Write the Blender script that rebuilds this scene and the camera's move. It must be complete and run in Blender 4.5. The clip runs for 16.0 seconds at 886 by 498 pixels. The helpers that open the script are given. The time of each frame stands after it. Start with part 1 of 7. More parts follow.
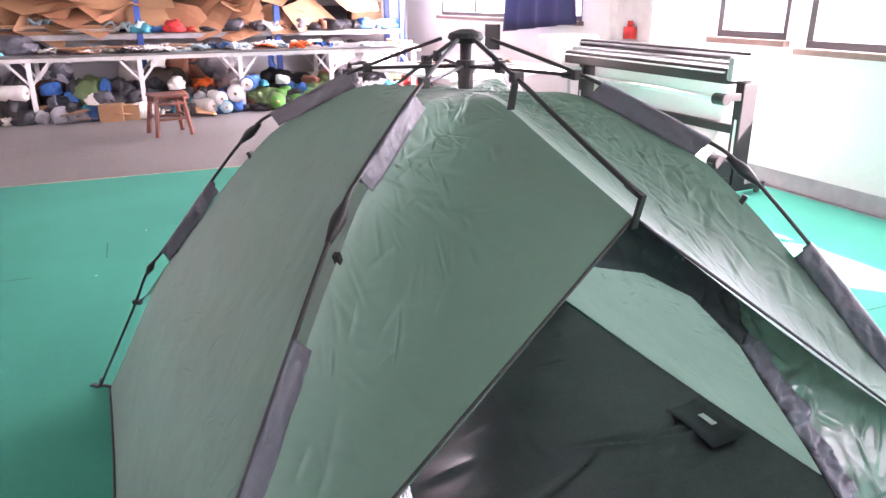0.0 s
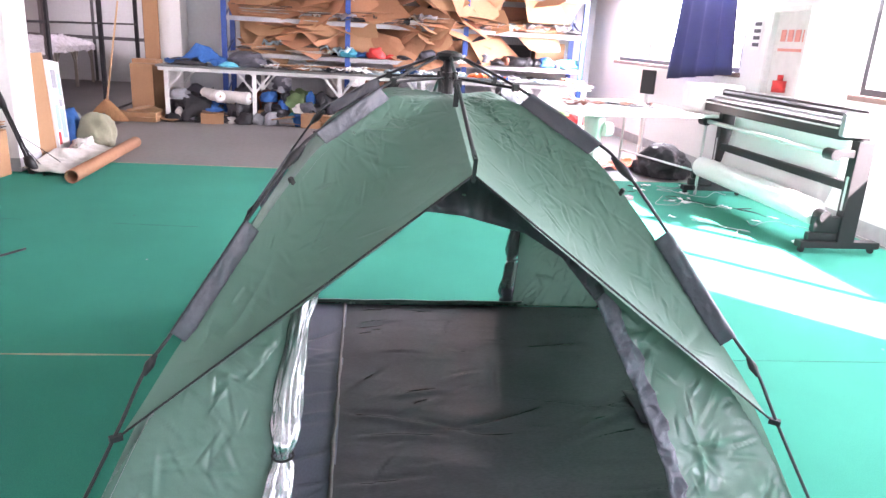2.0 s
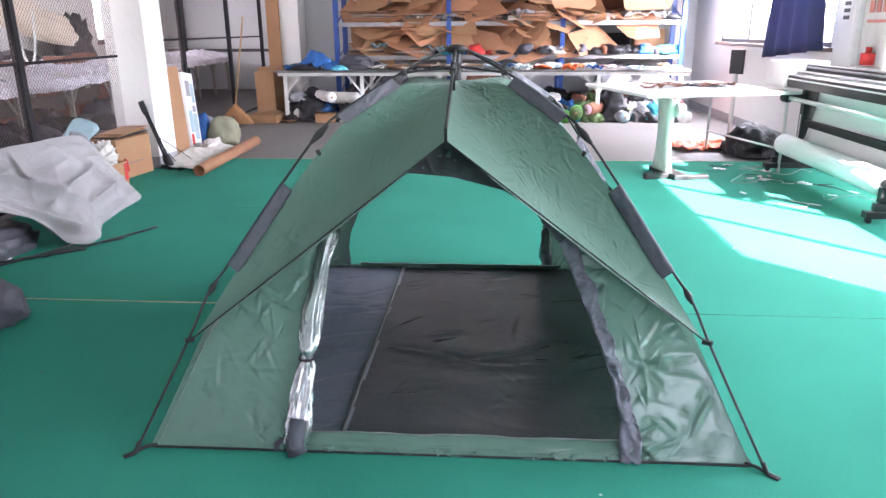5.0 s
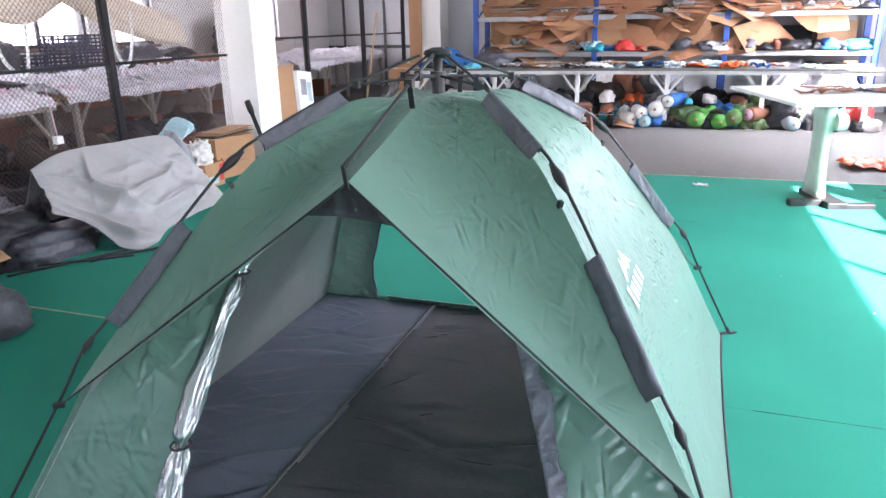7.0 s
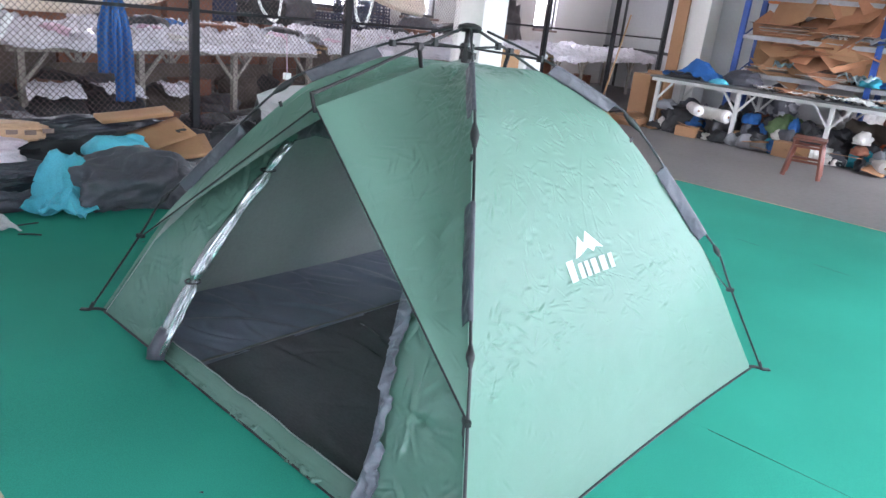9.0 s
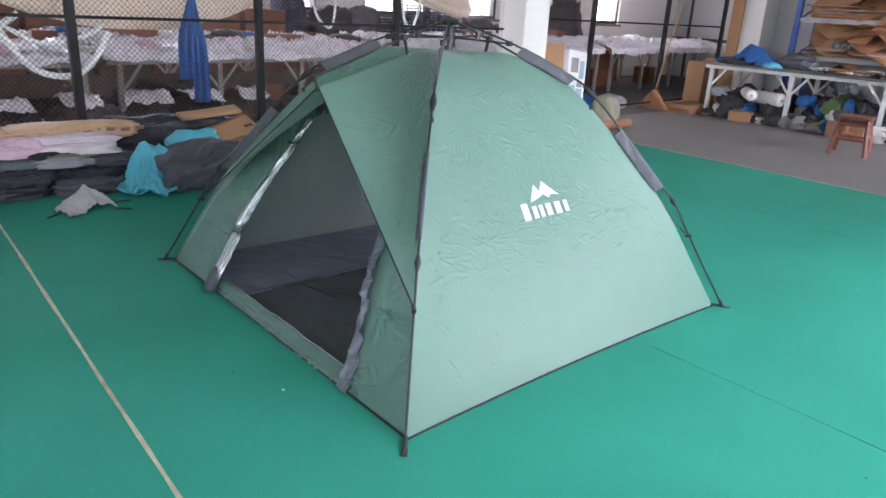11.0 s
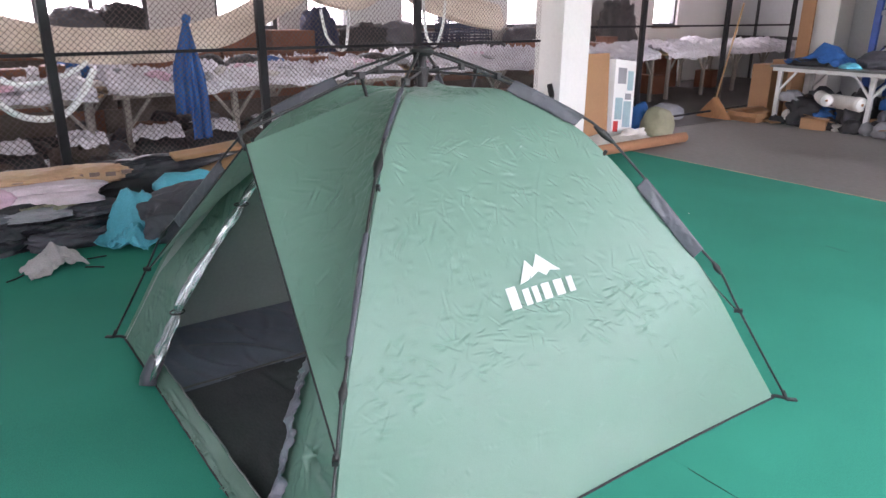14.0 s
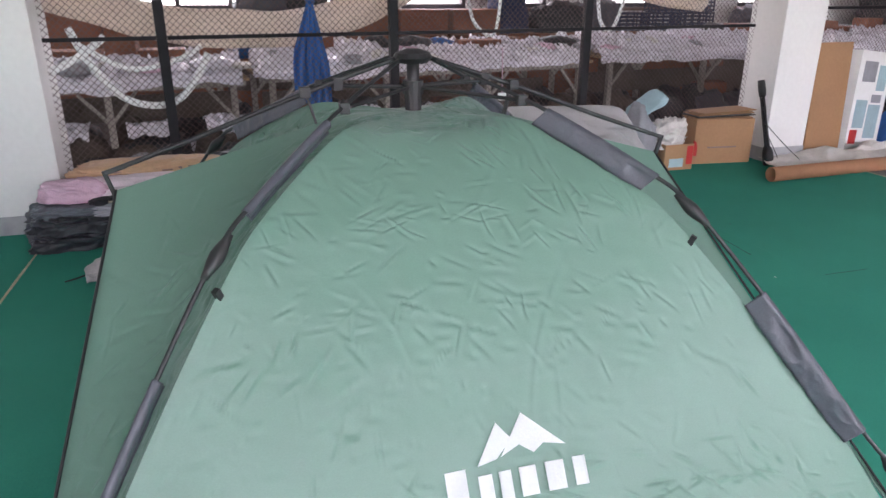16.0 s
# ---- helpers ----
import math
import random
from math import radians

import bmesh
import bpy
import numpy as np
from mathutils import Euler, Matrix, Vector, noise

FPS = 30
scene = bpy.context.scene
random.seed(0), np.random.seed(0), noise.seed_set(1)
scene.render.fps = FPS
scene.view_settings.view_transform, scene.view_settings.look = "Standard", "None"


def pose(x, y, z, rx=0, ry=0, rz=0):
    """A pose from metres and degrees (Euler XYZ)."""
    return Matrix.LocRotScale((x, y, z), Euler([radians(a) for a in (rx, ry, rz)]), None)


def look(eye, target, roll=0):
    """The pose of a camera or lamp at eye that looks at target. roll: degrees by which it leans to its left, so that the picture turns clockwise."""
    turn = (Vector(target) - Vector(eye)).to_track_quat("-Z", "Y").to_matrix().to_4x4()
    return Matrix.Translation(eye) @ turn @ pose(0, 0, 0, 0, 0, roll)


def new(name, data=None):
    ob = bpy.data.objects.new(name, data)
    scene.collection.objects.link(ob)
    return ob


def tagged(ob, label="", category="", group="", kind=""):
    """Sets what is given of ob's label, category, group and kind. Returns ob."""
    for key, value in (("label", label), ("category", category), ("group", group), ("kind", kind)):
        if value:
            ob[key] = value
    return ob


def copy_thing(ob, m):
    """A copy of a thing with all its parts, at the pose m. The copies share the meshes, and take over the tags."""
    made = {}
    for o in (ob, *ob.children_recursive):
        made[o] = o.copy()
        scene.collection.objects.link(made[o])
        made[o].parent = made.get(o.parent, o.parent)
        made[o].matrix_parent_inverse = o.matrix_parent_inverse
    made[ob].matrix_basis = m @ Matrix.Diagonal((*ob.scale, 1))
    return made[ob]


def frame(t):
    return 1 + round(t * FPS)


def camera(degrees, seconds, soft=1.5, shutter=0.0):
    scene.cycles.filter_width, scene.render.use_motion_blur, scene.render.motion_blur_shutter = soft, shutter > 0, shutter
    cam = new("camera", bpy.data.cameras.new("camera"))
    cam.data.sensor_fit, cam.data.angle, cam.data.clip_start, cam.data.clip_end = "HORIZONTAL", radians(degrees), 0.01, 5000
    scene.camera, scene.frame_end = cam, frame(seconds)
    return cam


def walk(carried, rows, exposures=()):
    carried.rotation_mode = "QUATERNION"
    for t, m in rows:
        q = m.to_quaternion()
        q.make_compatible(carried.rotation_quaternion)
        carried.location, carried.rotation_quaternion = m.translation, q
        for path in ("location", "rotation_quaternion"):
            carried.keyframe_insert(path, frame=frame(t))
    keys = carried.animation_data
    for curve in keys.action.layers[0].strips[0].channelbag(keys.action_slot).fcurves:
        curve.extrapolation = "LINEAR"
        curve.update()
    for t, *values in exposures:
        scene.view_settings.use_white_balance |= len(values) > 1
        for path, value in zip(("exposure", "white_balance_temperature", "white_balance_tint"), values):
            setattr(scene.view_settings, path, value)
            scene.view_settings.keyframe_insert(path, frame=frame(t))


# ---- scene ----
cam = camera(64.8, 16.0)
PATH = [
    (0, (-0.855, -1.691, 1.526), (-0.103, 0.036, 0.853), -0.2),
    (0.5, (-0.588, -1.721, 1.512), (-0.01, 0.071, 0.839), 1.3),
    (1, (-0.378, -1.938, 1.5), (-0.104, -0.068, 0.845), 6.6),
    (1.5, (-0.359, -2.257, 1.486), (-0.121, -0.364, 0.888), 5.7),
    (2, (-0.31, -2.585, 1.496), (-0.079, -0.685, 0.916), 3.3),
    (2.5, (-0.309, -2.864, 1.488), (-0.108, -0.977, 0.856), 2.5),
    (3, (-0.381, -3.101, 1.506), (-0.12, -1.219, 0.879), 1.3),
    (3.5, (-0.266, -3.294, 1.501), (-0.034, -1.396, 0.913), 0.3),
    (4, (-0.109, -3.395, 1.516), (-0.055, -1.488, 0.916), 0.7),
    (4.2, (-0.064, -3.378, 1.518), (-0.047, -1.467, 0.928), 0.2),
    (6.3, (0.619, -2.631, 1.509), (0.2, -0.776, 0.89), -1.3),
    (6.5, (0.685, -2.536, 1.53), (0.224, -0.689, 0.917), -2.0),
    (7, (0.821, -2.301, 1.52), (0.211, -0.496, 0.912), -1.1),
    (7.5, (0.963, -2.073, 1.508), (0.242, -0.312, 0.891), 0.6),
    (8, (1.278, -1.99, 1.525), (0.347, -0.338, 0.888), 8.5),
    (8.5, (1.592, -2.082, 1.485), (0.491, -0.525, 0.882), 10.0),
    (9, (1.948, -2.161, 1.488), (0.712, -0.727, 0.844), 6.5),
    (9.2, (2.06, -2.184, 1.469), (0.797, -0.803, 0.764), 6.7),
    (11.3, (2.833, -2.332, 1.512), (1.401, -1.101, 0.851), 3.0),
    (11.5, (2.851, -2.329, 1.522), (1.41, -1.122, 0.84), 2.8),
    (12, (2.864, -2.311, 1.533), (1.408, -1.129, 0.84), 1.4),
    (12.5, (2.813, -2.207, 1.554), (1.347, -1.034, 0.865), 0.5),
    (13, (2.661, -2.021, 1.562), (1.213, -0.794, 0.933), -0.7),
    (13.5, (2.557, -1.769, 1.588), (1.094, -0.548, 0.978), -0.9),
    (14, (2.415, -1.535, 1.581), (0.883, -0.421, 0.938), 0.4),
    (14.5, (2.231, -1.304, 1.572), (0.659, -0.272, 0.892), 0.5),
    (15, (2.098, -0.977, 1.594), (0.413, -0.162, 0.888), -0.9),
    (15.5, (1.944, -0.687, 1.58), (0.195, -0.015, 0.88), 0.1),
    (16, (1.833, -0.369, 1.602), (0.043, 0.181, 0.898), 0.1),
]
EXPOSURES = [(0.0, 4.4, 6850, 45), (1.5, 4.46, 6650, 38), (4.0, 4.08, 6300, 29), (7.0, 3.9, 6150, 24), (9.0, 3.76, 6000, 20), (12.0, 3.33, 6350, 24), (14.5, 3.36, 6550, 27), (16.0, 3.06, 6550, 28)]
walk(cam, [(t, look(eye, target, roll)) for t, eye, target, roll in PATH], EXPOSURES)

# ---- daylight ----
SUN_ELEVATION, SUN_TOWARDS = 37.0, Vector((0.66, -0.75))
world = bpy.data.worlds.new("sky")
scene.world = world
world.use_nodes = True
sky = world.node_tree.nodes.new("ShaderNodeTexSky")
sky.sky_type, sky.sun_disc = "NISHITA", False
sky.sun_elevation = radians(SUN_ELEVATION)
sky.sun_rotation = math.atan2(SUN_TOWARDS.x, SUN_TOWARDS.y)
world.node_tree.nodes["Background"].inputs["Strength"].default_value = 0.05
world.node_tree.links.new(sky.outputs[0], world.node_tree.nodes["Background"].inputs["Color"])

sun = new("sun", bpy.data.lights.new("sun", "SUN"))
sun.data.energy, sun.data.angle, sun.data.color = 5.0, radians(0.6), (1.0, 0.95, 0.88)
level = SUN_TOWARDS.normalized() * math.cos(radians(SUN_ELEVATION))
sun.matrix_world = look((20 * level.x, 20 * level.y, 20 * math.sin(radians(SUN_ELEVATION))), (0, 0, 0))


def window_light(name, place, towards, width, height, watts, colour=(0.93, 0.97, 1.0)):
    """An area lamp in a wall opening, for sky light and for added fill."""
    lamp = new(name, bpy.data.lights.new(name, "AREA"))
    lamp.data.shape, lamp.data.size, lamp.data.size_y = "RECTANGLE", width, height
    lamp.data.energy, lamp.data.color = watts, colour
    lamp.matrix_world = look(place, towards)
    return lamp


def fence_line(y):
    """The fence runs a little askew to the hall: its x at a place along it."""
    return -3.68 - 0.0647 * (y - 0.3)


RIGHT = 4.12      # inner face of the window wall
LEFT = -8.6       # inner face of the far wall behind the fence
BACK = 11.4
FAR = 16.0       # the bay behind the fence runs deeper
BAY = -4.1
NEAR = -6.2
HIGH = 3.6
# openings in the window wall: y0, y1, z0, z1
PANES_RIGHT = [(-5.6, -3.6, 1.15, 2.9), (-3.2, -2.2, 1.15, 2.42), (-1.25, 2.48, 1.15, 2.8), (2.66, 3.45, 1.2, 2.8), (5.6, 7.2, 1.28, 2.8), (7.42, 9.8, 1.28, 2.8)]
PANES_LEFT = [(-4.6, -2.4, 1.3, 2.7), (-1.6, 1.24, 1.3, 2.7), (2.2, 3.2, 1.3, 2.7), (3.7, 4.52, 1.3, 2.7), (5.52, 7.4, 1.3, 2.7), (8.0, 9.0, 1.3, 2.7), (12.5, 13.4, 1.3, 2.7)]
for y0, y1, z0, z1 in PANES_RIGHT:
    window_light("window_light", (RIGHT + 0.3, (y0 + y1) / 2, (z0 + z1) / 2), (RIGHT - 1.3, (y0 + y1) / 2, 0.0), y1 - y0, z1 - z0, (1.6 if y0 < -2 else 4.7 if y0 < 2.5 else 15.0) * (y1 - y0))
for y0, y1, z0, z1 in PANES_LEFT:
    window_light("window_light", (LEFT - 0.3, (y0 + y1) / 2, (z0 + z1) / 2), (LEFT + 2, (y0 + y1) / 2, 1.0), y1 - y0, z1 - z0, (4.7 if y0 < 2.5 else 3.2 if y0 < 9 else 9.0) * (y1 - y0), (1.0, 0.955, 0.94))
# added fill lamps behind the camera; the right one brightens the tent's front
for x, watts in ((-5.5, 0.5), (2.0, 4.5)):
    window_light("window_light", (x, NEAR - 0.25, 1.9), (x, NEAR + 3, 1.0), 2.0, 1.4, watts)


# ---- materials ----
def shader(name):
    m = bpy.data.materials.new(name)
    m.use_nodes = True
    return m, m.node_tree.nodes, m.node_tree.links, m.node_tree.nodes["Principled BSDF"]


def material(name, colour, rough=0.6, metal=0.0, vary=0.25, grain=30.0, patch=2.0, bump=0.15, second=None, stretch=(1, 1, 1), crease=0.0, crease_scale=7.0,
             through_light=0.0, sheen=0.0, islands=0.0, specular=0.5):
    """A surface whose colour drifts at two scales, with a fine relief; crease adds sharp folds; through_light lets light pass like thin cloth."""
    m, nodes, links, bsdf = shader(name)
    place = nodes.new("ShaderNodeTexCoord")
    map_ = nodes.new("ShaderNodeMapping")
    map_.inputs["Scale"].default_value = stretch
    links.new(place.outputs["Object"], map_.inputs["Vector"])
    fine, wide = nodes.new("ShaderNodeTexNoise"), nodes.new("ShaderNodeTexNoise")
    fine.inputs["Scale"].default_value, fine.inputs["Detail"].default_value = grain, 4
    wide.inputs["Scale"].default_value, wide.inputs["Detail"].default_value = patch, 3
    links.new(map_.outputs[0], fine.inputs["Vector"])
    links.new(place.outputs["Object"], wide.inputs["Vector"])
    both = nodes.new("ShaderNodeMath")
    both.operation = "ADD"
    links.new(fine.outputs["Fac"], both.inputs[0])
    links.new(wide.outputs["Fac"], both.inputs[1])
    last = both.outputs[0]
    if islands:
        info, geo = nodes.new("ShaderNodeObjectInfo"), nodes.new("ShaderNodeNewGeometry")
        add, scale = nodes.new("ShaderNodeMath"), nodes.new("ShaderNodeMath")
        add.operation, scale.operation = "ADD", "MULTIPLY_ADD"
        links.new(info.outputs["Random"], add.inputs[0])
        links.new(geo.outputs["Random Per Island"], add.inputs[1])
        links.new(add.outputs[0], scale.inputs[0])
        scale.inputs[1].default_value = islands
        links.new(last, scale.inputs[2])
        last = scale.outputs[0]
    ramp = nodes.new("ShaderNodeMapRange")
    ramp.inputs["From Min"].default_value, ramp.inputs["From Max"].default_value = 0.6, 1.4 + 2 * islands
    links.new(last, ramp.inputs["Value"])
    mix = nodes.new("ShaderNodeMix")
    mix.data_type = "RGBA"
    low = second or tuple(c * (1 - vary) for c in colour)
    high = colour if second else tuple(min(c * (1 + vary), 0.9) for c in colour)
    mix.inputs[6].default_value, mix.inputs[7].default_value = (*low, 1), (*high, 1)
    links.new(ramp.outputs[0], mix.inputs[0])
    links.new(mix.outputs[2], bsdf.inputs["Base Color"])
    bsdf.inputs["Roughness"].default_value, bsdf.inputs["Metallic"].default_value = rough, metal
    bsdf.inputs["Specular IOR Level"].default_value = specular
    if sheen:
        bsdf.inputs["Sheen Weight"].default_value = sheen
    normal = None
    if bump:
        relief = nodes.new("ShaderNodeBump")
        relief.inputs["Strength"].default_value, relief.inputs["Distance"].default_value = bump, 0.004
        links.new(fine.outputs["Fac"], relief.inputs["Height"])
        normal = relief.outputs[0]
    if crease:
        # crumples: ridged facets that come and go in patches
        shift = nodes.new("ShaderNodeTexNoise")
        shift.inputs["Scale"].default_value = crease_scale * 0.8
        links.new(map_.outputs[0], shift.inputs["Vector"])
        moved = nodes.new("ShaderNodeVectorMath")
        moved.operation = "MULTIPLY_ADD"
        moved.inputs[1].default_value = (0.7 / crease_scale,) * 3
        links.new(shift.outputs["Color"], moved.inputs[0])
        links.new(map_.outputs[0], moved.inputs[2])
        cells = nodes.new("ShaderNodeTexVoronoi")
        cells.feature = "SMOOTH_F1"
        cells.inputs["Scale"].default_value, cells.inputs["Smoothness"].default_value = crease_scale, 0.25
        cells.inputs["Detail"].default_value, cells.inputs["Roughness"].default_value = 1.0, 0.45
        links.new(moved.outputs[0], cells.inputs["Vector"])
        mask, part_, high_ = nodes.new("ShaderNodeTexNoise"), nodes.new("ShaderNodeMapRange"), nodes.new("ShaderNodeMath")
        mask.inputs["Scale"].default_value, mask.inputs["Detail"].default_value = crease_scale * 0.35, 2
        links.new(place.outputs["Object"], mask.inputs["Vector"])
        part_.inputs["From Min"].default_value, part_.inputs["From Max"].default_value, part_.inputs["To Min"].default_value = 0.4, 0.62, 0.12
        links.new(mask.outputs["Fac"], part_.inputs["Value"])
        high_.operation = "MULTIPLY"
        links.new(cells.outputs["Distance"], high_.inputs[0])
        links.new(part_.outputs[0], high_.inputs[1])
        folds = nodes.new("ShaderNodeBump")
        folds.inputs["Strength"].default_value, folds.inputs["Distance"].default_value = crease, 0.25 / crease_scale
        links.new(high_.outputs[0], folds.inputs["Height"])
        if normal:
            links.new(normal, folds.inputs["Normal"])
        normal = folds.outputs[0]
    if normal:
        links.new(normal, bsdf.inputs["Normal"])
    if through_light:
        thin, blend = nodes.new("ShaderNodeBsdfTranslucent"), nodes.new("ShaderNodeMixShader")
        links.new(mix.outputs[2], thin.inputs["Color"])
        blend.inputs[0].default_value = through_light
        links.new(bsdf.outputs[0], blend.inputs[1])
        links.new(thin.outputs[0], blend.inputs[2])
        links.new(blend.outputs[0], nodes["Material Output"].inputs["Surface"])
    return m


GREEN_CLOTH = material("green_polyester", (0.136, 0.25, 0.197), rough=0.42, vary=0.08, grain=350, patch=1.5, bump=0.05, crease=0.1, crease_scale=27, stretch=(1.0, 0.6, 1.2), through_light=0.27, sheen=0.15)
WALL_CLOTH = material("green_coated_polyester", (0.14, 0.25, 0.2), rough=0.24, vary=0.08, grain=350, patch=1.5, bump=0.05, crease=0.3, crease_scale=22, through_light=0.22, specular=0.7)
GREY_CLOTH = material("grey_oxford", (0.062, 0.064, 0.08), rough=0.45, vary=0.2, grain=250, bump=0.12, crease=0.5, crease_scale=26)
LINING = material("grey_coated_lining", (0.36, 0.39, 0.375), rough=0.36, vary=0.1, grain=60, bump=0.04, crease=0.12, crease_scale=14, through_light=0.45)
BAND_CLOTH = material("grey_door_band", (0.135, 0.137, 0.165), rough=0.42, vary=0.2, grain=200, bump=0.12, crease=0.9, crease_scale=18, stretch=(1, 1, 0.5))
DARK_CLOTH = material("dark_door_band", (0.06, 0.062, 0.07), rough=0.6, vary=0.2, grain=250, bump=0.1, crease=0.2)
FLOOR_BROWN = material("groundsheet_brown_grey", (0.088, 0.085, 0.092), rough=0.27, vary=0.25, grain=120, bump=0.05, crease=0.2, crease_scale=3, stretch=(0.5, 1.6, 1))
FLOOR_BLUE = material("groundsheet_blue_grey", (0.145, 0.155, 0.2), rough=0.34, vary=0.2, grain=120, bump=0.05, crease=0.2, crease_scale=3, stretch=(1.5, 0.6, 1))
SILVER_CLOTH = material("silver_coated_cloth", (0.5, 0.52, 0.52), rough=0.26, metal=0.85, vary=0.15, grain=30, bump=0.1, crease=0.45, crease_scale=34, stretch=(1, 1, 0.35))
SEAM_TAPE = material("pale_seam_tape", (0.15, 0.138, 0.13), rough=0.6, vary=0.3, grain=60)
BLACK_PIPING = material("black_piping", (0.015, 0.015, 0.016), rough=0.6, grain=200)
BLACK_PLASTIC = material("black_plastic", (0.011, 0.011, 0.012), rough=0.5, vary=0.3, grain=80, bump=0.05)
FIBREGLASS = material("dark_fibreglass", (0.013, 0.014, 0.015), rough=0.38, vary=0.3, grain=60, bump=0.03)
STEEL = material("galvanised_steel", (0.42, 0.43, 0.44), rough=0.35, metal=0.9, vary=0.2, grain=40)
WHITE_PRINT = material("white_print", (0.82, 0.83, 0.82), rough=0.6, vary=0.05, grain=200)
CARPET = material("green_carpet", (0.023, 0.236, 0.168), rough=0.95, vary=0.18, grain=220, patch=0.9, bump=0.5, specular=0.15)
CONCRETE = material("grey_concrete", (0.168, 0.155, 0.148), rough=0.55, vary=0.2, grain=18, patch=0.6, bump=0.12)
DARK_FLOOR = material("dark_bay_floor", (0.085, 0.078, 0.076), rough=0.5, vary=0.35, grain=16, patch=0.8, bump=0.1)
CUT_EDGE = material("dark_carpet_backing", (0.012, 0.06, 0.045), rough=0.9, vary=0.3, grain=40)
TAPE = material("yellowed_tape", (0.4, 0.34, 0.23), rough=0.7, vary=0.35, grain=14, patch=3)
WHITE_WALL = material("white_painted_wall", (0.74, 0.73, 0.71), rough=0.75, vary=0.05, grain=25, patch=0.8, bump=0.08)
# grey for unseen ceiling and near wall, chosen to weaken bounced light
LOW_BOUNCE_GREY = material("low_bounce_grey", (0.36, 0.36, 0.36), rough=0.8, vary=0.1, grain=12, patch=0.7)
GREY_PANEL = material("grey_partition_panel", (0.55, 0.56, 0.57), rough=0.5, vary=0.08, grain=20, patch=0.7)
GREY_DADO = material("grey_skirting_paint", (0.36, 0.36, 0.37), rough=0.6, vary=0.2, grain=12)
BROWN_SILL = material("brown_window_sill", (0.2, 0.13, 0.11), rough=0.45, vary=0.25, grain=20)
FRAME_METAL = material("grey_window_frame", (0.06, 0.06, 0.065), rough=0.4, vary=0.15, grain=40)
DARK_STEEL = material("dark_painted_steel", (0.013, 0.012, 0.014), rough=0.6, vary=0.3, grain=25, specular=0.2)
WIRE = material("rusty_wire", (0.13, 0.095, 0.09), rough=0.6, metal=0.2, vary=0.2, grain=30)
BLUE_STEEL = material("blue_painted_steel", (0.02, 0.065, 0.26), rough=0.4, vary=0.25, grain=14, patch=5)
ORANGE_STEEL = material("orange_painted_steel", (0.6, 0.16, 0.03), rough=0.45, vary=0.2)
GREY_BEAM = material("grey_painted_beam", (0.3, 0.3, 0.31), rough=0.5, vary=0.2, grain=14)
WHITE_STEEL = material("white_painted_steel", (0.62, 0.62, 0.6), rough=0.45, vary=0.12, grain=12)
GREY_WOOD = material("weathered_timber", (0.3, 0.27, 0.235), rough=0.75, vary=0.3, grain=9, stretch=(6, 6, 0.8), bump=0.3)
RED_WOOD = material("red_brown_varnished_wood", (0.17, 0.05, 0.028), rough=0.35, vary=0.3, grain=10, stretch=(6, 6, 0.8))
PALE_WOOD = material("pale_bamboo", (0.4, 0.25, 0.13), rough=0.55, vary=0.25, grain=12, stretch=(5, 5, 0.6))
PACK_PAPER = material("pale_brown_packing_paper", (0.52, 0.32, 0.19), rough=0.6, vary=0.15, grain=40, patch=2.5, bump=0.1, crease=0.4, crease_scale=9)
CARDBOARD = material("brown_cardboard", (0.34, 0.185, 0.092), rough=0.8, vary=0.15, grain=40, patch=2.5, bump=0.1, islands=0.25)
KRAFT = material("kraft_paper", (0.34, 0.16, 0.082), rough=0.75, vary=0.22, grain=25, patch=2.0, bump=0.1, islands=0.35)
WHITE_PAPER = material("white_paper", (0.78, 0.77, 0.75), rough=0.65, vary=0.05, grain=40)
PLASTIC_SHEET = material("crumpled_grey_plastic_sheet", (0.72, 0.69, 0.74), rough=0.25, vary=0.15, grain=20, patch=3, crease=1.0, crease_scale=12, bump=0.2)
CREAM_CLOTH = material("cream_canvas", (0.74, 0.665, 0.59), rough=0.85, vary=0.15, grain=120, patch=2.5, crease=0.25, crease_scale=4, through_light=0.6)
TARP = material("pale_grey_tarpaulin", (0.33, 0.315, 0.315), rough=0.5, vary=0.08, grain=60, patch=1.2, crease=0.12, crease_scale=3)
GLASS_BLUE = material("navy_curtain_cloth", (0.06, 0.068, 0.14), rough=0.8, vary=0.2, grain=150, through_light=0.4)
TABLE_TOP = material("dark_laminate_top", (0.13, 0.13, 0.125), rough=0.4, vary=0.35, grain=9, patch=2.5)
PALE_TOP = material("pale_worktop", (0.7, 0.7, 0.67), rough=0.45, vary=0.1, grain=14)
MINT = material("mint_green_enamel", (0.5, 0.58, 0.5), rough=0.4, vary=0.12, grain=14)


def cloth(name, colour, **more):
    settings = dict(rough=0.75, vary=0.22, grain=120, patch=6, crease=0.55, crease_scale=8, bump=0.15)
    settings.update(more)
    return material(name, colour, **settings)


BLUE_CLOTH = cloth("bright_blue_cloth", (0.015, 0.1, 0.31))
SKY_CLOTH = cloth("turquoise_cloth", (0.08, 0.42, 0.53), rough=0.6)
SLATE_CLOTH = cloth("slate_grey_nylon", (0.075, 0.075, 0.09), rough=0.5)
NAVY_CLOTH = cloth("navy_cloth", (0.018, 0.026, 0.07))
BLACK_CLOTH = cloth("black_nylon", (0.018, 0.018, 0.021), rough=0.5)
GLOSS_CLOTH = cloth("glossy_black_nylon", (0.022, 0.024, 0.03), rough=0.28, crease=0.9, crease_scale=11)
STEEL_CLOTH = cloth("dark_steel_grey_nylon", (0.1, 0.11, 0.13), rough=0.4, crease=0.8)
UMBER_CLOTH = cloth("umber_brown_canvas", (0.085, 0.065, 0.05), rough=0.8)
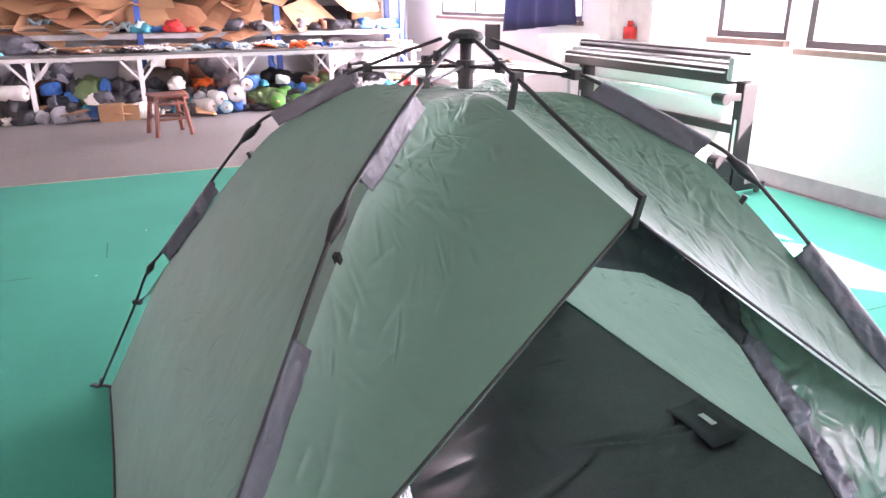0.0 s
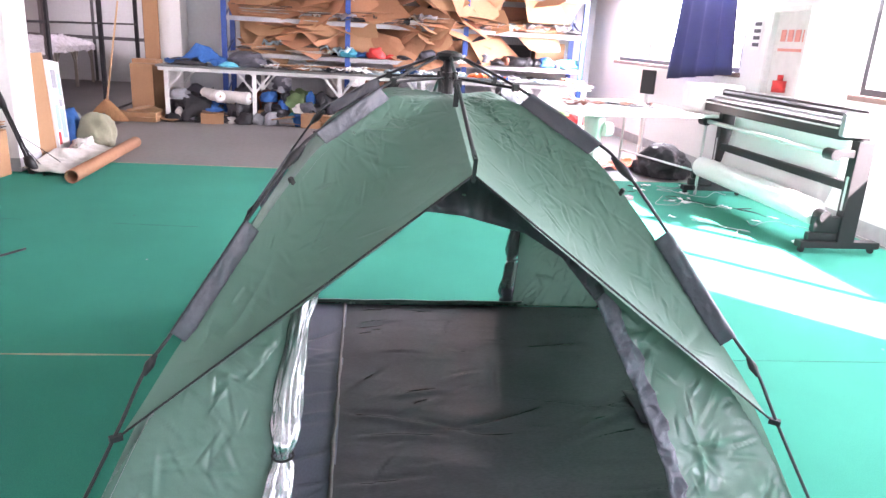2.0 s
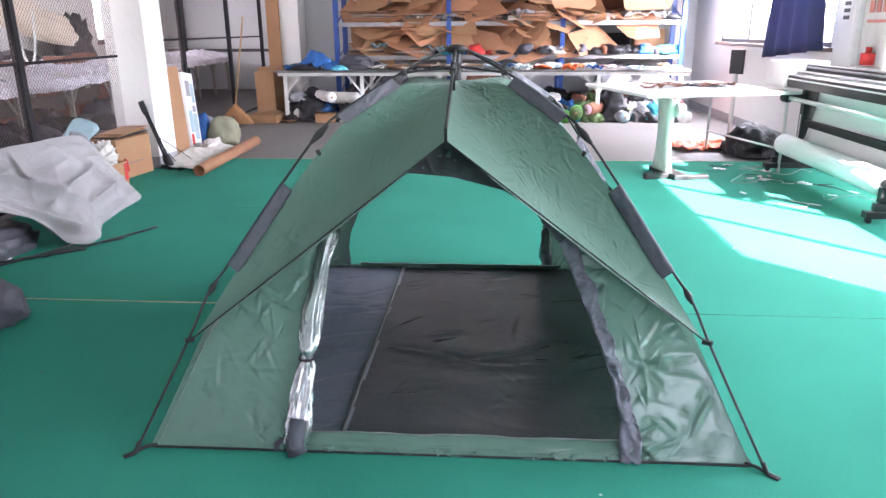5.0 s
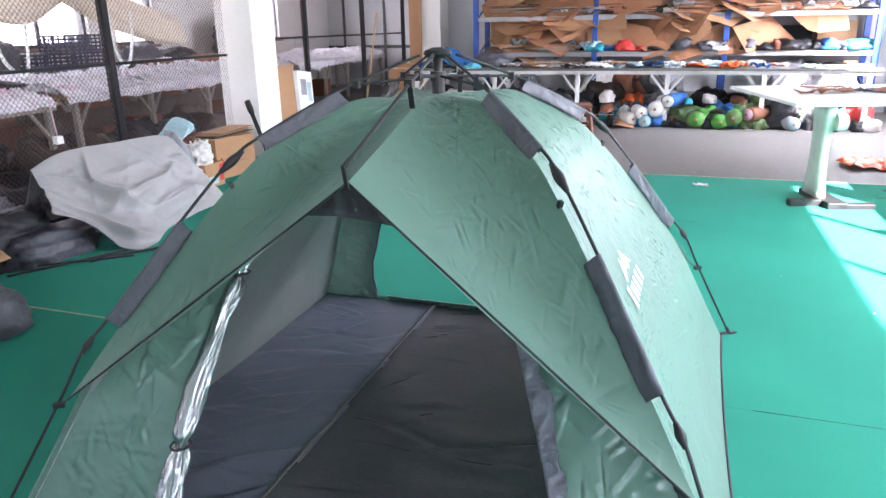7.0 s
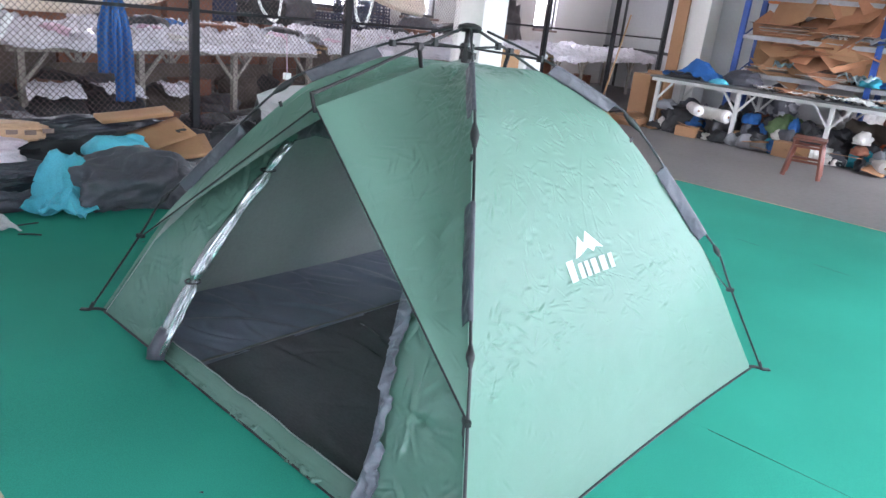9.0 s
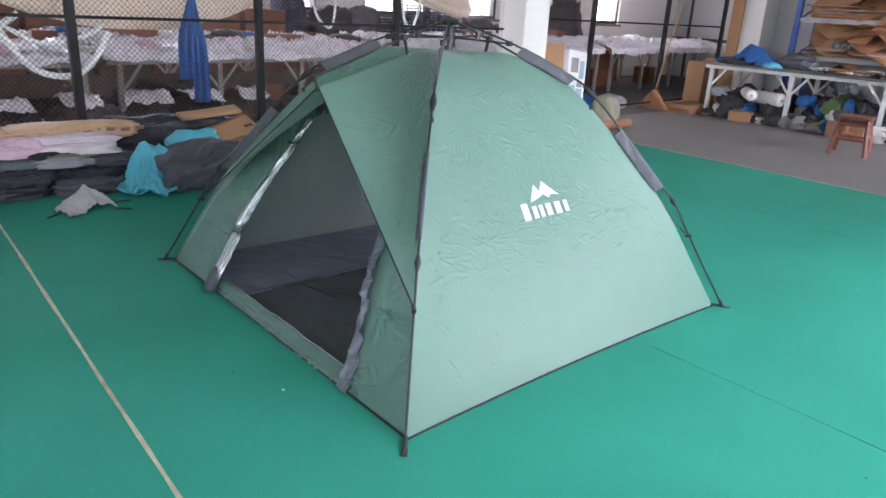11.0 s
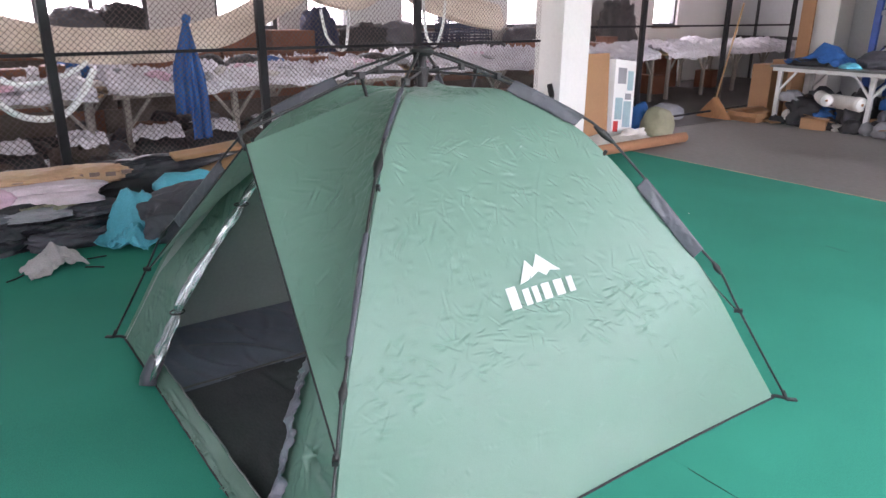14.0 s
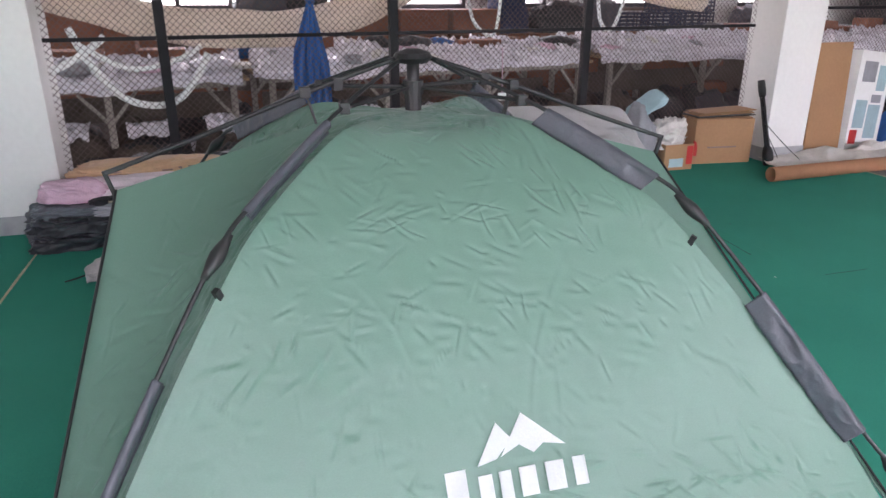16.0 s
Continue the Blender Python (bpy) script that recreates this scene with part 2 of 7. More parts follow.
NAVY_PLASTIC = material("navy_plastic", (0.02, 0.03, 0.07), rough=0.35, vary=0.2, grain=30)
PINK_CLOTH = cloth("pale_pink_cloth", (0.62, 0.41, 0.5))
BLUSH_CLOTH = cloth("pinkish_white_cloth", (0.66, 0.54, 0.58))
WHITE_CLOTH = cloth("off_white_cloth", (0.6, 0.57, 0.53))
PALE_BLUE_CLOTH = cloth("pale_blue_cloth", (0.3, 0.43, 0.47))
KHAKI_CLOTH = cloth("khaki_canvas", (0.26, 0.25, 0.17))
ORANGE_CLOTH = cloth("orange_cloth", (0.75, 0.12, 0.02), rough=0.5)
RED_CLOTH = cloth("red_cloth", (0.5, 0.03, 0.025))
TEAL_CLOTH = cloth("teal_cloth", (0.02, 0.25, 0.33))
LIME_CLOTH = cloth("lime_green_cloth", (0.06, 0.24, 0.035))
OLIVE_CLOTH = cloth("olive_green_cloth", (0.1, 0.16, 0.06))
PALE_GREY_CLOTH = cloth("pale_grey_cloth", (0.4, 0.37, 0.37), crease=0.3)
GREY_MID_CLOTH = cloth("mid_grey_cloth", (0.27, 0.27, 0.29))
RUST_CLOTH = cloth("rust_brown_box", (0.2, 0.075, 0.04), crease=0.1)
# red print with the window glare over it mixed into the colour
GLARE_RED = material("glare_paled_red_print", (0.62, 0.24, 0.2), rough=0.6, vary=0.1)
STRAW = material("straw_bristles", (0.33, 0.16, 0.07), rough=0.9, vary=0.4, grain=25, stretch=(10, 10, 0.6), bump=0.6)


def glass_material():
    m, nodes, links, bsdf = shader("window_glass")
    bsdf.inputs["Transmission Weight"].default_value = 1.0
    bsdf.inputs["Roughness"].default_value, bsdf.inputs["IOR"].default_value = 0.0, 1.01
    bsdf.inputs["Base Color"].default_value = (0.96, 0.98, 0.98, 1)
    return m


GLASS = glass_material()


# ---- building blocks ----
def finish(name, bm, mat, parent=None, label="", smooth=False):
    me = bpy.data.meshes.new(name)
    bm.to_mesh(me)
    bm.free()
    if smooth:
        for p in me.polygons:
            p.use_smooth = True
    for m in (mat if isinstance(mat, (list, tuple)) else [mat]):
        me.materials.append(m)
    ob = new(name, me)
    if parent:
        ob.parent = parent
    if label:
        ob["label"] = label
    return ob


def part(name, bm, mat, parent, label="", smooth=False):
    return finish(name, bm, mat, parent, label, smooth)


def thing(name, place, label, category, group="", turn=0.0, kind=""):
    ob = new(name)
    ob.empty_display_size = 0.1
    ob.matrix_world = pose(*place, 0, 0, turn)
    return tagged(ob, label, category, group, kind)


def structure(name, bm, mat, label="", category="", smooth=False):
    return tagged(finish(name, bm, mat, None, "", smooth), label, category, "", "structure")


def box(bm, x0, x1, y0, y1, z0, z1, bevel=0.0, m=None):
    made = bmesh.ops.create_cube(bm, size=1.0, matrix=Matrix.Translation(((x0 + x1) / 2, (y0 + y1) / 2, (z0 + z1) / 2)) @ Matrix.Diagonal((x1 - x0, y1 - y0, z1 - z0, 1)))
    vs = made["verts"]
    if bevel:
        edges = list({e for v in vs for e in v.link_edges})
        out = bmesh.ops.bevel(bm, geom=edges, offset=bevel, segments=2, profile=0.7, affect="EDGES")
        vs = list({v for f in out["faces"] for v in f.verts} | {v for v in vs if v.is_valid})
    if m is not None:
        bmesh.ops.transform(bm, matrix=m, verts=vs)
    return vs


def boxes(*all_, bevel=0.0):
    bm = bmesh.new()
    for b in all_:
        box(bm, *b, bevel=bevel)
    return bm


def rod(bm, a, b, r, sides=8, r2=None, cap=True):
    """A round bar from a to b."""
    a, b = Vector(a), Vector(b)
    way = b - a
    m = Matrix.Translation((a + b) / 2) @ way.to_track_quat("Z", "Y").to_matrix().to_4x4()
    return bmesh.ops.create_cone(bm, cap_ends=cap, segments=sides, radius1=r, radius2=r if r2 is None else r2, depth=way.length, matrix=m)["verts"]


def rods(*all_, sides=8):
    bm = bmesh.new()
    for a, b, r in all_:
        rod(bm, a, b, r, sides)
    return bm


def beam(bm, a, b, w, h):
    """A square bar from a to b."""
    a, b = Vector(a), Vector(b)
    way = b - a
    m = Matrix.Translation((a + b) / 2) @ way.to_track_quat("Z", "Y").to_matrix().to_4x4() @ Matrix.Diagonal((w, h, way.length, 1))
    bmesh.ops.create_cube(bm, size=1.0, matrix=m)


def smooth_line(points, steps=6):
    """A Catmull-Rom line through points."""
    pts = [Vector(p) for p in points]
    out = []
    for i in range(len(pts) - 1):
        p0, p1, p2, p3 = pts[max(i - 1, 0)], pts[i], pts[i + 1], pts[min(i + 2, len(pts) - 1)]
        for k in range(steps):
            t = k / steps
            out.append(0.5 * (2 * p1 + (p2 - p0) * t + (2 * p0 - 5 * p1 + 4 * p2 - p3) * t * t + (3 * p1 - p0 - 3 * p2 + p3) * t * t * t))
    return out + [pts[-1]]


def tube(bm, line, r, sides=6, radii=None):
    """A round tube along a line."""
    rings, up = [], Vector((0.3, 0.2, 1)).normalized()
    for i, p in enumerate(line):
        way = (line[min(i + 1, len(line) - 1)] - line[max(i - 1, 0)]).normalized()
        side = way.cross(up)
        side = side.normalized() if side.length > 1e-4 else Vector((1, 0, 0))
        top = side.cross(way)
        rr = radii[i] if radii else r
        rings.append([bm.verts.new(p + rr * (math.cos(2 * math.pi * k / sides) * side + math.sin(2 * math.pi * k / sides) * top)) for k in range(sides)])
    for a, b in zip(rings, rings[1:]):
        for k in range(sides):
            bm.faces.new((a[k], a[(k + 1) % sides], b[(k + 1) % sides], b[k]))
    bm.faces.new(rings[0][::-1])
    bm.faces.new(rings[-1])
    return bm


def sheet(bm, rows, thick=0.0):
    """A skin over rows of points, with a thickness along its normals."""
    vs = [[bm.verts.new(p) for p in row] for row in rows]
    fs = []
    for a, b in zip(vs, vs[1:]):
        for k in range(len(a) - 1):
            fs.append(bm.faces.new((a[k], a[k + 1], b[k + 1], b[k])))
    if thick:
        bm.normal_update()
        bmesh.ops.solidify(bm, geom=fs, thickness=thick)
    return bm


def creased(grid, count, seed, slant, spread, length=0.14, height=0.0045, width=0.007, weight=None, keep=None):
    """Tight cloth on a grid of places (rows, columns, xyz): short sharp creases pushed out along the normals.
    slant, spread: their usual direction across the cloth and how far it strays, degrees; weight(a, b): how likely they are at a place, 0 to 1."""
    rng = np.random.RandomState(seed)
    p = np.array(grid, float)
    across = np.gradient(p, axis=1)
    down = np.gradient(p, axis=0)
    n = np.cross(across, down)
    n /= np.linalg.norm(n, axis=2, keepdims=True) + 1e-9
    a = np.cumsum(np.linalg.norm(across, axis=2), axis=1)
    a -= a[:, a.shape[1] // 2][:, None]
    c = np.cumsum(np.linalg.norm(down, axis=2), axis=0)
    push = np.zeros(a.shape)
    rows, cols = a.shape
    made = 0
    while made < count:
        i, j = rng.randint(rows), rng.randint(cols)
        if weight is not None and rng.rand() > weight(j / (cols - 1), i / (rows - 1)):
            continue
        made += 1
        turn = np.radians(slant(j / (cols - 1), i / (rows - 1)) + rng.normal(0, spread))
        long_, wide_ = length * rng.uniform(0.4, 1.7), width * rng.uniform(0.7, 1.8)
        high_ = height * rng.uniform(0.35, 1.3) * rng.choice([1, 1, -1])
        ri = np.abs(c[:, j] - c[i, j]) < 1.2 * long_ + 0.06
        cj = np.abs(a[i, :] - a[i, j]) < 1.2 * long_ + 0.12
        i0, i1, j0, j1 = ri.argmax(), rows - ri[::-1].argmax(), cj.argmax(), cols - cj[::-1].argmax()
        along_, normal_ = across[i, j] / (np.linalg.norm(across[i, j]) + 1e-9), n[i, j]
        below = np.cross(normal_, along_)
        below *= 1.0 if below @ down[i, j] > 0 else -1.0
        away = p[i0:i1, j0:j1] - p[i, j]
        da, dc = away @ along_, away @ below
        s = da * np.cos(turn) + dc * np.sin(turn)
        t = -da * np.sin(turn) + dc * np.cos(turn) + rng.uniform(-1.2, 1.2) * s * s
        near = np.abs(s) < long_
        push[i0:i1, j0:j1] += np.where(near, high_ * np.cos(np.clip(s / long_, -1, 1) * np.pi / 2) ** 2 * (np.exp(0.35 - 1.5 * np.sqrt((t / wide_) ** 2 + 0.055)) - 0.55 * np.exp(-(((t - 1.6 * wide_) / (1.6 * wide_)) ** 2))), 0)
    if keep is not None:
        push *= keep
    return p + n * push[:, :, None]


def skin_mesh(name, p, mat, parent, label="", flip=False):
    """One smooth skin over a grid of places."""
    rows, cols = p.shape[:2]
    k = np.arange(rows * cols).reshape(rows, cols)
    quads = np.stack([k[:-1, :-1], k[:-1, 1:], k[1:, 1:], k[1:, :-1]], -1).reshape(-1, 4)
    if flip:
        quads = quads[:, ::-1]
    me = bpy.data.meshes.new(name)
    me.from_pydata(p.reshape(-1, 3).tolist(), [], quads.tolist())
    me.polygons.foreach_set("use_smooth", [True] * len(me.polygons))
    me.materials.append(mat)
    ob = new(name, me)
    ob.parent = parent
    if label:
        ob["label"] = label
    return ob


def wrinkle(p, scale, seed=0.0):
    return noise.noise(Vector(p) * scale + Vector((seed, seed * 0.37, -seed)))


def fold(p, scale, seed=0.0):
    """Sharp ridges, as in crumpled cloth: 0 to 1."""
    return 1 - min(1.0, 2.2 * abs(wrinkle(p, scale, seed)))


def heap(size, seed, rough=0.22, crumple=0.12, detail=4, flat=0.35, power=1.0, layers=0):
    """A soft pile or stuffed bag that sits on z = 0."""
    bm = bmesh.new()
    bmesh.ops.create_icosphere(bm, subdivisions=detail, radius=1.0)
    for v in bm.verts:
        d = v.co.normalized()
        if power != 1.0:
            d = Vector([math.copysign(abs(c) ** power, c) for c in d])
        q = Vector((d.x + 0.5 * wrinkle(d, 1.7, seed + 9), d.y * 0.6, d.z * 1.6 + 0.4 * wrinkle(d, 2.1, seed + 4)))
        r = 1 + rough * wrinkle(d, 1.4, seed) + 0.55 * crumple * (fold(q, 2.3, seed + 7) - 0.5) + 0.3 * crumple * wrinkle(q, 5.0, seed + 3)
        p = d * r
        if layers:
            ridge = 0.06 * (abs(math.sin(math.pi * layers * (0.5 * d.z + 0.25 * wrinkle(d, 1.6, seed + 11)))) - 0.6)
            p.x, p.y = p.x * (1 + ridge), p.y * (1 + ridge)
        p.z = max(p.z, -flat + 0.02 * p.z)
        v.co = Vector((p.x * size[0] / 2, p.y * size[1] / 2, (p.z + flat) * size[2] / (1 + flat)))
    low = min(v.co.z for v in bm.verts)
    for v in bm.verts:
        v.co.z -= low
    return bm


def crumpled_sheet(w, d, seed, lift=0.05, thick=0.004, n=44, ragged=0.06, profile=None):
    """A cloth or paper sheet thrown down, centred, resting on z = 0; profile gives its height over a place."""
    bm = bmesh.new()
    rows, low = [], 9.0
    for i in range(n + 1):
        row = []
        for j in range(n + 1):
            x, y = (i / n - 0.5) * w, (j / n - 0.5) * d
            x += ragged * wrinkle((x, y, 3.1), 2.5, seed)
            y += ragged * wrinkle((x, y, 8.7), 2.5, seed + 5)
            z = lift * (fold((x, y, 0), 2.2 / max(w, d), seed) * 0.9 + 0.6 * fold((x, y, 1), 5.0 / max(w, d), seed + 2) + 0.25 * fold((x, y, 2), 11 / max(w, d), seed + 4))
            if profile:
                z += profile(x, y)
            row.append(Vector((x, y, z)))
            low = min(low, z)
        rows.append(row)
    for row in rows:
        for p in row:
            p.z -= low - thick
    return sheet(bm, rows, -thick)


def carton(bm, w, d, h, t=0.006, open_top=True):
    """A corrugated box: a shell with its own wall thickness, or shut with a taped top."""
    if not open_top:
        box(bm, -w / 2, w / 2, -d / 2, d / 2, 0, h, bevel=0.006)
        return
    made = bmesh.ops.create_cube(bm, size=1.0, matrix=Matrix.Translation((0, 0, h / 2)) @ Matrix.Diagonal((w, d, h, 1)))
    top = max({f for v in made["verts"] for f in v.link_faces}, key=lambda f: f.calc_center_median().z)
    bmesh.ops.delete(bm, geom=[top], context="FACES_ONLY")
    bm.normal_update()
    bmesh.ops.solidify(bm, geom=bm.faces[:], thickness=t)


def pierced_wall(along, inner, outer, a0, a1, z0, z1, holes):
    """A wall across x ('x') or y ('y') between two faces, with real openings (a0, a1, z0, z1)."""
    bm = bmesh.new()
    cuts_a = sorted({a0, a1, *[h[0] for h in holes], *[h[1] for h in holes]})
    cuts_z = sorted({z0, z1, *[h[2] for h in holes], *[h[3] for h in holes]})
    for p, q in zip(cuts_a, cuts_a[1:]):
        for r, s in zip(cuts_z, cuts_z[1:]):
            if any(h[0] <= p and q <= h[1] and h[2] <= r and s <= h[3] for h in holes):
                continue
            lo, hi = min(inner, outer), max(inner, outer)
            if along == "x":
                box(bm, lo, hi, p, q, r, s)
            else:
                box(bm, p, q, lo, hi, r, s)
    return bm


# ---- the hall ----
structure("floor", boxes((LEFT, RIGHT, NEAR, FAR, -0.12, -0.008)), CONCRETE, "worn grey concrete factory floor", "floor")
structure("ground", boxes((-400, 400, -400, 400, -0.5, -0.3)), CONCRETE, "pale paved yard outside the windows", "ground")
# out of view; its grey holds down the fill on the tent
structure("ceiling", boxes((LEFT - 0.3, RIGHT + 0.3, NEAR - 0.3, FAR + 0.3, HIGH, HIGH + 0.2)), LOW_BOUNCE_GREY, "unseen ceiling slab, grey to cut bounce light", "ceiling")
structure("wall_right", pierced_wall("x", RIGHT, RIGHT + 0.24, NEAR - 0.3, BACK + 0.3, -0.3, HIGH, PANES_RIGHT), WHITE_WALL, "white painted wall with wide windows", "wall")
structure("wall_left", pierced_wall("x", LEFT, LEFT - 0.24, NEAR - 0.3, FAR + 0.3, -0.3, HIGH, PANES_LEFT), WHITE_WALL, "white painted wall with bright windows behind tables", "wall")
structure("wall_back", boxes((BAY, RIGHT, BACK, BACK + 0.24, -0.3, HIGH)), GREY_PANEL, "pale grey panelled partition wall", "wall")
structure("wall_bay", boxes((BAY, BAY + 0.2, BACK + 0.24, FAR, -0.3, HIGH)), WHITE_WALL, "white painted return wall of the deeper bay", "wall")
structure("wall_far", boxes((LEFT, BAY + 0.2, FAR, FAR + 0.24, -0.3, HIGH)), GREY_PANEL, "pale grey panelled partition at the far end of the bay", "wall")
# a darker sheet over the concrete, from the fence to the far wall
structure("floor_bay", boxes((LEFT, -3.96, NEAR, FAR, -0.0078, -0.004)), DARK_FLOOR, "darker floor sheet behind the fence", "floor")
# unseen near wall; its openings are made up to let the fill in
NEAR_FILL_HOLES = [(-6.5, -4.5, 1.2, 2.6), (1.0, 3.0, 1.2, 2.6)]
structure("wall_near", pierced_wall("y", NEAR, NEAR - 0.24, LEFT, RIGHT, -0.3, HIGH, NEAR_FILL_HOLES), LOW_BOUNCE_GREY, "unseen grey wall with made-up window openings", "wall")
structure("baseboard", boxes((RIGHT - 0.012, RIGHT - 0.002, NEAR, BACK, 0.0, 0.14)), GREY_DADO, "grey painted skirting band", "skirting")

# carpet lengths, with bare seams between them
SEAMS = [(-6.2, 0.0), (-3.9, -0.02), (-1.695, -0.026), (0.475, -0.012), (2.86, 0.0), (5.19, -0.008)]
for (y0, s0), (y1, s1) in zip(SEAMS, SEAMS[1:]):
    bm = bmesh.new()
    rows = []
    for i in range(61):
        x = -3.9 + i * (4.0 + 3.9) / 60
        a, c = y0 + s0 * x + 0.0005, y1 + s1 * x - 0.0005
        rows.append([Vector((x, a + k * (c - a) / 16, 0.004 + 0.002 * wrinkle((x, a + k * (c - a) / 16, 0), 1.3))) for k in range(17)])
    sheet(bm, rows, 0.006)
    structure("carpet", bm, CARPET, "bright green needle-felt carpet length on concrete", "carpet")
for y0, slope, x0, x1, wide in ((-1.695, -0.026, -3.6, 4.0, 0.0075), (0.475, -0.012, -3.6, -1.25, 0.007), (0.475, -0.012, 1.2, 4.0, 0.0011), (5.195, -0.008, -3.9, 4.0, 0.012)):
    bm = bmesh.new()
    rows = []
    for i in range(160):
        x = x0 + i * (x1 - x0) / 159
        half = wide * (1 + 0.5 * wrinkle((x, y0, 0), 3.0) + 0.25 * wrinkle((x, y0, 5), 11.0))
        y = y0 + slope * x + 0.004 * wrinkle((x, 2, y0), 1.1)
        rows.append([Vector((x, y - half, 0.0095)), Vector((x, y + half, 0.0095))])
    sheet(bm, rows, 0.002)
    structure("trim", bm, TAPE if wide > 0.005 else CUT_EDGE, "yellowed seam tape on the carpet joint" if wide > 0.005 else "thin open joint between two carpet lengths", "tape")


# cut edges in the carpet: narrow gaps that show the dark backing
for (x0, y0), (x1, y1), wide in (((-1.14, 5.1), (-1.15, 2.69), 0.004), ((-3.6, 2.86), (-1.15, 2.69), 0.004), ((-1.15, 2.69), (-0.5, 2.74), 0.006), ((0.18, 3.49), (1.03, 3.36), 0.004)):
    bm = bmesh.new()
    rows = []
    for i in range(60):
        k = i / 59
        x, y = x0 + (x1 - x0) * k, y0 + (y1 - y0) * k
        side = Vector((y0 - y1, x1 - x0, 0)).normalized() * wide * (0.6 + 0.7 * abs(wrinkle((x * 3, y * 3, 0), 2.0)))
        rows.append([Vector((x, y, 0.0085)) - side, Vector((x, y, 0.0085)) + side])
    sheet(bm, rows, 0.0015)
    structure("trim", bm, CUT_EDGE, "dark cut edge between two carpet pieces", "seam")


def window(name, y0, y1, z0, z1, wall, side, sashes):
    """A sliding window in a wall across x; side: +1 where the room lies at smaller x."""
    mid = (y0 + y1) / 2
    w = thing(name, (wall + side * 0.1, mid, z0), "grey aluminium sliding window with clear panes", "window", kind="structure")
    h, half = z1 - z0, (y1 - y0) / 2
    bm = boxes((-0.08, 0.04, -half, half, 0, 0.06), (-0.08, 0.04, -half, half, h - 0.06, h), (-0.08, 0.04, -half, -half + 0.06, 0.06, h - 0.06), (-0.08, 0.04, half - 0.06, half, 0.06, h - 0.06), bevel=0.004)
    part("window_frame", bm, FRAME_METAL, w)
    sill = boxes((-side * 0.17 if side > 0 else 0.05, -0.05 if side > 0 else 0.17, -half - 0.04, half + 0.04, -0.05, 0.0), bevel=0.006)
    part("window_sill", sill, BROWN_SILL, w, "brown painted window sill")
    step = (2 * half - 0.1) / sashes
    for k in range(sashes):
        a = -half + 0.05 + k * step
        ps = boxes((-0.003, 0.003, a, a + step, 0.05, h - 0.05))
        pane = part("pane", ps, GLASS, w)
        pane.visible_shadow = False
        if k:
            part("mullion", boxes((-0.025, 0.025, a - 0.03, a + 0.03, 0.05, h - 0.05), bevel=0.003), FRAME_METAL, w)
    return w


for n, (y0, y1, z0, z1) in enumerate(PANES_RIGHT):
    window("window_%d" % (n + 1), y0, y1, z0, z1, RIGHT, 1, max(1, round((y1 - y0) / 1.2)))
for n, (y0, y1, z0, z1) in enumerate(PANES_LEFT):
    window("window_%d" % (n + 10), y0, y1, z0, z1, LEFT, -1, max(1, round((y1 - y0) / 0.8)))


def column(x, y, w, d, name):
    bm = boxes((x - w / 2, x + w / 2, y - d / 2, y + d / 2, 0, HIGH), bevel=0.012)
    structure(name, bm, WHITE_WALL, "white plastered square concrete column", "column")
    bm = boxes((x - w / 2 - 0.004, x + w / 2 + 0.004, y - d / 2 - 0.004, y + d / 2 + 0.004, 0.0, 0.14))
    structure("baseboard", bm, GREY_DADO, "grey painted band at a column foot", "skirting")


column(-3.56, -1.75, 0.48, 0.5, "column_1")
column(-3.87, 4.8, 0.46, 0.46, "column_2")
column(-3.85, 11.13, 0.5, 0.5, "column_3")
for k in range(4):
    x = LEFT + 0.5 + k * 1.2
    structure("trim", boxes((x - 0.03, x + 0.03, FAR - 0.04, FAR - 0.001, 0, HIGH)), FRAME_METAL, "dark upright joint of the partition", "trim")
structure("trim", boxes((LEFT, BAY, FAR - 0.05, FAR - 0.042, 0.98, 1.06)), FRAME_METAL, "dark rail across the partition", "trim")


# ---- the tent ----
tent = thing("tent", (0.0, 0.11, 0.0), "green and grey pop-up dome tent with both doors rolled open", "tent")
# distance from the middle and height, along a corner pole and along the cloth beneath it
POLE = [(0.05, 1.425), (0.25, 1.325), (0.44, 1.20), (0.52, 1.13), (0.654, 0.94), (0.83, 0.668), (0.895, 0.575), (0.957, 0.43), (1.055, 0.215), (1.15, 0.012)]
SKIN = [(0.0, 1.285), (0.12, 1.29), (0.24, 1.28), (0.425, 1.16), (0.512, 1.068), (0.627, 0.91), (0.802, 0.645), (0.866, 0.533), (0.925, 0.415), (1.022, 0.2), (1.11, 0.012)]
MIDDLE = [(0.0, 1.285), (0.12, 1.275), (0.235, 1.25), (0.37, 1.14), (0.43, 1.06), (0.535, 0.905), (0.705, 0.64), (0.78, 0.53), (0.855, 0.415), (0.972, 0.2), (1.085, 0.012)]


def deep(r):
    """The distance to the front or back that goes with a distance r to the side."""
    return r * (1.04 - 0.065 * min(r / 1.0, 1.15))


def along(table, steps):
    return [(p.x, p.y) for p in smooth_line([(a, b, 0) for a, b in table], steps)]


POLE_LINE, SKIN_LINE, MIDDLE_LINE = along(POLE, 6), along(SKIN, 40), along(MIDDLE, 40)


def skin_at(z):
    """The corner cloth's distance from the middle at a height."""
    for (r0, z0), (r1, z1) in zip(SKIN_LINE, SKIN_LINE[1:]):
        if z1 <= z <= z0:
            return r0 + (r1 - r0) * (z0 - z) / max(z0 - z1, 1e-6)
    return SKIN_LINE[-1][0] if z < 0.1 else 0.2


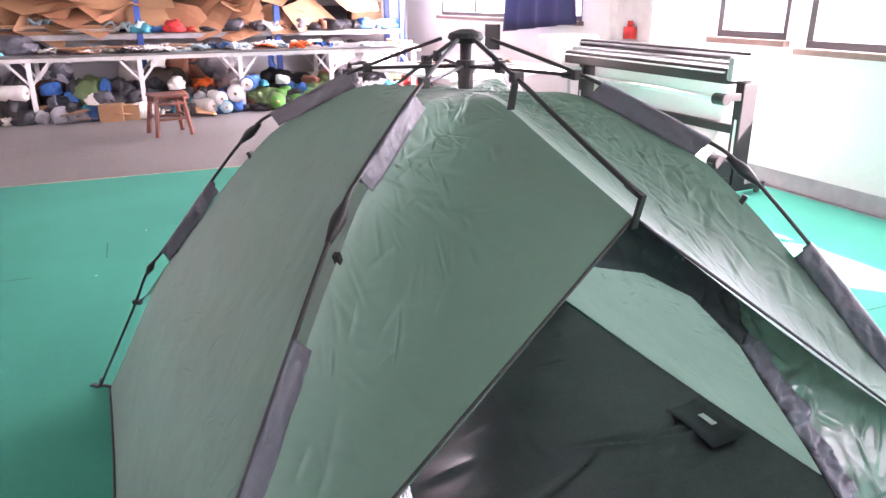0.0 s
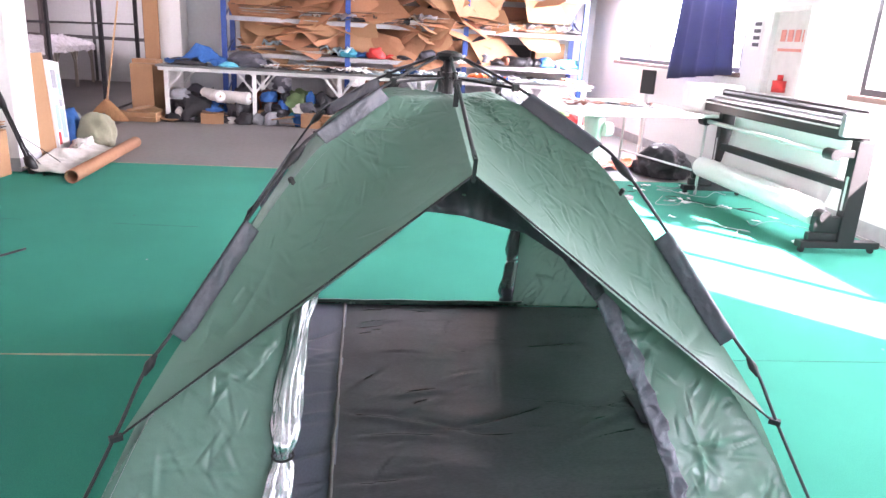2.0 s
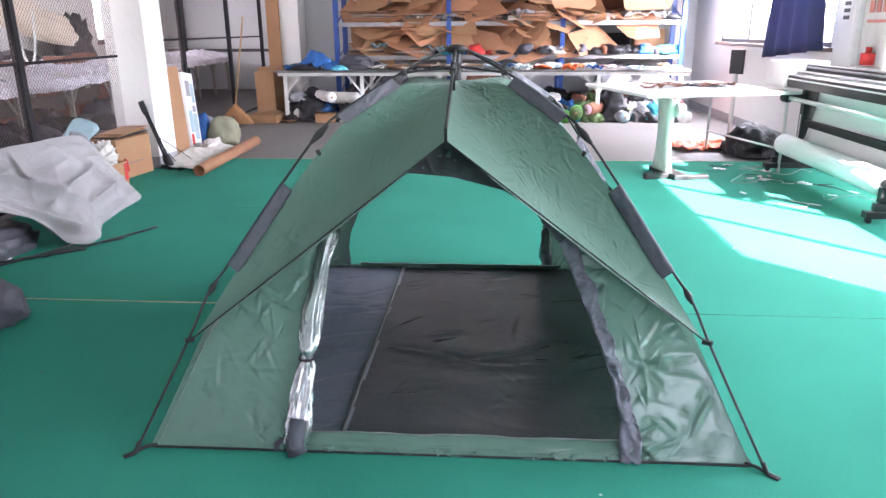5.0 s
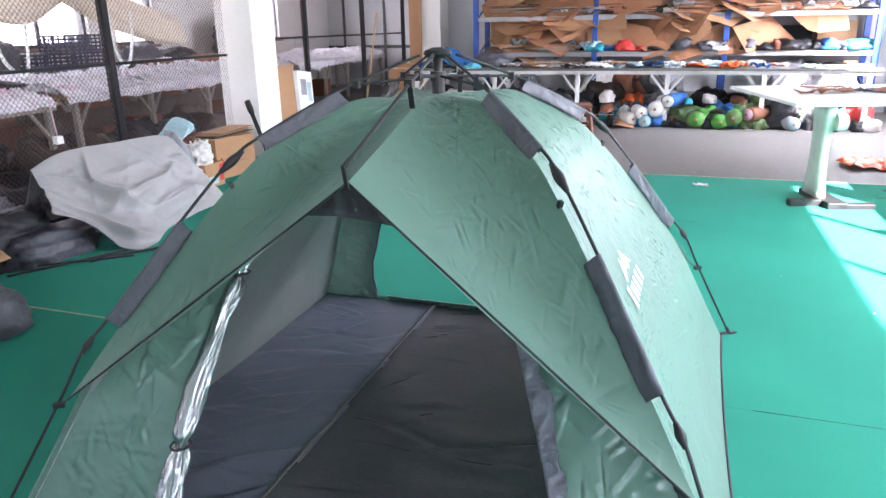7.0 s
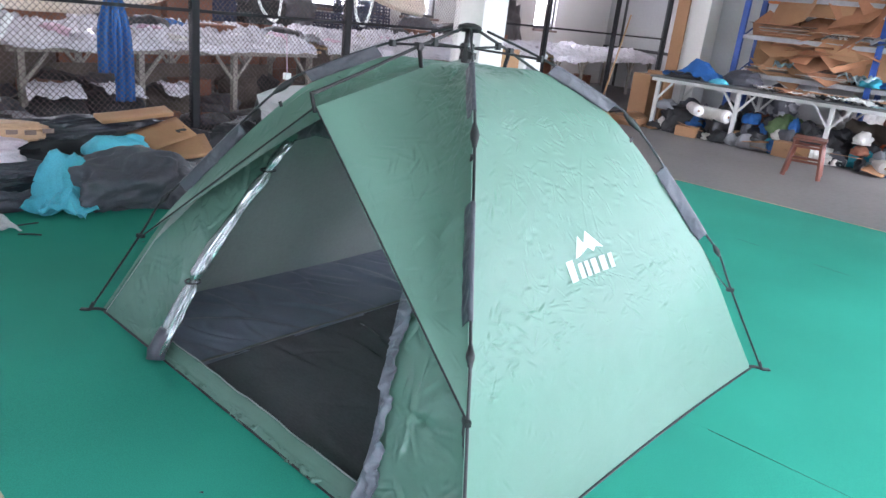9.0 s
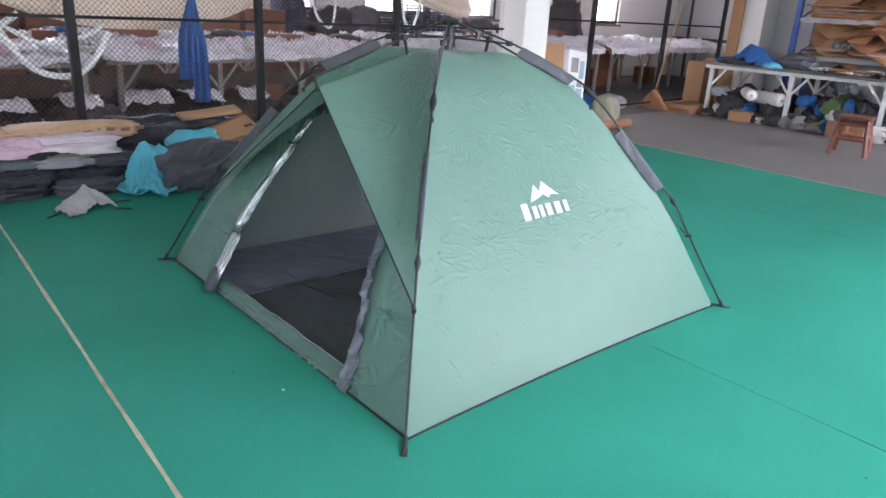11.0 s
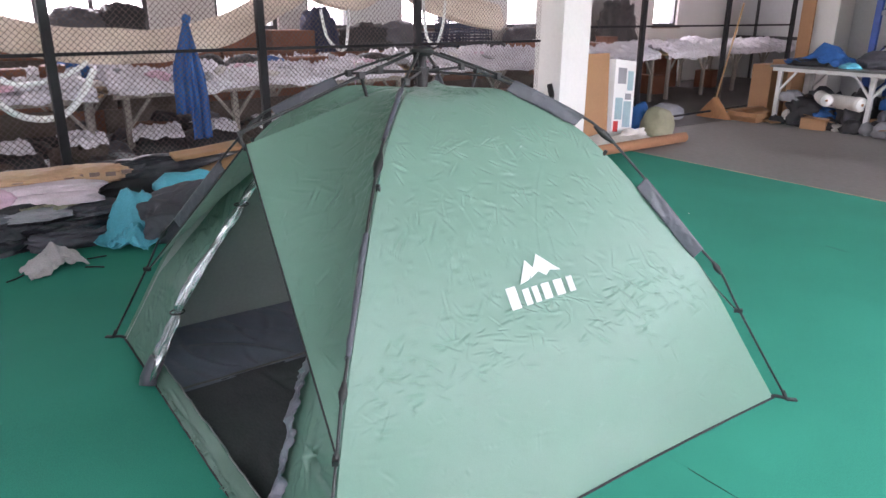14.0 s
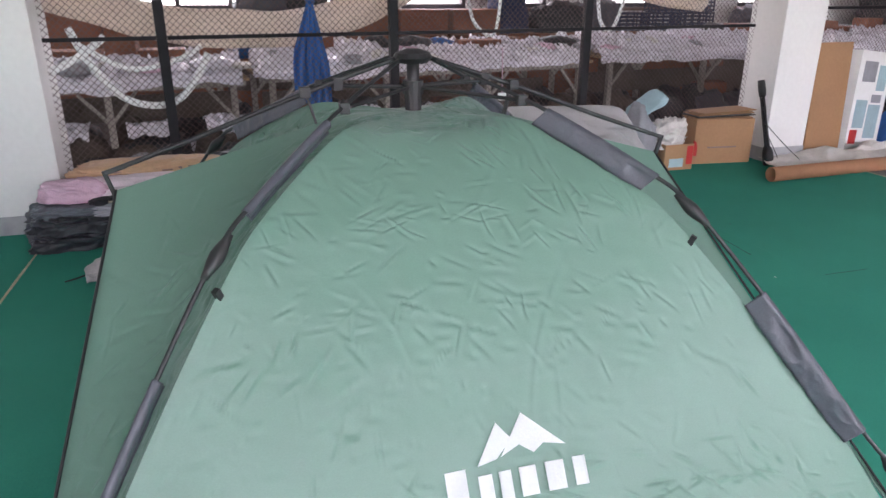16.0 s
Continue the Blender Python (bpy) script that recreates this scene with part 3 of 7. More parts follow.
def ripple(p, seed):
    """Small waves of tight cloth."""
    q = Vector((p.x * 1.2, p.y * 0.8, p.z * 1.3))
    return 0.004 * wrinkle(q, 3.6, seed) + 0.0022 * wrinkle(q, 8.5, seed + 2) + 0.0009 * wrinkle(q, 19.0, seed + 5)


def side_wall(side):
    rows = []
    n = 460
    for (r, z), (m, mz) in zip(SKIN_LINE, MIDDLE_LINE):
        row = []
        for k in range(n + 1):
            u = 2 * k / n - 1
            w = 1 - u * u
            x, y, h = r + (m - r) * w, u * deep(r), z + (mz - z) * w
            p = Vector((side * x, y, h))
            edge = min(1.0, 6 * (1 - abs(u)), max(0.0, 8 * h))
            # folds that fan out below the eaves
            fan = 0.0012 * wrinkle((u * (1.9 - 0.7 * h), h * 0.45 + 0.25 * u, 0), 8.0, 20 + side) * max(0.0, 1 - abs(h - 0.88) / 0.4)
            p.x += side * (ripple(p, 3 + side) * edge + fan * edge)
            row.append(p)
        rows.append(row)
    p = np.array(rows)
    u = np.linspace(-1, 1, n + 1)[None, :]
    v = np.linspace(0, 1, len(rows))[:, None]
    keep = np.clip(7 * (1 - np.abs(u)), 0, 1) * np.clip(12 * (1 - v), 0, 1) * np.clip(8 * v, 0, 1)
    fan_out = lambda a, b: 60 * (a - 0.5) * (1 if b < 0.62 else 0.3) + (40 if b < 0.42 and abs(a - 0.5) > 0.3 else 0) + 14
    flat = 1.0 if side > 0 else 0.45
    p = creased(p, 900 if side > 0 else 180, 5 + side, fan_out, 32, 0.038, 0.0036 * flat, 0.0034, lambda a, b: 1.0 if 0.46 < b < 0.8 else 0.35, keep)
    return creased(p, 12, 9 + side, lambda a, b: 90 + 110 * (a - 0.5), 12, 0.2, 0.0014 * flat, 0.006, lambda a, b: 1.0 if 0.45 < b < 0.8 else 0.02, keep)


for side in (1, -1):
    wall = skin_mesh("side_wall", side_wall(side), GREEN_CLOTH, tent, "pale green polyester side panel", side < 0)
    line = [Vector((side * (1.112 - 0.025 * (1 - (2 * k / 30 - 1) ** 2)), (2 * k / 30 - 1) * 1.07, 0.014)) for k in range(31)]
    part("piping", tube(bmesh.new(), line, 0.005, 6), BLACK_PIPING, wall, "black binding along the hem", True)
    # coated inner face on this side only; its grey also paints the missing backlight
    if side < 0:
        low = side_wall(side)[::9, ::8].copy()
        low[:, :, 0] += 0.018
        low[:, :, 2] -= 0.012
        low = low[low[:, :, 2].min(axis=1) > 0.0]
        skin_mesh("lining", low, LINING, wall, "grey coated inner face, added to the shaded side panel only", True)

# the printed mark: two peaks over a row of plain bars, just proud of the cloth
LOGO_Y, LOGO_Z = 0.14 - 0.11, 0.605


def on_side(y, z):
    """A place on the side panel that looks towards the windows, a little proud of it."""
    k = min(range(len(SKIN_LINE)), key=lambda i: abs(MIDDLE_LINE[i][1] - z))
    r, m = SKIN_LINE[k][0], MIDDLE_LINE[k][0]
    slope = (MIDDLE_LINE[k + 1][0] - MIDDLE_LINE[k - 1][0]) / (MIDDLE_LINE[k + 1][1] - MIDDLE_LINE[k - 1][1])
    u = y / deep(r)
    return Vector((r + (m - r) * (1 - u * u) + slope * (z - MIDDLE_LINE[k][1]) + 0.008, y, z))


def mark(outline, dy, dz):
    bm = bmesh.new()
    lo = [bm.verts.new(on_side(LOGO_Y + y + dy, LOGO_Z + z + dz)) for y, z in outline]
    f = bm.faces.new(lo)
    bmesh.ops.solidify(bm, geom=[f], thickness=0.001)
    return bm


part("printed_peak", mark([(-0.085, 0.055), (-0.03, 0.125), (0.0, 0.092), (-0.04, 0.062)], 0, 0), WHITE_PRINT, tent, "white printed mountain peak")
part("printed_peak", mark([(-0.03, 0.064), (0.03, 0.135), (0.12, 0.068), (0.07, 0.076), (0.045, 0.062), (0.015, 0.08)], 0, 0), WHITE_PRINT, tent, "white printed mountain peak")
for y, w, h in ((-0.135, 0.05, 0.068), (-0.074, 0.034, 0.05), (-0.034, 0.03, 0.05), (0.005, 0.042, 0.05), (0.057, 0.046, 0.05), (0.112, 0.032, 0.05)):
    y, w = -0.138 + 1.16 * (y + 0.135), 0.92 * w
    part("printed_bar", mark([(y, -0.012), (y + w, -0.012), (y + w, -0.012 + h), (y, -0.012 + h)], -0.02, 0.018 * (y + 0.14)), WHITE_PRINT, tent, "white printed bar")

TIP = Vector((0.0, -0.763, 1.128))
# the porch roof reaches the corner pole at these heights
CORNER_Z = {1: 0.43, -1: 0.4}


def pole_at(z):
    """The corner pole's distance from the middle at a height."""
    return next(r0 + (r1 - r0) * (z0 - z) / (z0 - z1) for (r0, z0), (r1, z1) in zip(POLE_LINE, POLE_LINE[1:]) if z1 <= z <= z0)


def porch_corner(side):
    r = pole_at(CORNER_Z[side]) - 0.008
    return Vector((side * r, -deep(r), CORNER_Z[side]))



def awning_half(side, ahead):
    """One half of the porch roof: from the ridge to the corner pole, ending at the porch's free edge."""
    ridge = smooth_line([(0, 0, 1.285), (0, -0.13, 1.288), (0, -0.24, 1.272), (0, -0.5, 1.2), TIP], 8)
    rows = []
    n = 260
    steps = next(i for i, (r, z) in enumerate(SKIN_LINE) if z < CORNER_Z[side])
    for i in range(steps + 1):
        s = i / steps
        q = s * (len(ridge) - 1)
        k = min(int(q), len(ridge) - 2)
        a = ridge[k].lerp(ridge[k + 1], q - k)
        r, z = SKIN_LINE[i]
        b = Vector((side * r, -deep(r), z)).lerp(porch_corner(side), s ** 7)
        row = []
        for j in range(n + 1):
            v = j / n
            p = a.lerp(b, v)
            p.z -= 0.03 * math.sin(math.pi * v) * s * (1 - 0.6 * s)
            edge = min(1.0, 6 * v, 6 * (1 - v), 5 * (1 - s) + 0.2)
            p += Vector((0, -0.6, 0.8)) * ripple(p, 11 + side + ahead) * edge * 0.7
            row.append(p)
        rows.append(row)
    p = np.array(rows)
    v = np.linspace(0, 1, n + 1)[None, :]
    s = np.linspace(0, 1, len(rows))[:, None]
    keep = np.clip(7 * v, 0, 1) * np.clip(7 * (1 - v), 0, 1) * np.clip(9 * (1 - s) + 0.1, 0, 1) * np.clip(6 * s, 0, 1)
    wide_area = lambda a, b: (1.0 if 0.25 < b < 0.75 and a > 0.3 else 0.25) * (1.0 if side > 0 else 0.5)
    p = creased(p, 400 if side > 0 else 130, 40 + side + 3 * ahead, lambda a, b: 20 + 30 * b, 45, 0.05, 0.0029, 0.004, wide_area, keep)
    # longer pulls that run from the pole clips into the panel
    p = creased(p, 14, 50 + side + 3 * ahead, lambda a, b: 150 - 60 * b, 30, 0.13, 0.0032, 0.01, lambda a, b: 1.0 if a > 0.55 and 0.3 < b < 0.85 else 0.06, keep)
    return creased(p, 12, 60 + side + 3 * ahead, lambda a, b: 65 if a > 0.6 else 25, 40, 0.22, 0.0030, 0.014, None, keep)


def front_wall_place(x, z):
    """A place on the upright door wall beneath the porch roof."""
    z = max(z, 0.012)
    return Vector((x, -deep(skin_at(z)) + 0.012 + 0.05 * min(1.0, max(0.0, (z - 0.38) / 0.25)) + 0.025 * (1 - (x / skin_at(z)) ** 2 if abs(x) < skin_at(z) else 0) * min(1, 3 * z), z))


# the doorway's outline, x and z, and the wall's outline about it
RING = 900
DOOR = [(-0.57, 0.035), (0.0, 0.035), (0.645, 0.035), (0.645, 0.16), (0.622, 0.28), (0.54, 0.49), (0.44, 0.715), (0.335, 0.84), (0.22, 0.905), (0.02, 0.95), (-0.15, 0.965), (-0.3, 0.96), (-0.4, 0.92), (-0.46, 0.8), (-0.505, 0.62), (-0.55, 0.34)]


def ring_points(points, n):
    pts = [Vector((x, 0, z)) for x, z in points] + [Vector((points[0][0], 0, points[0][1]))]
    lengths = [0.0]
    for a, b in zip(pts, pts[1:]):
        lengths.append(lengths[-1] + (b - a).length)
    out = []
    for k in range(n):
        d = lengths[-1] * k / n
        i = max(j for j in range(len(lengths)) if lengths[j] <= d)
        i = min(i, len(pts) - 2)
        out.append(pts[i].lerp(pts[i + 1], (d - lengths[i]) / (lengths[i + 1] - lengths[i])))
    return out


def door_wall(parent, ahead):
    """The wall with the doorway, its grey bands and the rolled-up door."""
    ring = ring_points([(x * (1.0 if ahead or x < 0 else 1.17), z) for x, z in DOOR], RING)
    centre = Vector((0.03, 0, 0.45))

    def outer(p):
        way = p - centre
        t = 1.0
        for _ in range(400):
            q = centre + way * t
            if q.z <= 0.012 or q.z >= 1.13 or abs(q.x) >= skin_at(max(q.z, 0.012)) - 0.004 - 0.04 * min(1.0, max(0.0, (q.z - 0.25) / 0.25)):
                break
            t += 0.01
        return q

    rows = []
    ends = [outer(p) for p in ring]
    layers = 120
    for v in range(layers + 1):
        row = []
        g = v / layers
        for p, e in zip(ring + ring[:1], ends + ends[:1]):
            q = p.lerp(e, g)
            w = front_wall_place(q.x, q.z)
            w.y += 1.4 * ripple(w, 31 + ahead) * min(1, 6 * (1 - g)) + 0.004 * wrinkle((w.x * 1.6 + 0.7 * w.z * (1 if w.x > 0 else -1), 0, w.z * 0.35), 6.5, 40 + ahead) * min(1, 4 * g) * min(1, 3 * (1 - g))
            row.append(w)
        rows.append(row)
    g = np.linspace(0, 1, layers + 1)[:, None] * np.ones((1, RING + 1))
    held = np.clip(5 * (g - 0.1), 0, 1) * np.clip(6 * (1 - g), 0, 1)
    p = creased(np.array(rows), 12, 80 + ahead, lambda a, b: 70 if a < 0.5 else -70, 85, 0.2, 0.015, 0.016, None, held)
    p = creased(p, 120, 76 + ahead, lambda a, b: 40 if a < 0.5 else -40, 85, 0.12, 0.0115, 0.009, None, held)
    p = creased(p, 380, 70 + ahead, lambda a, b: 60 if a < 0.5 else -60, 80, 0.06, 0.0062, 0.005, None, held)
    wall = skin_mesh("front_wall" if ahead else "rear_wall", p, WALL_CLOTH, parent, "green polyester wall with an arched doorway")

    def band(name, k0, k1, width, mat, label, proud=0.011):
        b = bmesh.new()
        lines = []
        for k in range(k0, k1 + 1):
            p = ring[k % RING]
            out = (ends[k % RING] - p)
            out = out.normalized() if out.length > 1e-5 else Vector((0, 0, 1))
            wd = width(k) if callable(width) else width
            row = []
            wd *= 1.1 + 0.5 * wrinkle((k * 0.07, 0, 0), 1.0, 4)
            for t in (-0.004, *[wd * i / 10 for i in range(1, 11)]):
                q = p + out * t
                w = front_wall_place(q.x, q.z)
                w.y -= proud + (0.014 * (0.5 + wrinkle((w.x * 1.3, w.z * 1.3, t * 2), 13, 50)) + 0.02 * (fold((w.x * 2.2 + w.z * 0.5, w.z * 1.2, 0), 9, 21) - 0.5) + 0.012 * (fold((w.x * 1.5 - w.z, w.z * 2.0, 0), 17, 31) - 0.5) if t > 0 else 0)
                row.append(w)
            lines.append(row)
        sheet(b, lines, 0.002)
        return part(name, b, mat, wall, label, True)

    # right edge and arch of the doorway: a broad grey band, darkest and widest under the peak
    low_right = next(k for k in range(RING) if ring[k].z > 0.06 and ring[k].x > 0.5)
    top_left = next(k for k in range(RING // 2, RING) if ring[k].x < -0.38)
    mid = next(k for k in range(low_right, RING) if ring[k].z > 0.72)
    band("door_band", low_right - 2, mid, lambda k: 0.052 + 0.02 * max(0.0, 1 - (k - low_right) / 60), BAND_CLOTH, "creased grey cloth band beside the doorway")
    band("door_band", mid, top_left, lambda k: 0.055 + 0.115 * math.sin(math.pi * (k - mid) / (top_left - mid)), DARK_CLOTH, "dark grey cloth panel above the doorway")
    sill = bmesh.new()
    rows = []
    for k in range(201):
        x = -0.62 + k * 1.3 / 200
        rows.append([front_wall_place(x, 0.014 + 0.044 * q + 0.005 * q * wrinkle((x, 0, 0), 5)) + Vector((0, -0.008 + 0.045 * q - 0.009 * math.sin(math.pi * q) * (fold((0.35 * x + 0.8 * q, 0, 0), 5, 2) - 0.2) - 0.006 * wrinkle((0.5 * x + 0.3 * q, q * 0.5, 0), 22), 0)) for q in [i / 12 for i in range(13)]])
    sheet(sill, rows, 0.002)
    part("zip_edge", tube(bmesh.new(), [row[-1] + Vector((0, 0.0, 0.002)) for row in rows[::4]], 0.0032, 5), LINING, wall, "pale zip along the top of the sill", True)
    part("door_sill", sill, WALL_CLOTH, wall, "low green cloth sill of the doorway", True)
    hem = [front_wall_place(-1.1 + k * 2.2 / 40, 0.014) - Vector((0, 0.006, 0)) for k in range(41)]
    part("piping", tube(bmesh.new(), hem, 0.005, 6), BLACK_PIPING, wall, "black binding along the hem", True)
    lip = [front_wall_place(p.x, p.z) - Vector((0, 0.004, 0)) for p in ring if p.z > 0.079]
    part("piping", tube(bmesh.new(), lip, 0.0028, 5), BLACK_PIPING, wall, "black zip round the doorway", True)

    # the door cloth, rolled and tied at the other edge, silver side out
    roll = bmesh.new()
    line, radii = [], []
    for k in range(121):
        s = k / 120
        z = 0.05 + s * 0.86
        x = -0.545 + 0.03 * math.sin(3 * s) + 0.26 * max(0, s - 0.5) ** 1.3
        w = front_wall_place(x, z) - Vector((0, 0.045 * (1 - s), 0))
        pinch = 1 - 0.5 * math.exp(-(((s - 0.335) / 0.03) ** 2)) - 0.5 * math.exp(-(((s - 0.86) / 0.03) ** 2))
        line.append(w)
        radii.append((0.036 - 0.012 * s + 0.003 * math.sin(17 * s)) * pinch)
    # lengthwise folds, flattened against the wall
    sides, rings = 56, []
    for i, (c, r) in enumerate(zip(line, radii)):
        ring_ = []
        for k in range(sides):
            a = 2 * math.pi * k / sides
            f = 1 + 0.1 * math.sin(3 * a + 5 * wrinkle((i * 0.05, 0, 0), 1.0, 3)) + 0.5 * (fold((math.cos(a) * 1.3, math.sin(a) * 1.3, i * 0.014 + 0.3 * a), 1.5, 6) - 0.55) + 0.5 * (fold((math.cos(a) * 1.7, math.sin(a) * 1.7, i * 0.022 - 0.35 * a), 2.1, 12) - 0.55)
            ring_.append(roll.verts.new(c + Vector((1.05 * r * f * math.cos(a), 0.7 * r * f * math.sin(a), 0.3 * r * math.sin(a)))))
        rings.append(ring_)
    for p0, p1 in zip(rings, rings[1:]):
        for k in range(sides):
            roll.faces.new((p0[k], p0[(k + 1) % sides], p1[(k + 1) % sides], p1[k]))
    roll.faces.new(rings[0][::-1])
    roll.faces.new(rings[-1])
    rolled = part("rolled_door", roll, SILVER_CLOTH, wall, "silver-coated door cloth rolled and tied", True)
    cuff = bmesh.new()
    tube(cuff, [line[0] + Vector((0.01, -0.01, -0.03)), line[0], line[6], line[12]], 0.05, 18, [0.036, 0.037, 0.036, 0.034])
    part("cuff", cuff, GREY_CLOTH, rolled, "grey end of the rolled door", True)
    for s in (40, 103):
        part("toggle_loop", tube(bmesh.new(), [line[s] + Vector((0.03 * math.cos(a), 0.03 * math.sin(a), 0)) for a in [i * math.pi / 6 for i in range(13)]], 0.004, 5), BLACK_PIPING, rolled, "black elastic tie", True)
    foot_patch = bmesh.new()
    edge_x = ring[low_right].x
    sheet(foot_patch, [[front_wall_place(edge_x + 0.075 * i / 8, 0.014 + 0.06 * j / 8) + Vector((0, -0.014 + 0.014 * (fold((i * 0.03, j * 0.03, 0), 14, 4) - 0.6) + 0.03 * j / 8 * (1 - i / 8), 0)) for j in range(9)] for i in range(9)], 0.002)
    part("corner_patch", foot_patch, BAND_CLOTH, wall, "creased grey foot of the door band", True)
    flap = bmesh.new()
    sheet(flap, [[front_wall_place(-0.632 + 0.09 * i / 4, 0.014 + (0.03 + 0.045 * i / 4) * j / 4) - Vector((0, 0.012, 0)) for j in range(5)] for i in range(5)], 0.002)
    part("corner_patch", flap, GREY_CLOTH, wall, "grey patch at the foot of the doorway", True)
    return wall


def porch(parent, ahead):
    for side in (1, -1):
        half = skin_mesh("awning", awning_half(side, ahead), GREEN_CLOTH, parent, "taut green porch roof panel", side < 0)
        end = porch_corner(side)
        edge = [TIP.lerp(end, k / 20) for k in range(21)]
        part("piping", tube(bmesh.new(), edge, 0.0035, 6), BLACK_PIPING, half, "black binding of the porch edge", True)
        r = pole_at(end.z) + 0.008
        strap = bmesh.new()
        beam(strap, end + Vector((-side * 0.012, 0.004, 0.002)), Vector((side * r, -deep(r), end.z + 0.002)), 0.018, 0.016)
        part("clip", strap, BLACK_PLASTIC, half, "short black corner clip on the pole")
    door_wall(parent, ahead)
    arm = bmesh.new()
    tube(arm, smooth_line([(0, -0.05, 1.425), (0, -0.3, 1.342), (0, -0.56, 1.248), TIP + Vector((0, -0.018, 0.045))], 6), 0.0065, 8)
    pole = part("porch_arm", arm, FIBREGLASS, parent, "thin dark porch arm", True)
    bm = bmesh.new()
    beam(bm, TIP + Vector((0, -0.02, 0.046)), TIP + Vector((0, -0.002, -0.02)), 0.011, 0.009)
    beam(bm, TIP + Vector((0, -0.024, 0.044)), TIP + Vector((0, 0.03, 0.06)), 0.011, 0.011)
    part("tip_bracket", bm, BLACK_PLASTIC, pole)
    bm = bmesh.new()
    beam(bm, (0, -0.285, 1.352), (0, -0.262, 1.268), 0.018, 0.006)
    box(bm, -0.014, 0.014, -0.3, -0.272, 1.335, 1.362, bevel=0.004)
    part("clip", bm, BLACK_PLASTIC, pole, "black hook clip")


def placed_group(name, build, turn):
    """Builds one end of the tent and turns its parts about the tent's middle."""
    before = set(scene.objects)
    build()
    for ob in set(scene.objects) - before:
        if ob.parent is tent and turn:
            ob.matrix_basis = pose(0, 0, 0, 0, 0, turn)


placed_group("front", lambda: porch(tent, 1), 0)
placed_group("rear", lambda: porch(tent, 0), 180)


def groundsheet(x0, x1, mat, seed, label):
    nx, ny = int((x1 - x0) / 0.012), 170
    rows = [[(x0 + (x1 - x0) * i / nx, -1.03 + 2.06 * j / ny, 0.02 + 0.006 * wrinkle((x0 + (x1 - x0) * i / nx, 2.5 * j / ny, 0), 2.2, seed)) for j in range(ny + 1)] for i in range(nx + 1)]
    held = np.clip(9 * np.minimum(np.linspace(0, 1, nx + 1), np.linspace(1, 0, nx + 1)), 0, 1)[:, None]
    p = creased(np.array(rows), 22, seed, lambda a, b: 68, 16, 0.36, 0.016, 0.016, lambda a, b: 1.0 if a < 0.7 else 0.3, held)
    p = creased(p, 45, seed + 1, lambda a, b: 72, 30, 0.14, 0.006, 0.009, lambda a, b: 1.0 if b < 0.5 else 0.35, held)
    p[:, :, 2] = np.maximum(p[:, :, 2], 0.013)
    return skin_mesh("groundsheet", p, mat, tent, label, True)


groundsheet(-1.065, -0.385, FLOOR_BLUE, 61, "blue-grey coated groundsheet strip")
groundsheet(-0.4, 1.075, FLOOR_BROWN, 66, "dark brown-grey coated groundsheet")
bm = bmesh.new()
sheet(bm, [[Vector((-0.406 + 0.012 * wrinkle((0, j * 0.2, 0), 1.5), -1.02 + 2.04 * j / 50, 0.032)), Vector((-0.39 + 0.006 * wrinkle((5, j * 0.3, 0), 1.5), -1.02 + 2.04 * j / 50, 0.032 + 0.003 * wrinkle((0, j, 0), 1)))] for j in range(51)], 0.001)
part("seam_tape", bm, SEAM_TAPE, tent, "pale seam tape on the groundsheet", True)
bm = bmesh.new()
sheet(bm, [[Vector((0.85 + 0.15 * q + 0.012 * u, -0.27 + u, 0.034 + 0.02 * q * q + 0.012 * math.sin(9 * u) * (1 - q) + 0.03 * max(0.0, q - 0.8))) for q in (0, 0.2, 0.4, 0.6, 0.8, 1.0)] for u in (0, 0.05, 0.1, 0.15, 0.2, 0.25)], 0.006)
pocket = part("pocket", bm, DARK_CLOTH, tent, "small dark inner pocket flopped on the groundsheet", True)
part("care_label", boxes((0.925, 0.95, -0.18, -0.11, 0.05, 0.054)), WHITE_PRINT, pocket, "small white cloth label")


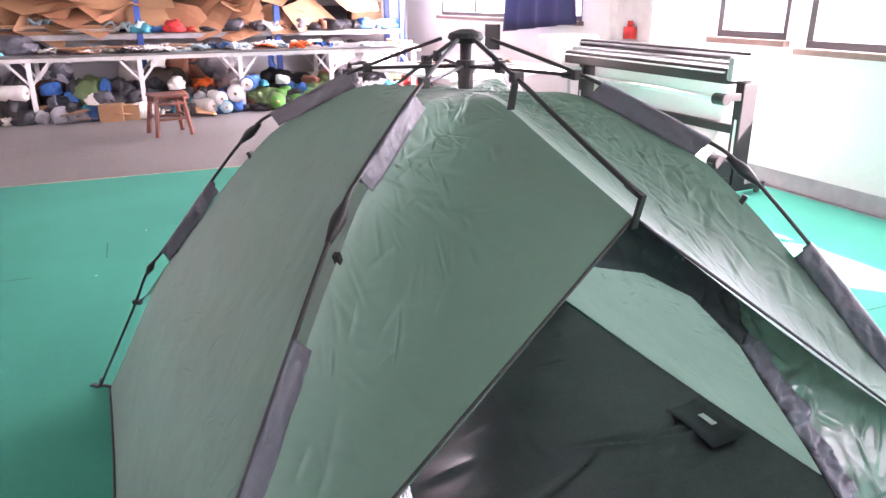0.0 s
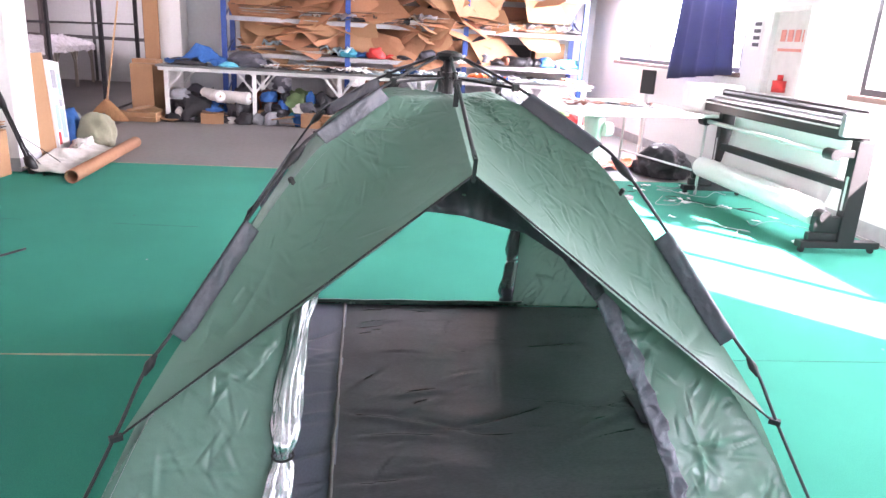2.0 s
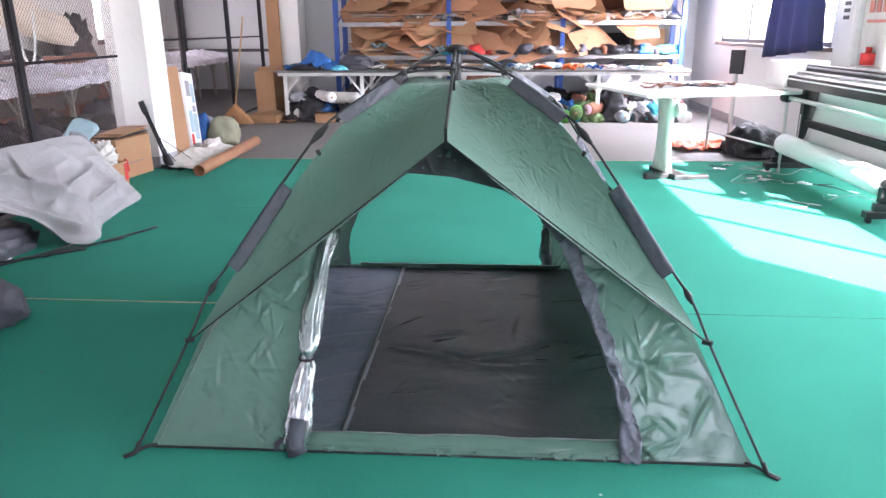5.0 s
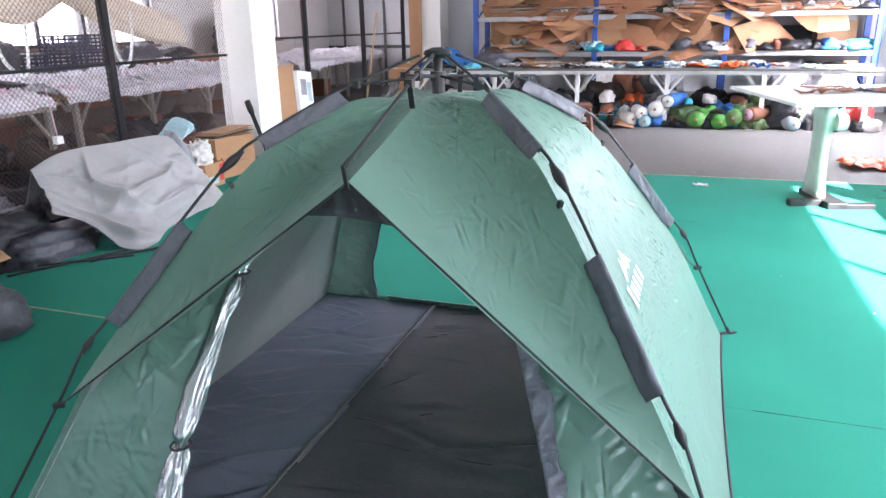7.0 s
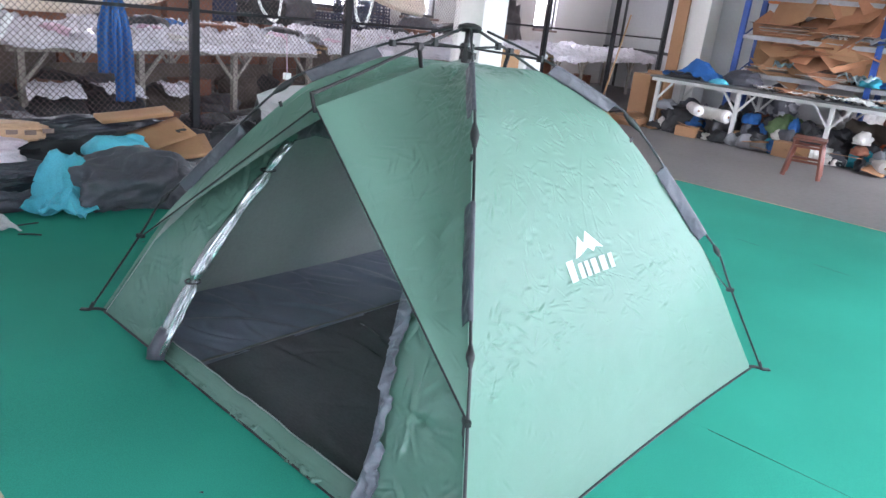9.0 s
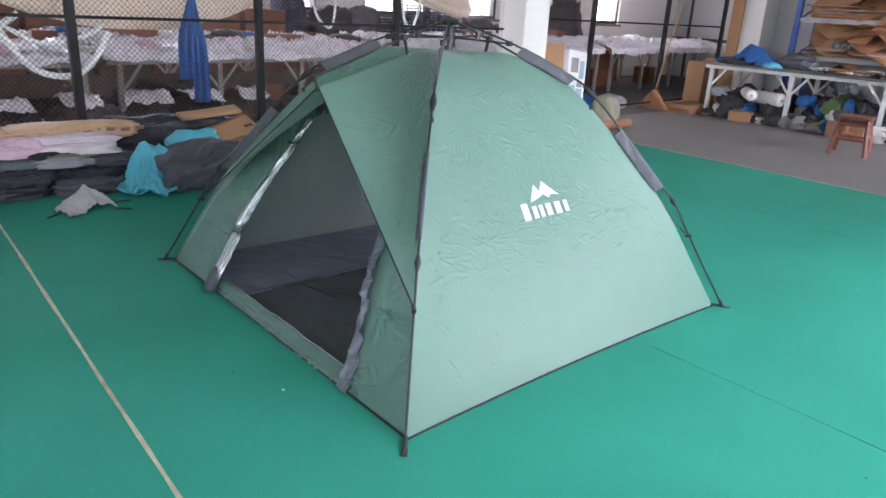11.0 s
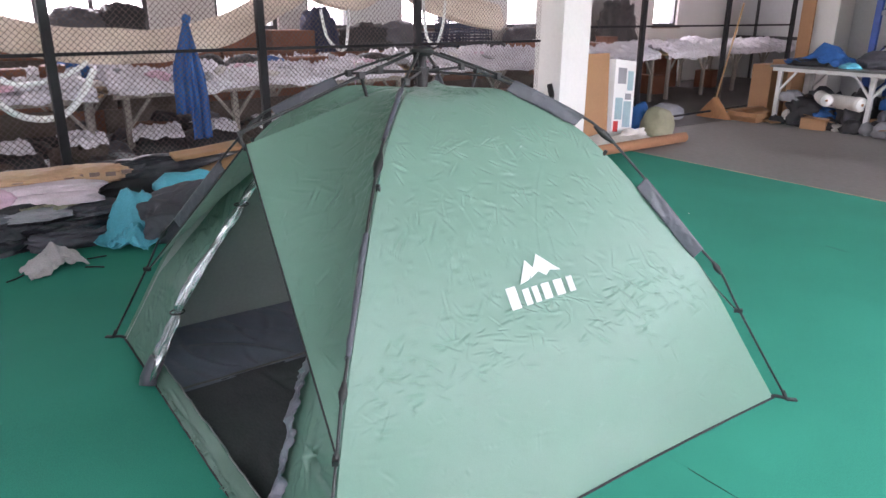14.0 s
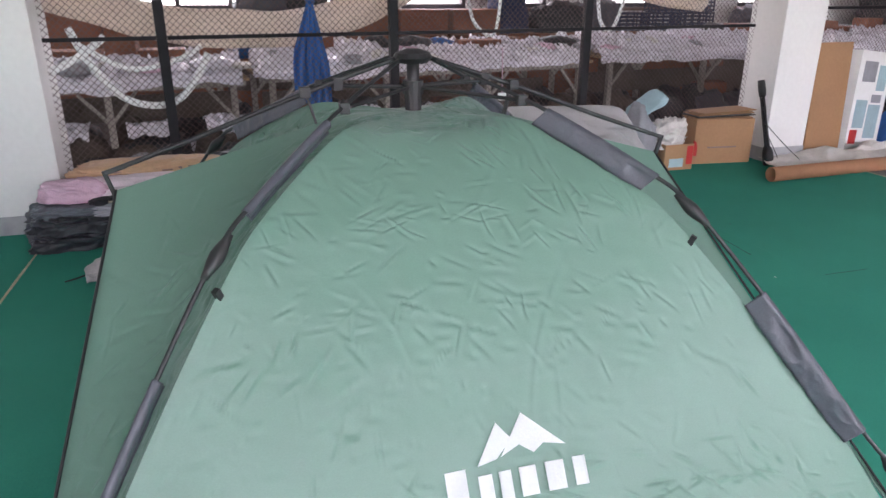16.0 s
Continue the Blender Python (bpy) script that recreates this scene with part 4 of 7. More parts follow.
def corner_pole(sx, sy):
    def at(r, z, out=0.0):
        return Vector((sx * (r + out), sy * deep(r + out), z))

    line = [at(r, z) for r, z in POLE_LINE]
    bm = bmesh.new()
    tube(bm, line, 0.0053, 8)
    pole = part("pole", bm, FIBREGLASS, tent, "dark fibreglass corner pole", True)
    # folding hinges
    for (r, z), (r2, z2), big in (((0.495, 1.152), (0.552, 1.088), 1.0), ((0.872, 0.61), (0.9, 0.56), 0.85)):
        a, b = at(r, z), at(r2, z2)
        bm = bmesh.new()
        mids = [a.lerp(b, k / 6) for k in range(7)]
        tube(bm, mids, 0.01, 10, [0.007, 0.01 * big, 0.014 * big, 0.016 * big, 0.014 * big, 0.01 * big, 0.007])
        part("hinge", bm, BLACK_PLASTIC, pole, "black plastic folding hinge", True)
    # grey sleeves that hold the cloth to the pole
    for z_top, z_low in ((1.318, 1.185), (0.945, 0.66)):
        bm = bmesh.new()
        rows = []
        for k in range(91):
            z = z_top + (z_low - z_top) * k / 90
            pr = next(r0 + (r1 - r0) * (z0 - z) / (z0 - z1) for (r0, z0), (r1, z1) in zip(POLE_LINE, POLE_LINE[1:]) if z1 <= z <= z0)
            top = at(pr, z)
            # the band lies over the porch roof in front and over the side panel behind
            fall = Vector((-sx * 0.7, 0.2, -0.7)) if sy < 0 else Vector((-sx * 0.35, -sy * 0.6, -0.7))
            span = fall.normalized() * (0.051 + 0.003 * wrinkle((z, sx, sy), 22) + 0.002 * wrinkle((z, sx, sy), 60))
            nrm = span.cross(at(pr + 0.02, z - 0.03) - top).normalized()
            if nrm.z < 0:
                nrm = -nrm
            pinch = 0.94 + 0.06 * min(1.0, 6 * (z_top - z) / (z_top - z_low), 6 * (z - z_low) / (z_top - z_low))
            row = []
            for q in (1.0, 0.85, 0.7, 0.55, 0.4, 0.25, 0.12):
                puff = 0.006 * wrinkle((z + 0.3 * q * 0.06, q * 0.05, sx), 26, sy) + 0.005 * (fold((z + 0.04 * q, q * 0.04, sx), 17, 3 + sy) - 0.5)
                row.append(top + span * q * pinch + nrm * (0.002 + 0.005 * (1 - q) + puff * min(1, 4 * (1 - q) + 0.4)))
            rows.append([*row, top + nrm * 0.0068, top - span.normalized() * 0.0068, top - nrm * 0.0068, top + span * 0.35 - nrm * 0.006])
        sheet(bm, rows, 0.0015)
        part("sleeve", bm, GREY_CLOTH, tent, "grey oxford cloth pole sleeve", True)
    # toggles from the cloth to the pole
    for r, z in ((0.542, 1.045),):
        bm = bmesh.new()
        q = at(r - 0.012, z)
        box(bm, -0.007, 0.007, -0.007, 0.007, -0.012, 0.012, bevel=0.002, m=Matrix.Translation(q) @ pose(0, 0, 0, 0, 25 * sx, 45 * sx * sy))
        part("toggle", bm, BLACK_PLASTIC, tent, "small black cloth toggle")
    # foot: end plug, ring and pegging strap
    bm = bmesh.new()
    tube(bm, [at(1.135, 0.05), at(1.15, 0.012), at(1.175, 0.008)], 0.009, 8)
    box(bm, -0.022, 0.022, -0.012, 0.012, 0.004, 0.016, bevel=0.003, m=Matrix.Translation(at(1.165, 0.0)) @ pose(0, 0, 0, 0, 0, 45 * sx * sy))
    foot = part("foot", bm, BLACK_PLASTIC, pole, "black plastic pole foot", True)
    bm = bmesh.new()
    tube(bm, smooth_line([at(1.085, 0.014), at(1.12, 0.022), at(1.16, 0.012)], 5), 0.007, 6)
    part("strap", bm, BLACK_PIPING, tent, "black hem strap to the pole foot", True)
    # stay between the sliding collar and the pole
    return pole


for sx in (1, -1):
    for sy in (1, -1):
        corner_pole(sx, sy)

bm = bmesh.new()
rod(bm, (0, 0, 1.292), (0, 0, 1.43), 0.017, 14)
hub = part("hub_tube", bm, BLACK_PLASTIC, tent, "black tube of the opening hub", True)
bm = bmesh.new()
for z0, z1, r0, r1 in ((1.414, 1.428, 0.036, 0.052), (1.428, 1.44, 0.052, 0.046), (1.44, 1.45, 0.046, 0.018)):
    bmesh.ops.create_cone(bm, cap_ends=True, segments=18, radius1=r0, radius2=r1, depth=z1 - z0, matrix=Matrix.Translation((0, 0, (z0 + z1) / 2)))
part("hub_cap", bm, BLACK_PLASTIC, hub, "domed black hub cap")
bm = bmesh.new()
bmesh.ops.create_cone(bm, cap_ends=True, segments=14, radius1=0.028, radius2=0.028, depth=0.035, matrix=Matrix.Translation((0, 0, 1.352)))
bmesh.ops.create_cone(bm, cap_ends=True, segments=14, radius1=0.022, radius2=0.024, depth=0.05, matrix=Matrix.Translation((0, 0, 1.317)))
part("collar", bm, BLACK_PLASTIC, hub, "black sliding collar")
for sx, sy in ((1, 1), (1, -1), (-1, 1), (-1, -1)):
    bm = bmesh.new()
    a, b = Vector((sx * 0.02, sy * 0.02, 1.352)), Vector((sx * 0.215, sy * deep(0.215), 1.338))
    rod(bm, a, b, 0.005, 8)
    box(bm, -0.012, 0.012, -0.012, 0.012, -0.012, 0.014, bevel=0.003, m=Matrix.Translation(b))
    part("stay", bm, BLACK_PLASTIC, hub, "black folding stay")
for sy in (1, -1):
    bm = bmesh.new()
    a, b = Vector((0, sy * 0.02, 1.352)), Vector((0, sy * 0.2, 1.362))
    rod(bm, a, b, 0.005, 8)
    box(bm, -0.01, 0.01, -0.012, 0.012, -0.012, 0.02, bevel=0.003, m=Matrix.Translation(b))
    part("stay", bm, BLACK_PLASTIC, hub, "black folding stay")


# ---- by the window wall ----
def plotter():
    t = thing("plotter", (3.5, 3.55, 0.008), "black and white wide-format pattern plotter on a wheeled stand", "plotter")
    bm = bmesh.new()
    box(bm, -0.2, 0.06, -1.13, 1.15, 0.9, 1.02, bevel=0.015)
    part("bed", bm, BLACK_PLASTIC, t, "long black plotter bed")
    bm = bmesh.new()
    sheet(bm, [[Vector((-0.22 + 0.22 * k / 8, y, 0.985 + 0.085 * math.sin(1.2 * k / 8))) for k in range(9)] for y in (-1.1, -0.5, 0.0, 0.5, 1.1)], 0.004)
    part("platen", bm, WHITE_PAPER, t, "pale platen with paper across it", True)
    bm = bmesh.new()
    box(bm, -0.02, 0.08, -1.15, 1.18, 1.06, 1.13, bevel=0.012)
    part("rail_cover", bm, BLACK_PLASTIC, t, "dark gloss rail cover")
    for z, x in ((1.05, -0.1), (1.1, -0.02)):
        bm = bmesh.new()
        rod(bm, (x, -1.12, z), (x, 1.14, z), 0.011, 8)
        part("guide_rail", bm, STEEL, t, "thin steel guide rail", True)
    for y, half, low, high, deep_, skin in ((-1.18, 0.03, 0.93, 1.11, 0.03, GREY_BEAM), (1.36, 0.25, 0.88, 1.16, 0.22, WHITE_STEEL)):
        bm = bmesh.new()
        box(bm, -0.24, deep_, y - half, y + half, low, high, bevel=0.028)
        part("end_cap", bm, skin, t, "pale rounded end housing")
    for y in (-1.12, 1.02):
        leg = part("stand_leg", boxes((-0.05, 0.09, y - 0.045, y + 0.045, 0.09, 0.9), bevel=0.008), BLACK_PLASTIC, t, "black stand leg")
        part("slot", boxes((-0.054, -0.049, y - 0.012, y + 0.012, 0.35, 0.62)), WHITE_STEEL, leg, "pale slot cover")
        bm = bmesh.new()
        box(bm, -0.36, 0.32, y - 0.045, y + 0.045, 0.045, 0.1, bevel=0.01)
        box(bm, -0.3, -0.05, y - 0.03, y + 0.03, 0.1, 0.17, bevel=0.02)
        base = part("stand_foot", bm, BLACK_PLASTIC, t, "black stand foot bar")
        for x in (-0.32, 0.28):
            bm = bmesh.new()
            rod(bm, (x, y - 0.012, 0.024), (x, y + 0.012, 0.024), 0.024, 14)
            part("castor", bm, BLACK_PLASTIC, base, "small black castor")
        bm = bmesh.new()
        box(bm, -0.24, -0.05, y - 0.03, y + 0.03, 0.77, 0.83, bevel=0.01)
        rod(bm, (-0.22, y - 0.05, 0.79), (-0.22, y + 0.07, 0.79), 0.045, 16)
        part("roll_holder", bm, BLACK_PLASTIC, leg, "black roll holder")
        bm = bmesh.new()
        box(bm, -0.27, -0.05, y - 0.03, y + 0.03, 0.17, 0.3, bevel=0.015)
        rod(bm, (-0.2, y - 0.05, 0.3), (-0.2, y + 0.05, 0.3), 0.05, 16)
        part("take_up_bracket", bm, BLACK_PLASTIC, leg, "black lower roll bracket")
    bm = bmesh.new()
    box(bm, -0.03, 0.03, -1.07, 0.97, 0.5, 0.57, bevel=0.005)
    part("cross_bar", bm, BLACK_PLASTIC, t, "black lower cross bar")
    bm = bmesh.new()
    rod(bm, (-0.2, -1.08, 0.79), (-0.2, 1.0, 0.79), 0.022, 12)
    part("feed_bar", bm, WHITE_STEEL, t, "white feed bar", True)
    bm = bmesh.new()
    rod(bm, (-0.18, -0.98, 0.3), (-0.22, 0.93, 0.32), 0.105, 28)
    part("paper_roll", bm, WHITE_PAPER, t, "thick roll of white paper", True)
    bm = bmesh.new()
    sheet(bm, [[Vector((0.06 - 0.12 * (k / 10) ** 2 + 0.006 * wrinkle((k, y, 0), 0.6), y, 0.93 - 0.62 * k / 10)) for k in range(11)] for y in [-0.9 + 1.8 * j / 12 for j in range(13)]], 0.001)
    part("paper_web", bm, WHITE_PAPER, t, "white paper hanging to the roll", True)


plotter()


def drawing_table():
    t = thing("drawing_table", (2.45, 5.05, 0.008), "pale-topped drawing table on a mint green pedestal", "table", turn=14)
    part("tabletop", boxes((-0.95, 0.75, -0.8, 0.9, 0.835, 0.865), bevel=0.006), PALE_TOP, t, "pale worn tabletop")
    for x, mat in ((-0.55, MINT), ):
        bm = bmesh.new()
        sheet(bm, [[Vector((x - 0.035, -0.58 - w * (0.1 + 0.05 * abs(2 * k / 10 - 1) ** 2), 0.06 + 0.75 * k / 10)) for w in (1, 0.3, -0.3, -1)] for k in range(11)], 0.07)
        post = part("pedestal", bm, mat, t, "mint green cast pedestal", True)
        bm = bmesh.new()
        box(bm, x - 0.34, x - 0.05, -0.78, -0.7, 0, 0.06, bevel=0.012)
        box(bm, x + 0.0, x + 0.3, -0.9, -0.82, 0, 0.05, bevel=0.012)
        box(bm, x - 0.08, x + 0.08, -0.9, -0.3, 0.0, 0.06, bevel=0.012)
        part("pedestal_foot", bm, BLACK_PLASTIC if x < 0 else WHITE_STEEL, post, "dark splayed foot")
        bm = bmesh.new()
        rod(bm, (x - 0.04, -0.72, 0.7), (x + 0.04, -0.72, 0.7), 0.07, 18)
        part("tilt_gear", bm, MINT, post, "pale green tilt wheel")
    for x, y in ((0.68, -0.7), (0.68, 0.78)):
        part("leg", rods(((x, y, 0), (x, y, 0.835), 0.016)), WHITE_STEEL, t, "thin white steel leg", True)
    part("brace", rods(((0.68, -0.7, 0.25), (0.68, 0.78, 0.25), 0.012)), WHITE_STEEL, t, "thin white steel brace", True)


drawing_table()


def long_table(x, y, z, length, depth, height, legs, top, leg_mat, label, turn=0, group=""):
    """A cutting table on square legs with slanting braces."""
    t = thing("work_table", (x, y, z), label, "table", group, turn)
    part("tabletop", boxes((-length / 2, length / 2, -depth / 2, depth / 2, height - 0.03, height), bevel=0.004), top, t, "scuffed worktop board")
    part("apron", boxes((-length / 2 + 0.03, length / 2 - 0.03, -depth / 2 + 0.04, -depth / 2 + 0.08, height - 0.085, height - 0.03)), leg_mat, t)
    part("apron", boxes((-length / 2 + 0.03, length / 2 - 0.03, depth / 2 - 0.08, depth / 2 - 0.04, height - 0.085, height - 0.03)), leg_mat, t)
    for k in range(legs):
        lx = -length / 2 + 0.15 + k * (length - 0.3) / (legs - 1)
        for side in (-1, 1):
            ly = side * (depth / 2 - 0.06)
            leg = part("leg", boxes((lx - 0.03, lx + 0.03, ly - 0.03, ly + 0.03, 0, height - 0.085), bevel=0.004), leg_mat, t)
            for d in (-1, 1):
                if (k == 0 and d < 0) or (k == legs - 1 and d > 0):
                    continue
                bm = bmesh.new()
                beam(bm, (lx + d * 0.02, ly, height - 0.36), (lx + d * 0.24, ly, height - 0.09), 0.03, 0.03)
                part("brace", bm, leg_mat, leg)
    return t


long_table(-0.05, 9.5, -0.008, 7.0, 1.1, 0.86, 6, TABLE_TOP, WHITE_STEEL, "long cutting table with a dark top and white legs")


def shelf_rack():
    t = thing("shelf_rack", (0.45, 10.75, -0.008), "blue steel warehouse rack stacked with cardboard", "rack")
    for x in (-3.2, -1.09, 1.0, 3.17):
        for y in (-0.4, 0.4):
            part("upright", boxes((x - 0.045, x + 0.045, y - 0.035, y + 0.035, 0, 3.0), bevel=0.004), BLUE_STEEL, t, "blue steel upright")
        bm = bmesh.new()
        for k in range(4):
            beam(bm, (x, -0.4, 0.3 + 0.65 * k), (x, 0.4, 0.6 + 0.65 * k), 0.02, 0.02)
        part("cross_brace", bm, BLUE_STEEL, t)
    for z in (0.3, 1.02, 1.62, 2.25):
        for y in (-0.4, 0.4):
            part("beam", boxes((-3.155, 3.125, y - 0.025, y + 0.025, z - 0.035, z + 0.035), bevel=0.004), GREY_BEAM if y < 0 else ORANGE_STEEL, t, "grey steel shelf beam")
        part("deck", boxes((-3.155, 3.125, -0.37, 0.37, z + 0.02, z + 0.045)), GREY_WOOD, t, "grey shelf deck")


shelf_rack()


# ---- the wire fence and what stands behind it ----
def fence():
    t = thing("fence", (-3.68, 0.3, -0.008), "dark steel fence with chain-link mesh", "fence", turn=3.7)
    posts = [-1.06, 0.63, 2.37, 6.25, 8.43, 10.6]
    for y in posts:
        part("post", boxes((-0.03, 0.03, y - 0.035, y + 0.035, 0, 2.6), bevel=0.006), DARK_STEEL, t, "dark painted square post")
    for a, b in zip([-1.95, *posts[:3], 4.72, *posts[3:5]], [*posts[:3], 4.25, *posts[3:]]):
        for z in (0.12, 1.27 if a < 4 else 1.42, 2.55):
            part("rail", boxes((-0.013, 0.013, a + 0.036, b - 0.036, z - 0.013, z + 0.013)), DARK_STEEL, t, "dark steel rail")
        if a > 5:
            continue
        # woven wire, one panel between two posts
        bm = bmesh.new()
        y0, y1, z0, z1, step, r = a + 0.036, b - 0.036, 0.14, 2.53, 0.047, 0.002
        c = y0 - z1
        while c < y1 - z0:
            lo, hi = max(z0, y0 - c), min(z1, y1 - c)
            if hi - lo > 0.02:
                rod(bm, (-0.002, c + lo, lo), (-0.002, c + hi, hi), r, 4, cap=False)
            c += step
        c = y0 + z0
        while c < y1 + z1:
            lo, hi = max(z0, c - y1), min(z1, c - y0)
            if hi - lo > 0.02:
                rod(bm, (0.002, c - lo, lo), (0.002, c - hi, hi), r, 4, cap=False)
            c += step
        tagged(part("mesh_panel", bm, WIRE, t, "dull brown chain-link mesh"), kind="stuff")


fence()
for y, length, high, legs in ((-2.0, 3.6, 0.8, 4), (1.75, 3.8, 0.82, 4), (6.7, 5.9, 0.86, 5), (12.7, 5.6, 0.86, 5)):
    long_table(-5.9 - 0.1 * y, y, -0.008, length, 1.4, high, legs, PALE_WOOD, GREY_WOOD, "rough timber table behind the fence", 95.7, "tables behind the fence")


# ---- loose things along the fence ----
def soft(name, place, size, mat, seed, label, category, turn=0.0, group="", detail=4, **more):
    """A soft pile, bag or bundle as one thing."""
    ob = finish(name, heap(size, seed, detail=detail, **more), mat, None, "", True)
    ob.matrix_world = pose(*place, 0, 0, turn)
    return tagged(ob, label, category, group)


def flung(name, place, w, d, mat, seed, label, category, turn=0.0, group="", profile=None, lift=0.05, n=44, thick=0.004, ragged=0.06):
    ob = finish(name, crumpled_sheet(w, d, seed, lift, thick, n, ragged, profile), mat, None, "", True)
    ob.matrix_world = pose(*place, 0, 0, turn)
    return tagged(ob, label, category, group)


GROUND = 0.009

# garments and tent bags heaped by the near column
for x, y, z, w, d, h, mat, seed, turn, label in (
        (-3.16, -1.5, 0.0, 0.5, 0.56, 0.13, GLOSS_CLOTH, 3, 6, "flat glossy black nylon tent bag on the carpet"), (-3.12, -1.0, 0.0, 0.54, 0.62, 0.12, SLATE_CLOTH, 5, -4, "flat slate nylon tent bag on the carpet"),
        (-3.18, -1.47, 0.105, 0.48, 0.6, 0.11, GLOSS_CLOTH, 7, -3, "glossy black tent bag lying on another bag"), (-3.16, -0.95, 0.095, 0.44, 0.58, 0.1, GLOSS_CLOTH, 11, 8, "glossy black tent bag lying on another bag"),
        (-3.2, -1.5, 0.19, 0.42, 0.5, 0.07, STEEL_CLOTH, 15, 4, "steel-grey folded tent bag with dark piping")):
    soft("nylon_bag", (x + 0.07, y + 0.1, GROUND + z), (w, d, h), mat, seed, label, "bag", turn, "bags in the cloth heap", crumple=0.24, detail=5, power=0.62, layers=2)
for k, (x, y, z, w, d, h, mat, turn, what) in enumerate((
        (-3.1, -1.2, 0.2, 0.3, 0.5, 0.06, GREY_MID_CLOTH, -10, "pale grey"), (-3.24, -1.22, 0.235, 0.36, 0.6, 0.07, BLACK_CLOTH, 6, "black"), (-3.14, -0.82, 0.18, 0.34, 0.36, 0.07, SLATE_CLOTH, 12, "slate grey"),
        (-3.32, -1.05, 0.24, 0.3, 0.66, 0.09, BLACK_CLOTH, 2, "black"))):
    soft("folded_cloth", (x + 0.06, y + 0.1, GROUND + z), (w, d, h), mat, 28 + 4 * k, "%s folded cloth on the heap of bags" % what, "cloth", turn, "cloths on the bag heap", crumple=0.22, power=0.7, layers=1, detail=5)
soft("rolled_cloth", (-3.17, -1.02, GROUND + 0.29), (0.14, 0.8, 0.1), BLUSH_CLOTH, 40, "off-white and pink cloth roll on the heap of bags", "cloth", 3, "cloths on the bag heap", crumple=0.14, power=0.6, detail=5)
soft("rolled_cloth", (-3.07, -0.98, GROUND + 0.26), (0.11, 0.66, 0.08), BLUSH_CLOTH, 42, "off-white cloth roll beside another roll", "cloth", -3, "cloths on the bag heap", crumple=0.14, power=0.6, detail=5)
soft("folded_cloth", (-3.16, -1.38, GROUND + 0.265), (0.26, 0.46, 0.13), PINK_CLOTH, 44, "pale pink folded cloth on the heap of bags", "cloth", -14, "cloths on the bag heap", crumple=0.2, power=0.8, detail=5)
for y, turn in ((-1.02, 12), (-0.86, 40)):
    flung("cloth_strip", (-3.02, y, GROUND + 0.24), 0.07, 0.32, KHAKI_CLOTH, 17 + y, "yellowish cloth strip hanging from the heap of bags", "cloth", turn, lift=0.03, n=14)


def kraft_pack(place, size, turn, seed):
    """A soft paper-wrapped pack with faded print on its side."""
    ob = finish("kraft_pack", heap(size, seed, rough=0.12, crumple=0.2, detail=5, power=0.55), PACK_PAPER, None, "", True)
    ob.matrix_world = pose(*place, 0, 0, turn)
    for k in range(5):
        w = size[0] / 2 * 0.93
        bm = bmesh.new()
        box(bm, w, w + 0.012, -0.26 + 0.11 * k, -0.19 + 0.11 * k, size[2] * 0.36, size[2] * 0.66, m=pose(0, 0, 0, 0, 4 * math.sin(3 * k), 0))
        part("printed_bar", bm, BROWN_SILL, ob, "faded brown printed bar")
    return tagged(ob, "soft brown paper pack lying on the cloth heap", "pack", "paper packs")


kraft_pack((-3.4, -0.92, 0.33), (0.3, 1.06, 0.13), 2, 4)
kraft_pack((-3.37, -0.62, 0.36), (0.24, 0.42, 0.1), -6, 14)
soft("tent_bag", (-3.42, -0.15, GROUND), (0.3, 1.35, 0.34), BLACK_CLOTH, 21, "long black tent bags stacked at the fence foot", "bag", crumple=0.25, power=0.8)
soft("tent_bag", (-3.4, -0.5, GROUND), (0.32, 0.6, 0.3), BLACK_CLOTH, 27, "black nylon bag at the fence foot", "bag", crumple=0.3)
soft("tent_bag", (-3.5, 0.95, GROUND), (0.32, 0.8, 0.26), BLACK_CLOTH, 29, "dark stuffed bag at the fence foot", "bag", crumple=0.35, power=0.8)
soft("tent_bag", (-3.36, 1.3, GROUND), (0.42, 0.7, 0.2), SLATE_CLOTH, 33, "dark stuffed bag beside the tarpaulin", "bag", crumple=0.35, power=0.8)
soft("tent_bag", (-3.5, 1.2, GROUND + 0.2), (0.3, 0.5, 0.16), BLACK_CLOTH, 35, "black nylon bag on another bag", "bag", crumple=0.35)


def flat_board(place, rx, ry, rz, w, d, label, mat=CARDBOARD, t=0.006, seed=1):
    bm = boxes((-w / 2, w / 2, -d / 2, d / 2, 0, t))
    bmesh.ops.subdivide_edges(bm, edges=bm.edges[:], cuts=5, use_grid_fill=True)
    for v in bm.verts:
        v.co.z += 0.012 * wrinkle(v.co, 3, seed)
    ob = finish("cardboard_sheet", bm, mat, None, "", True)
    ob.matrix_world = pose(*place, rx, ry, rz)
    return tagged(ob, label, "cardboard", "loose cardboard sheets")


soft("tent_bag", (-3.46, -0.1, GROUND + 0.3), (0.26, 1.3, 0.15), GLOSS_CLOTH, 23, "long glossy black tent bag lying on other bags", "bag", 2, crumple=0.25, power=0.8, detail=5)
soft("tent_bag", (-3.42, 0.5, GROUND + 0.16), (0.3, 0.7, 0.2), BLACK_CLOTH, 25, "black nylon bag under loose cardboard", "bag", -8, crumple=0.3, power=0.8)
flat_board((-3.36, 0.24, 0.47), 4, 14, 4, 0.14, 0.56, "folded brown cardboard strip on dark bags", t=0.03, seed=2)
flat_board((-3.28, 0.42, 0.34), 10, 26, 22, 0.24, 0.5, "flat brown cardboard piece on dark bags", seed=4)
flat_board((-3.2, 0.5, 0.25), 4, 22, -12, 0.32, 0.5, "flat brown cardboard piece on dark bags", seed=6)

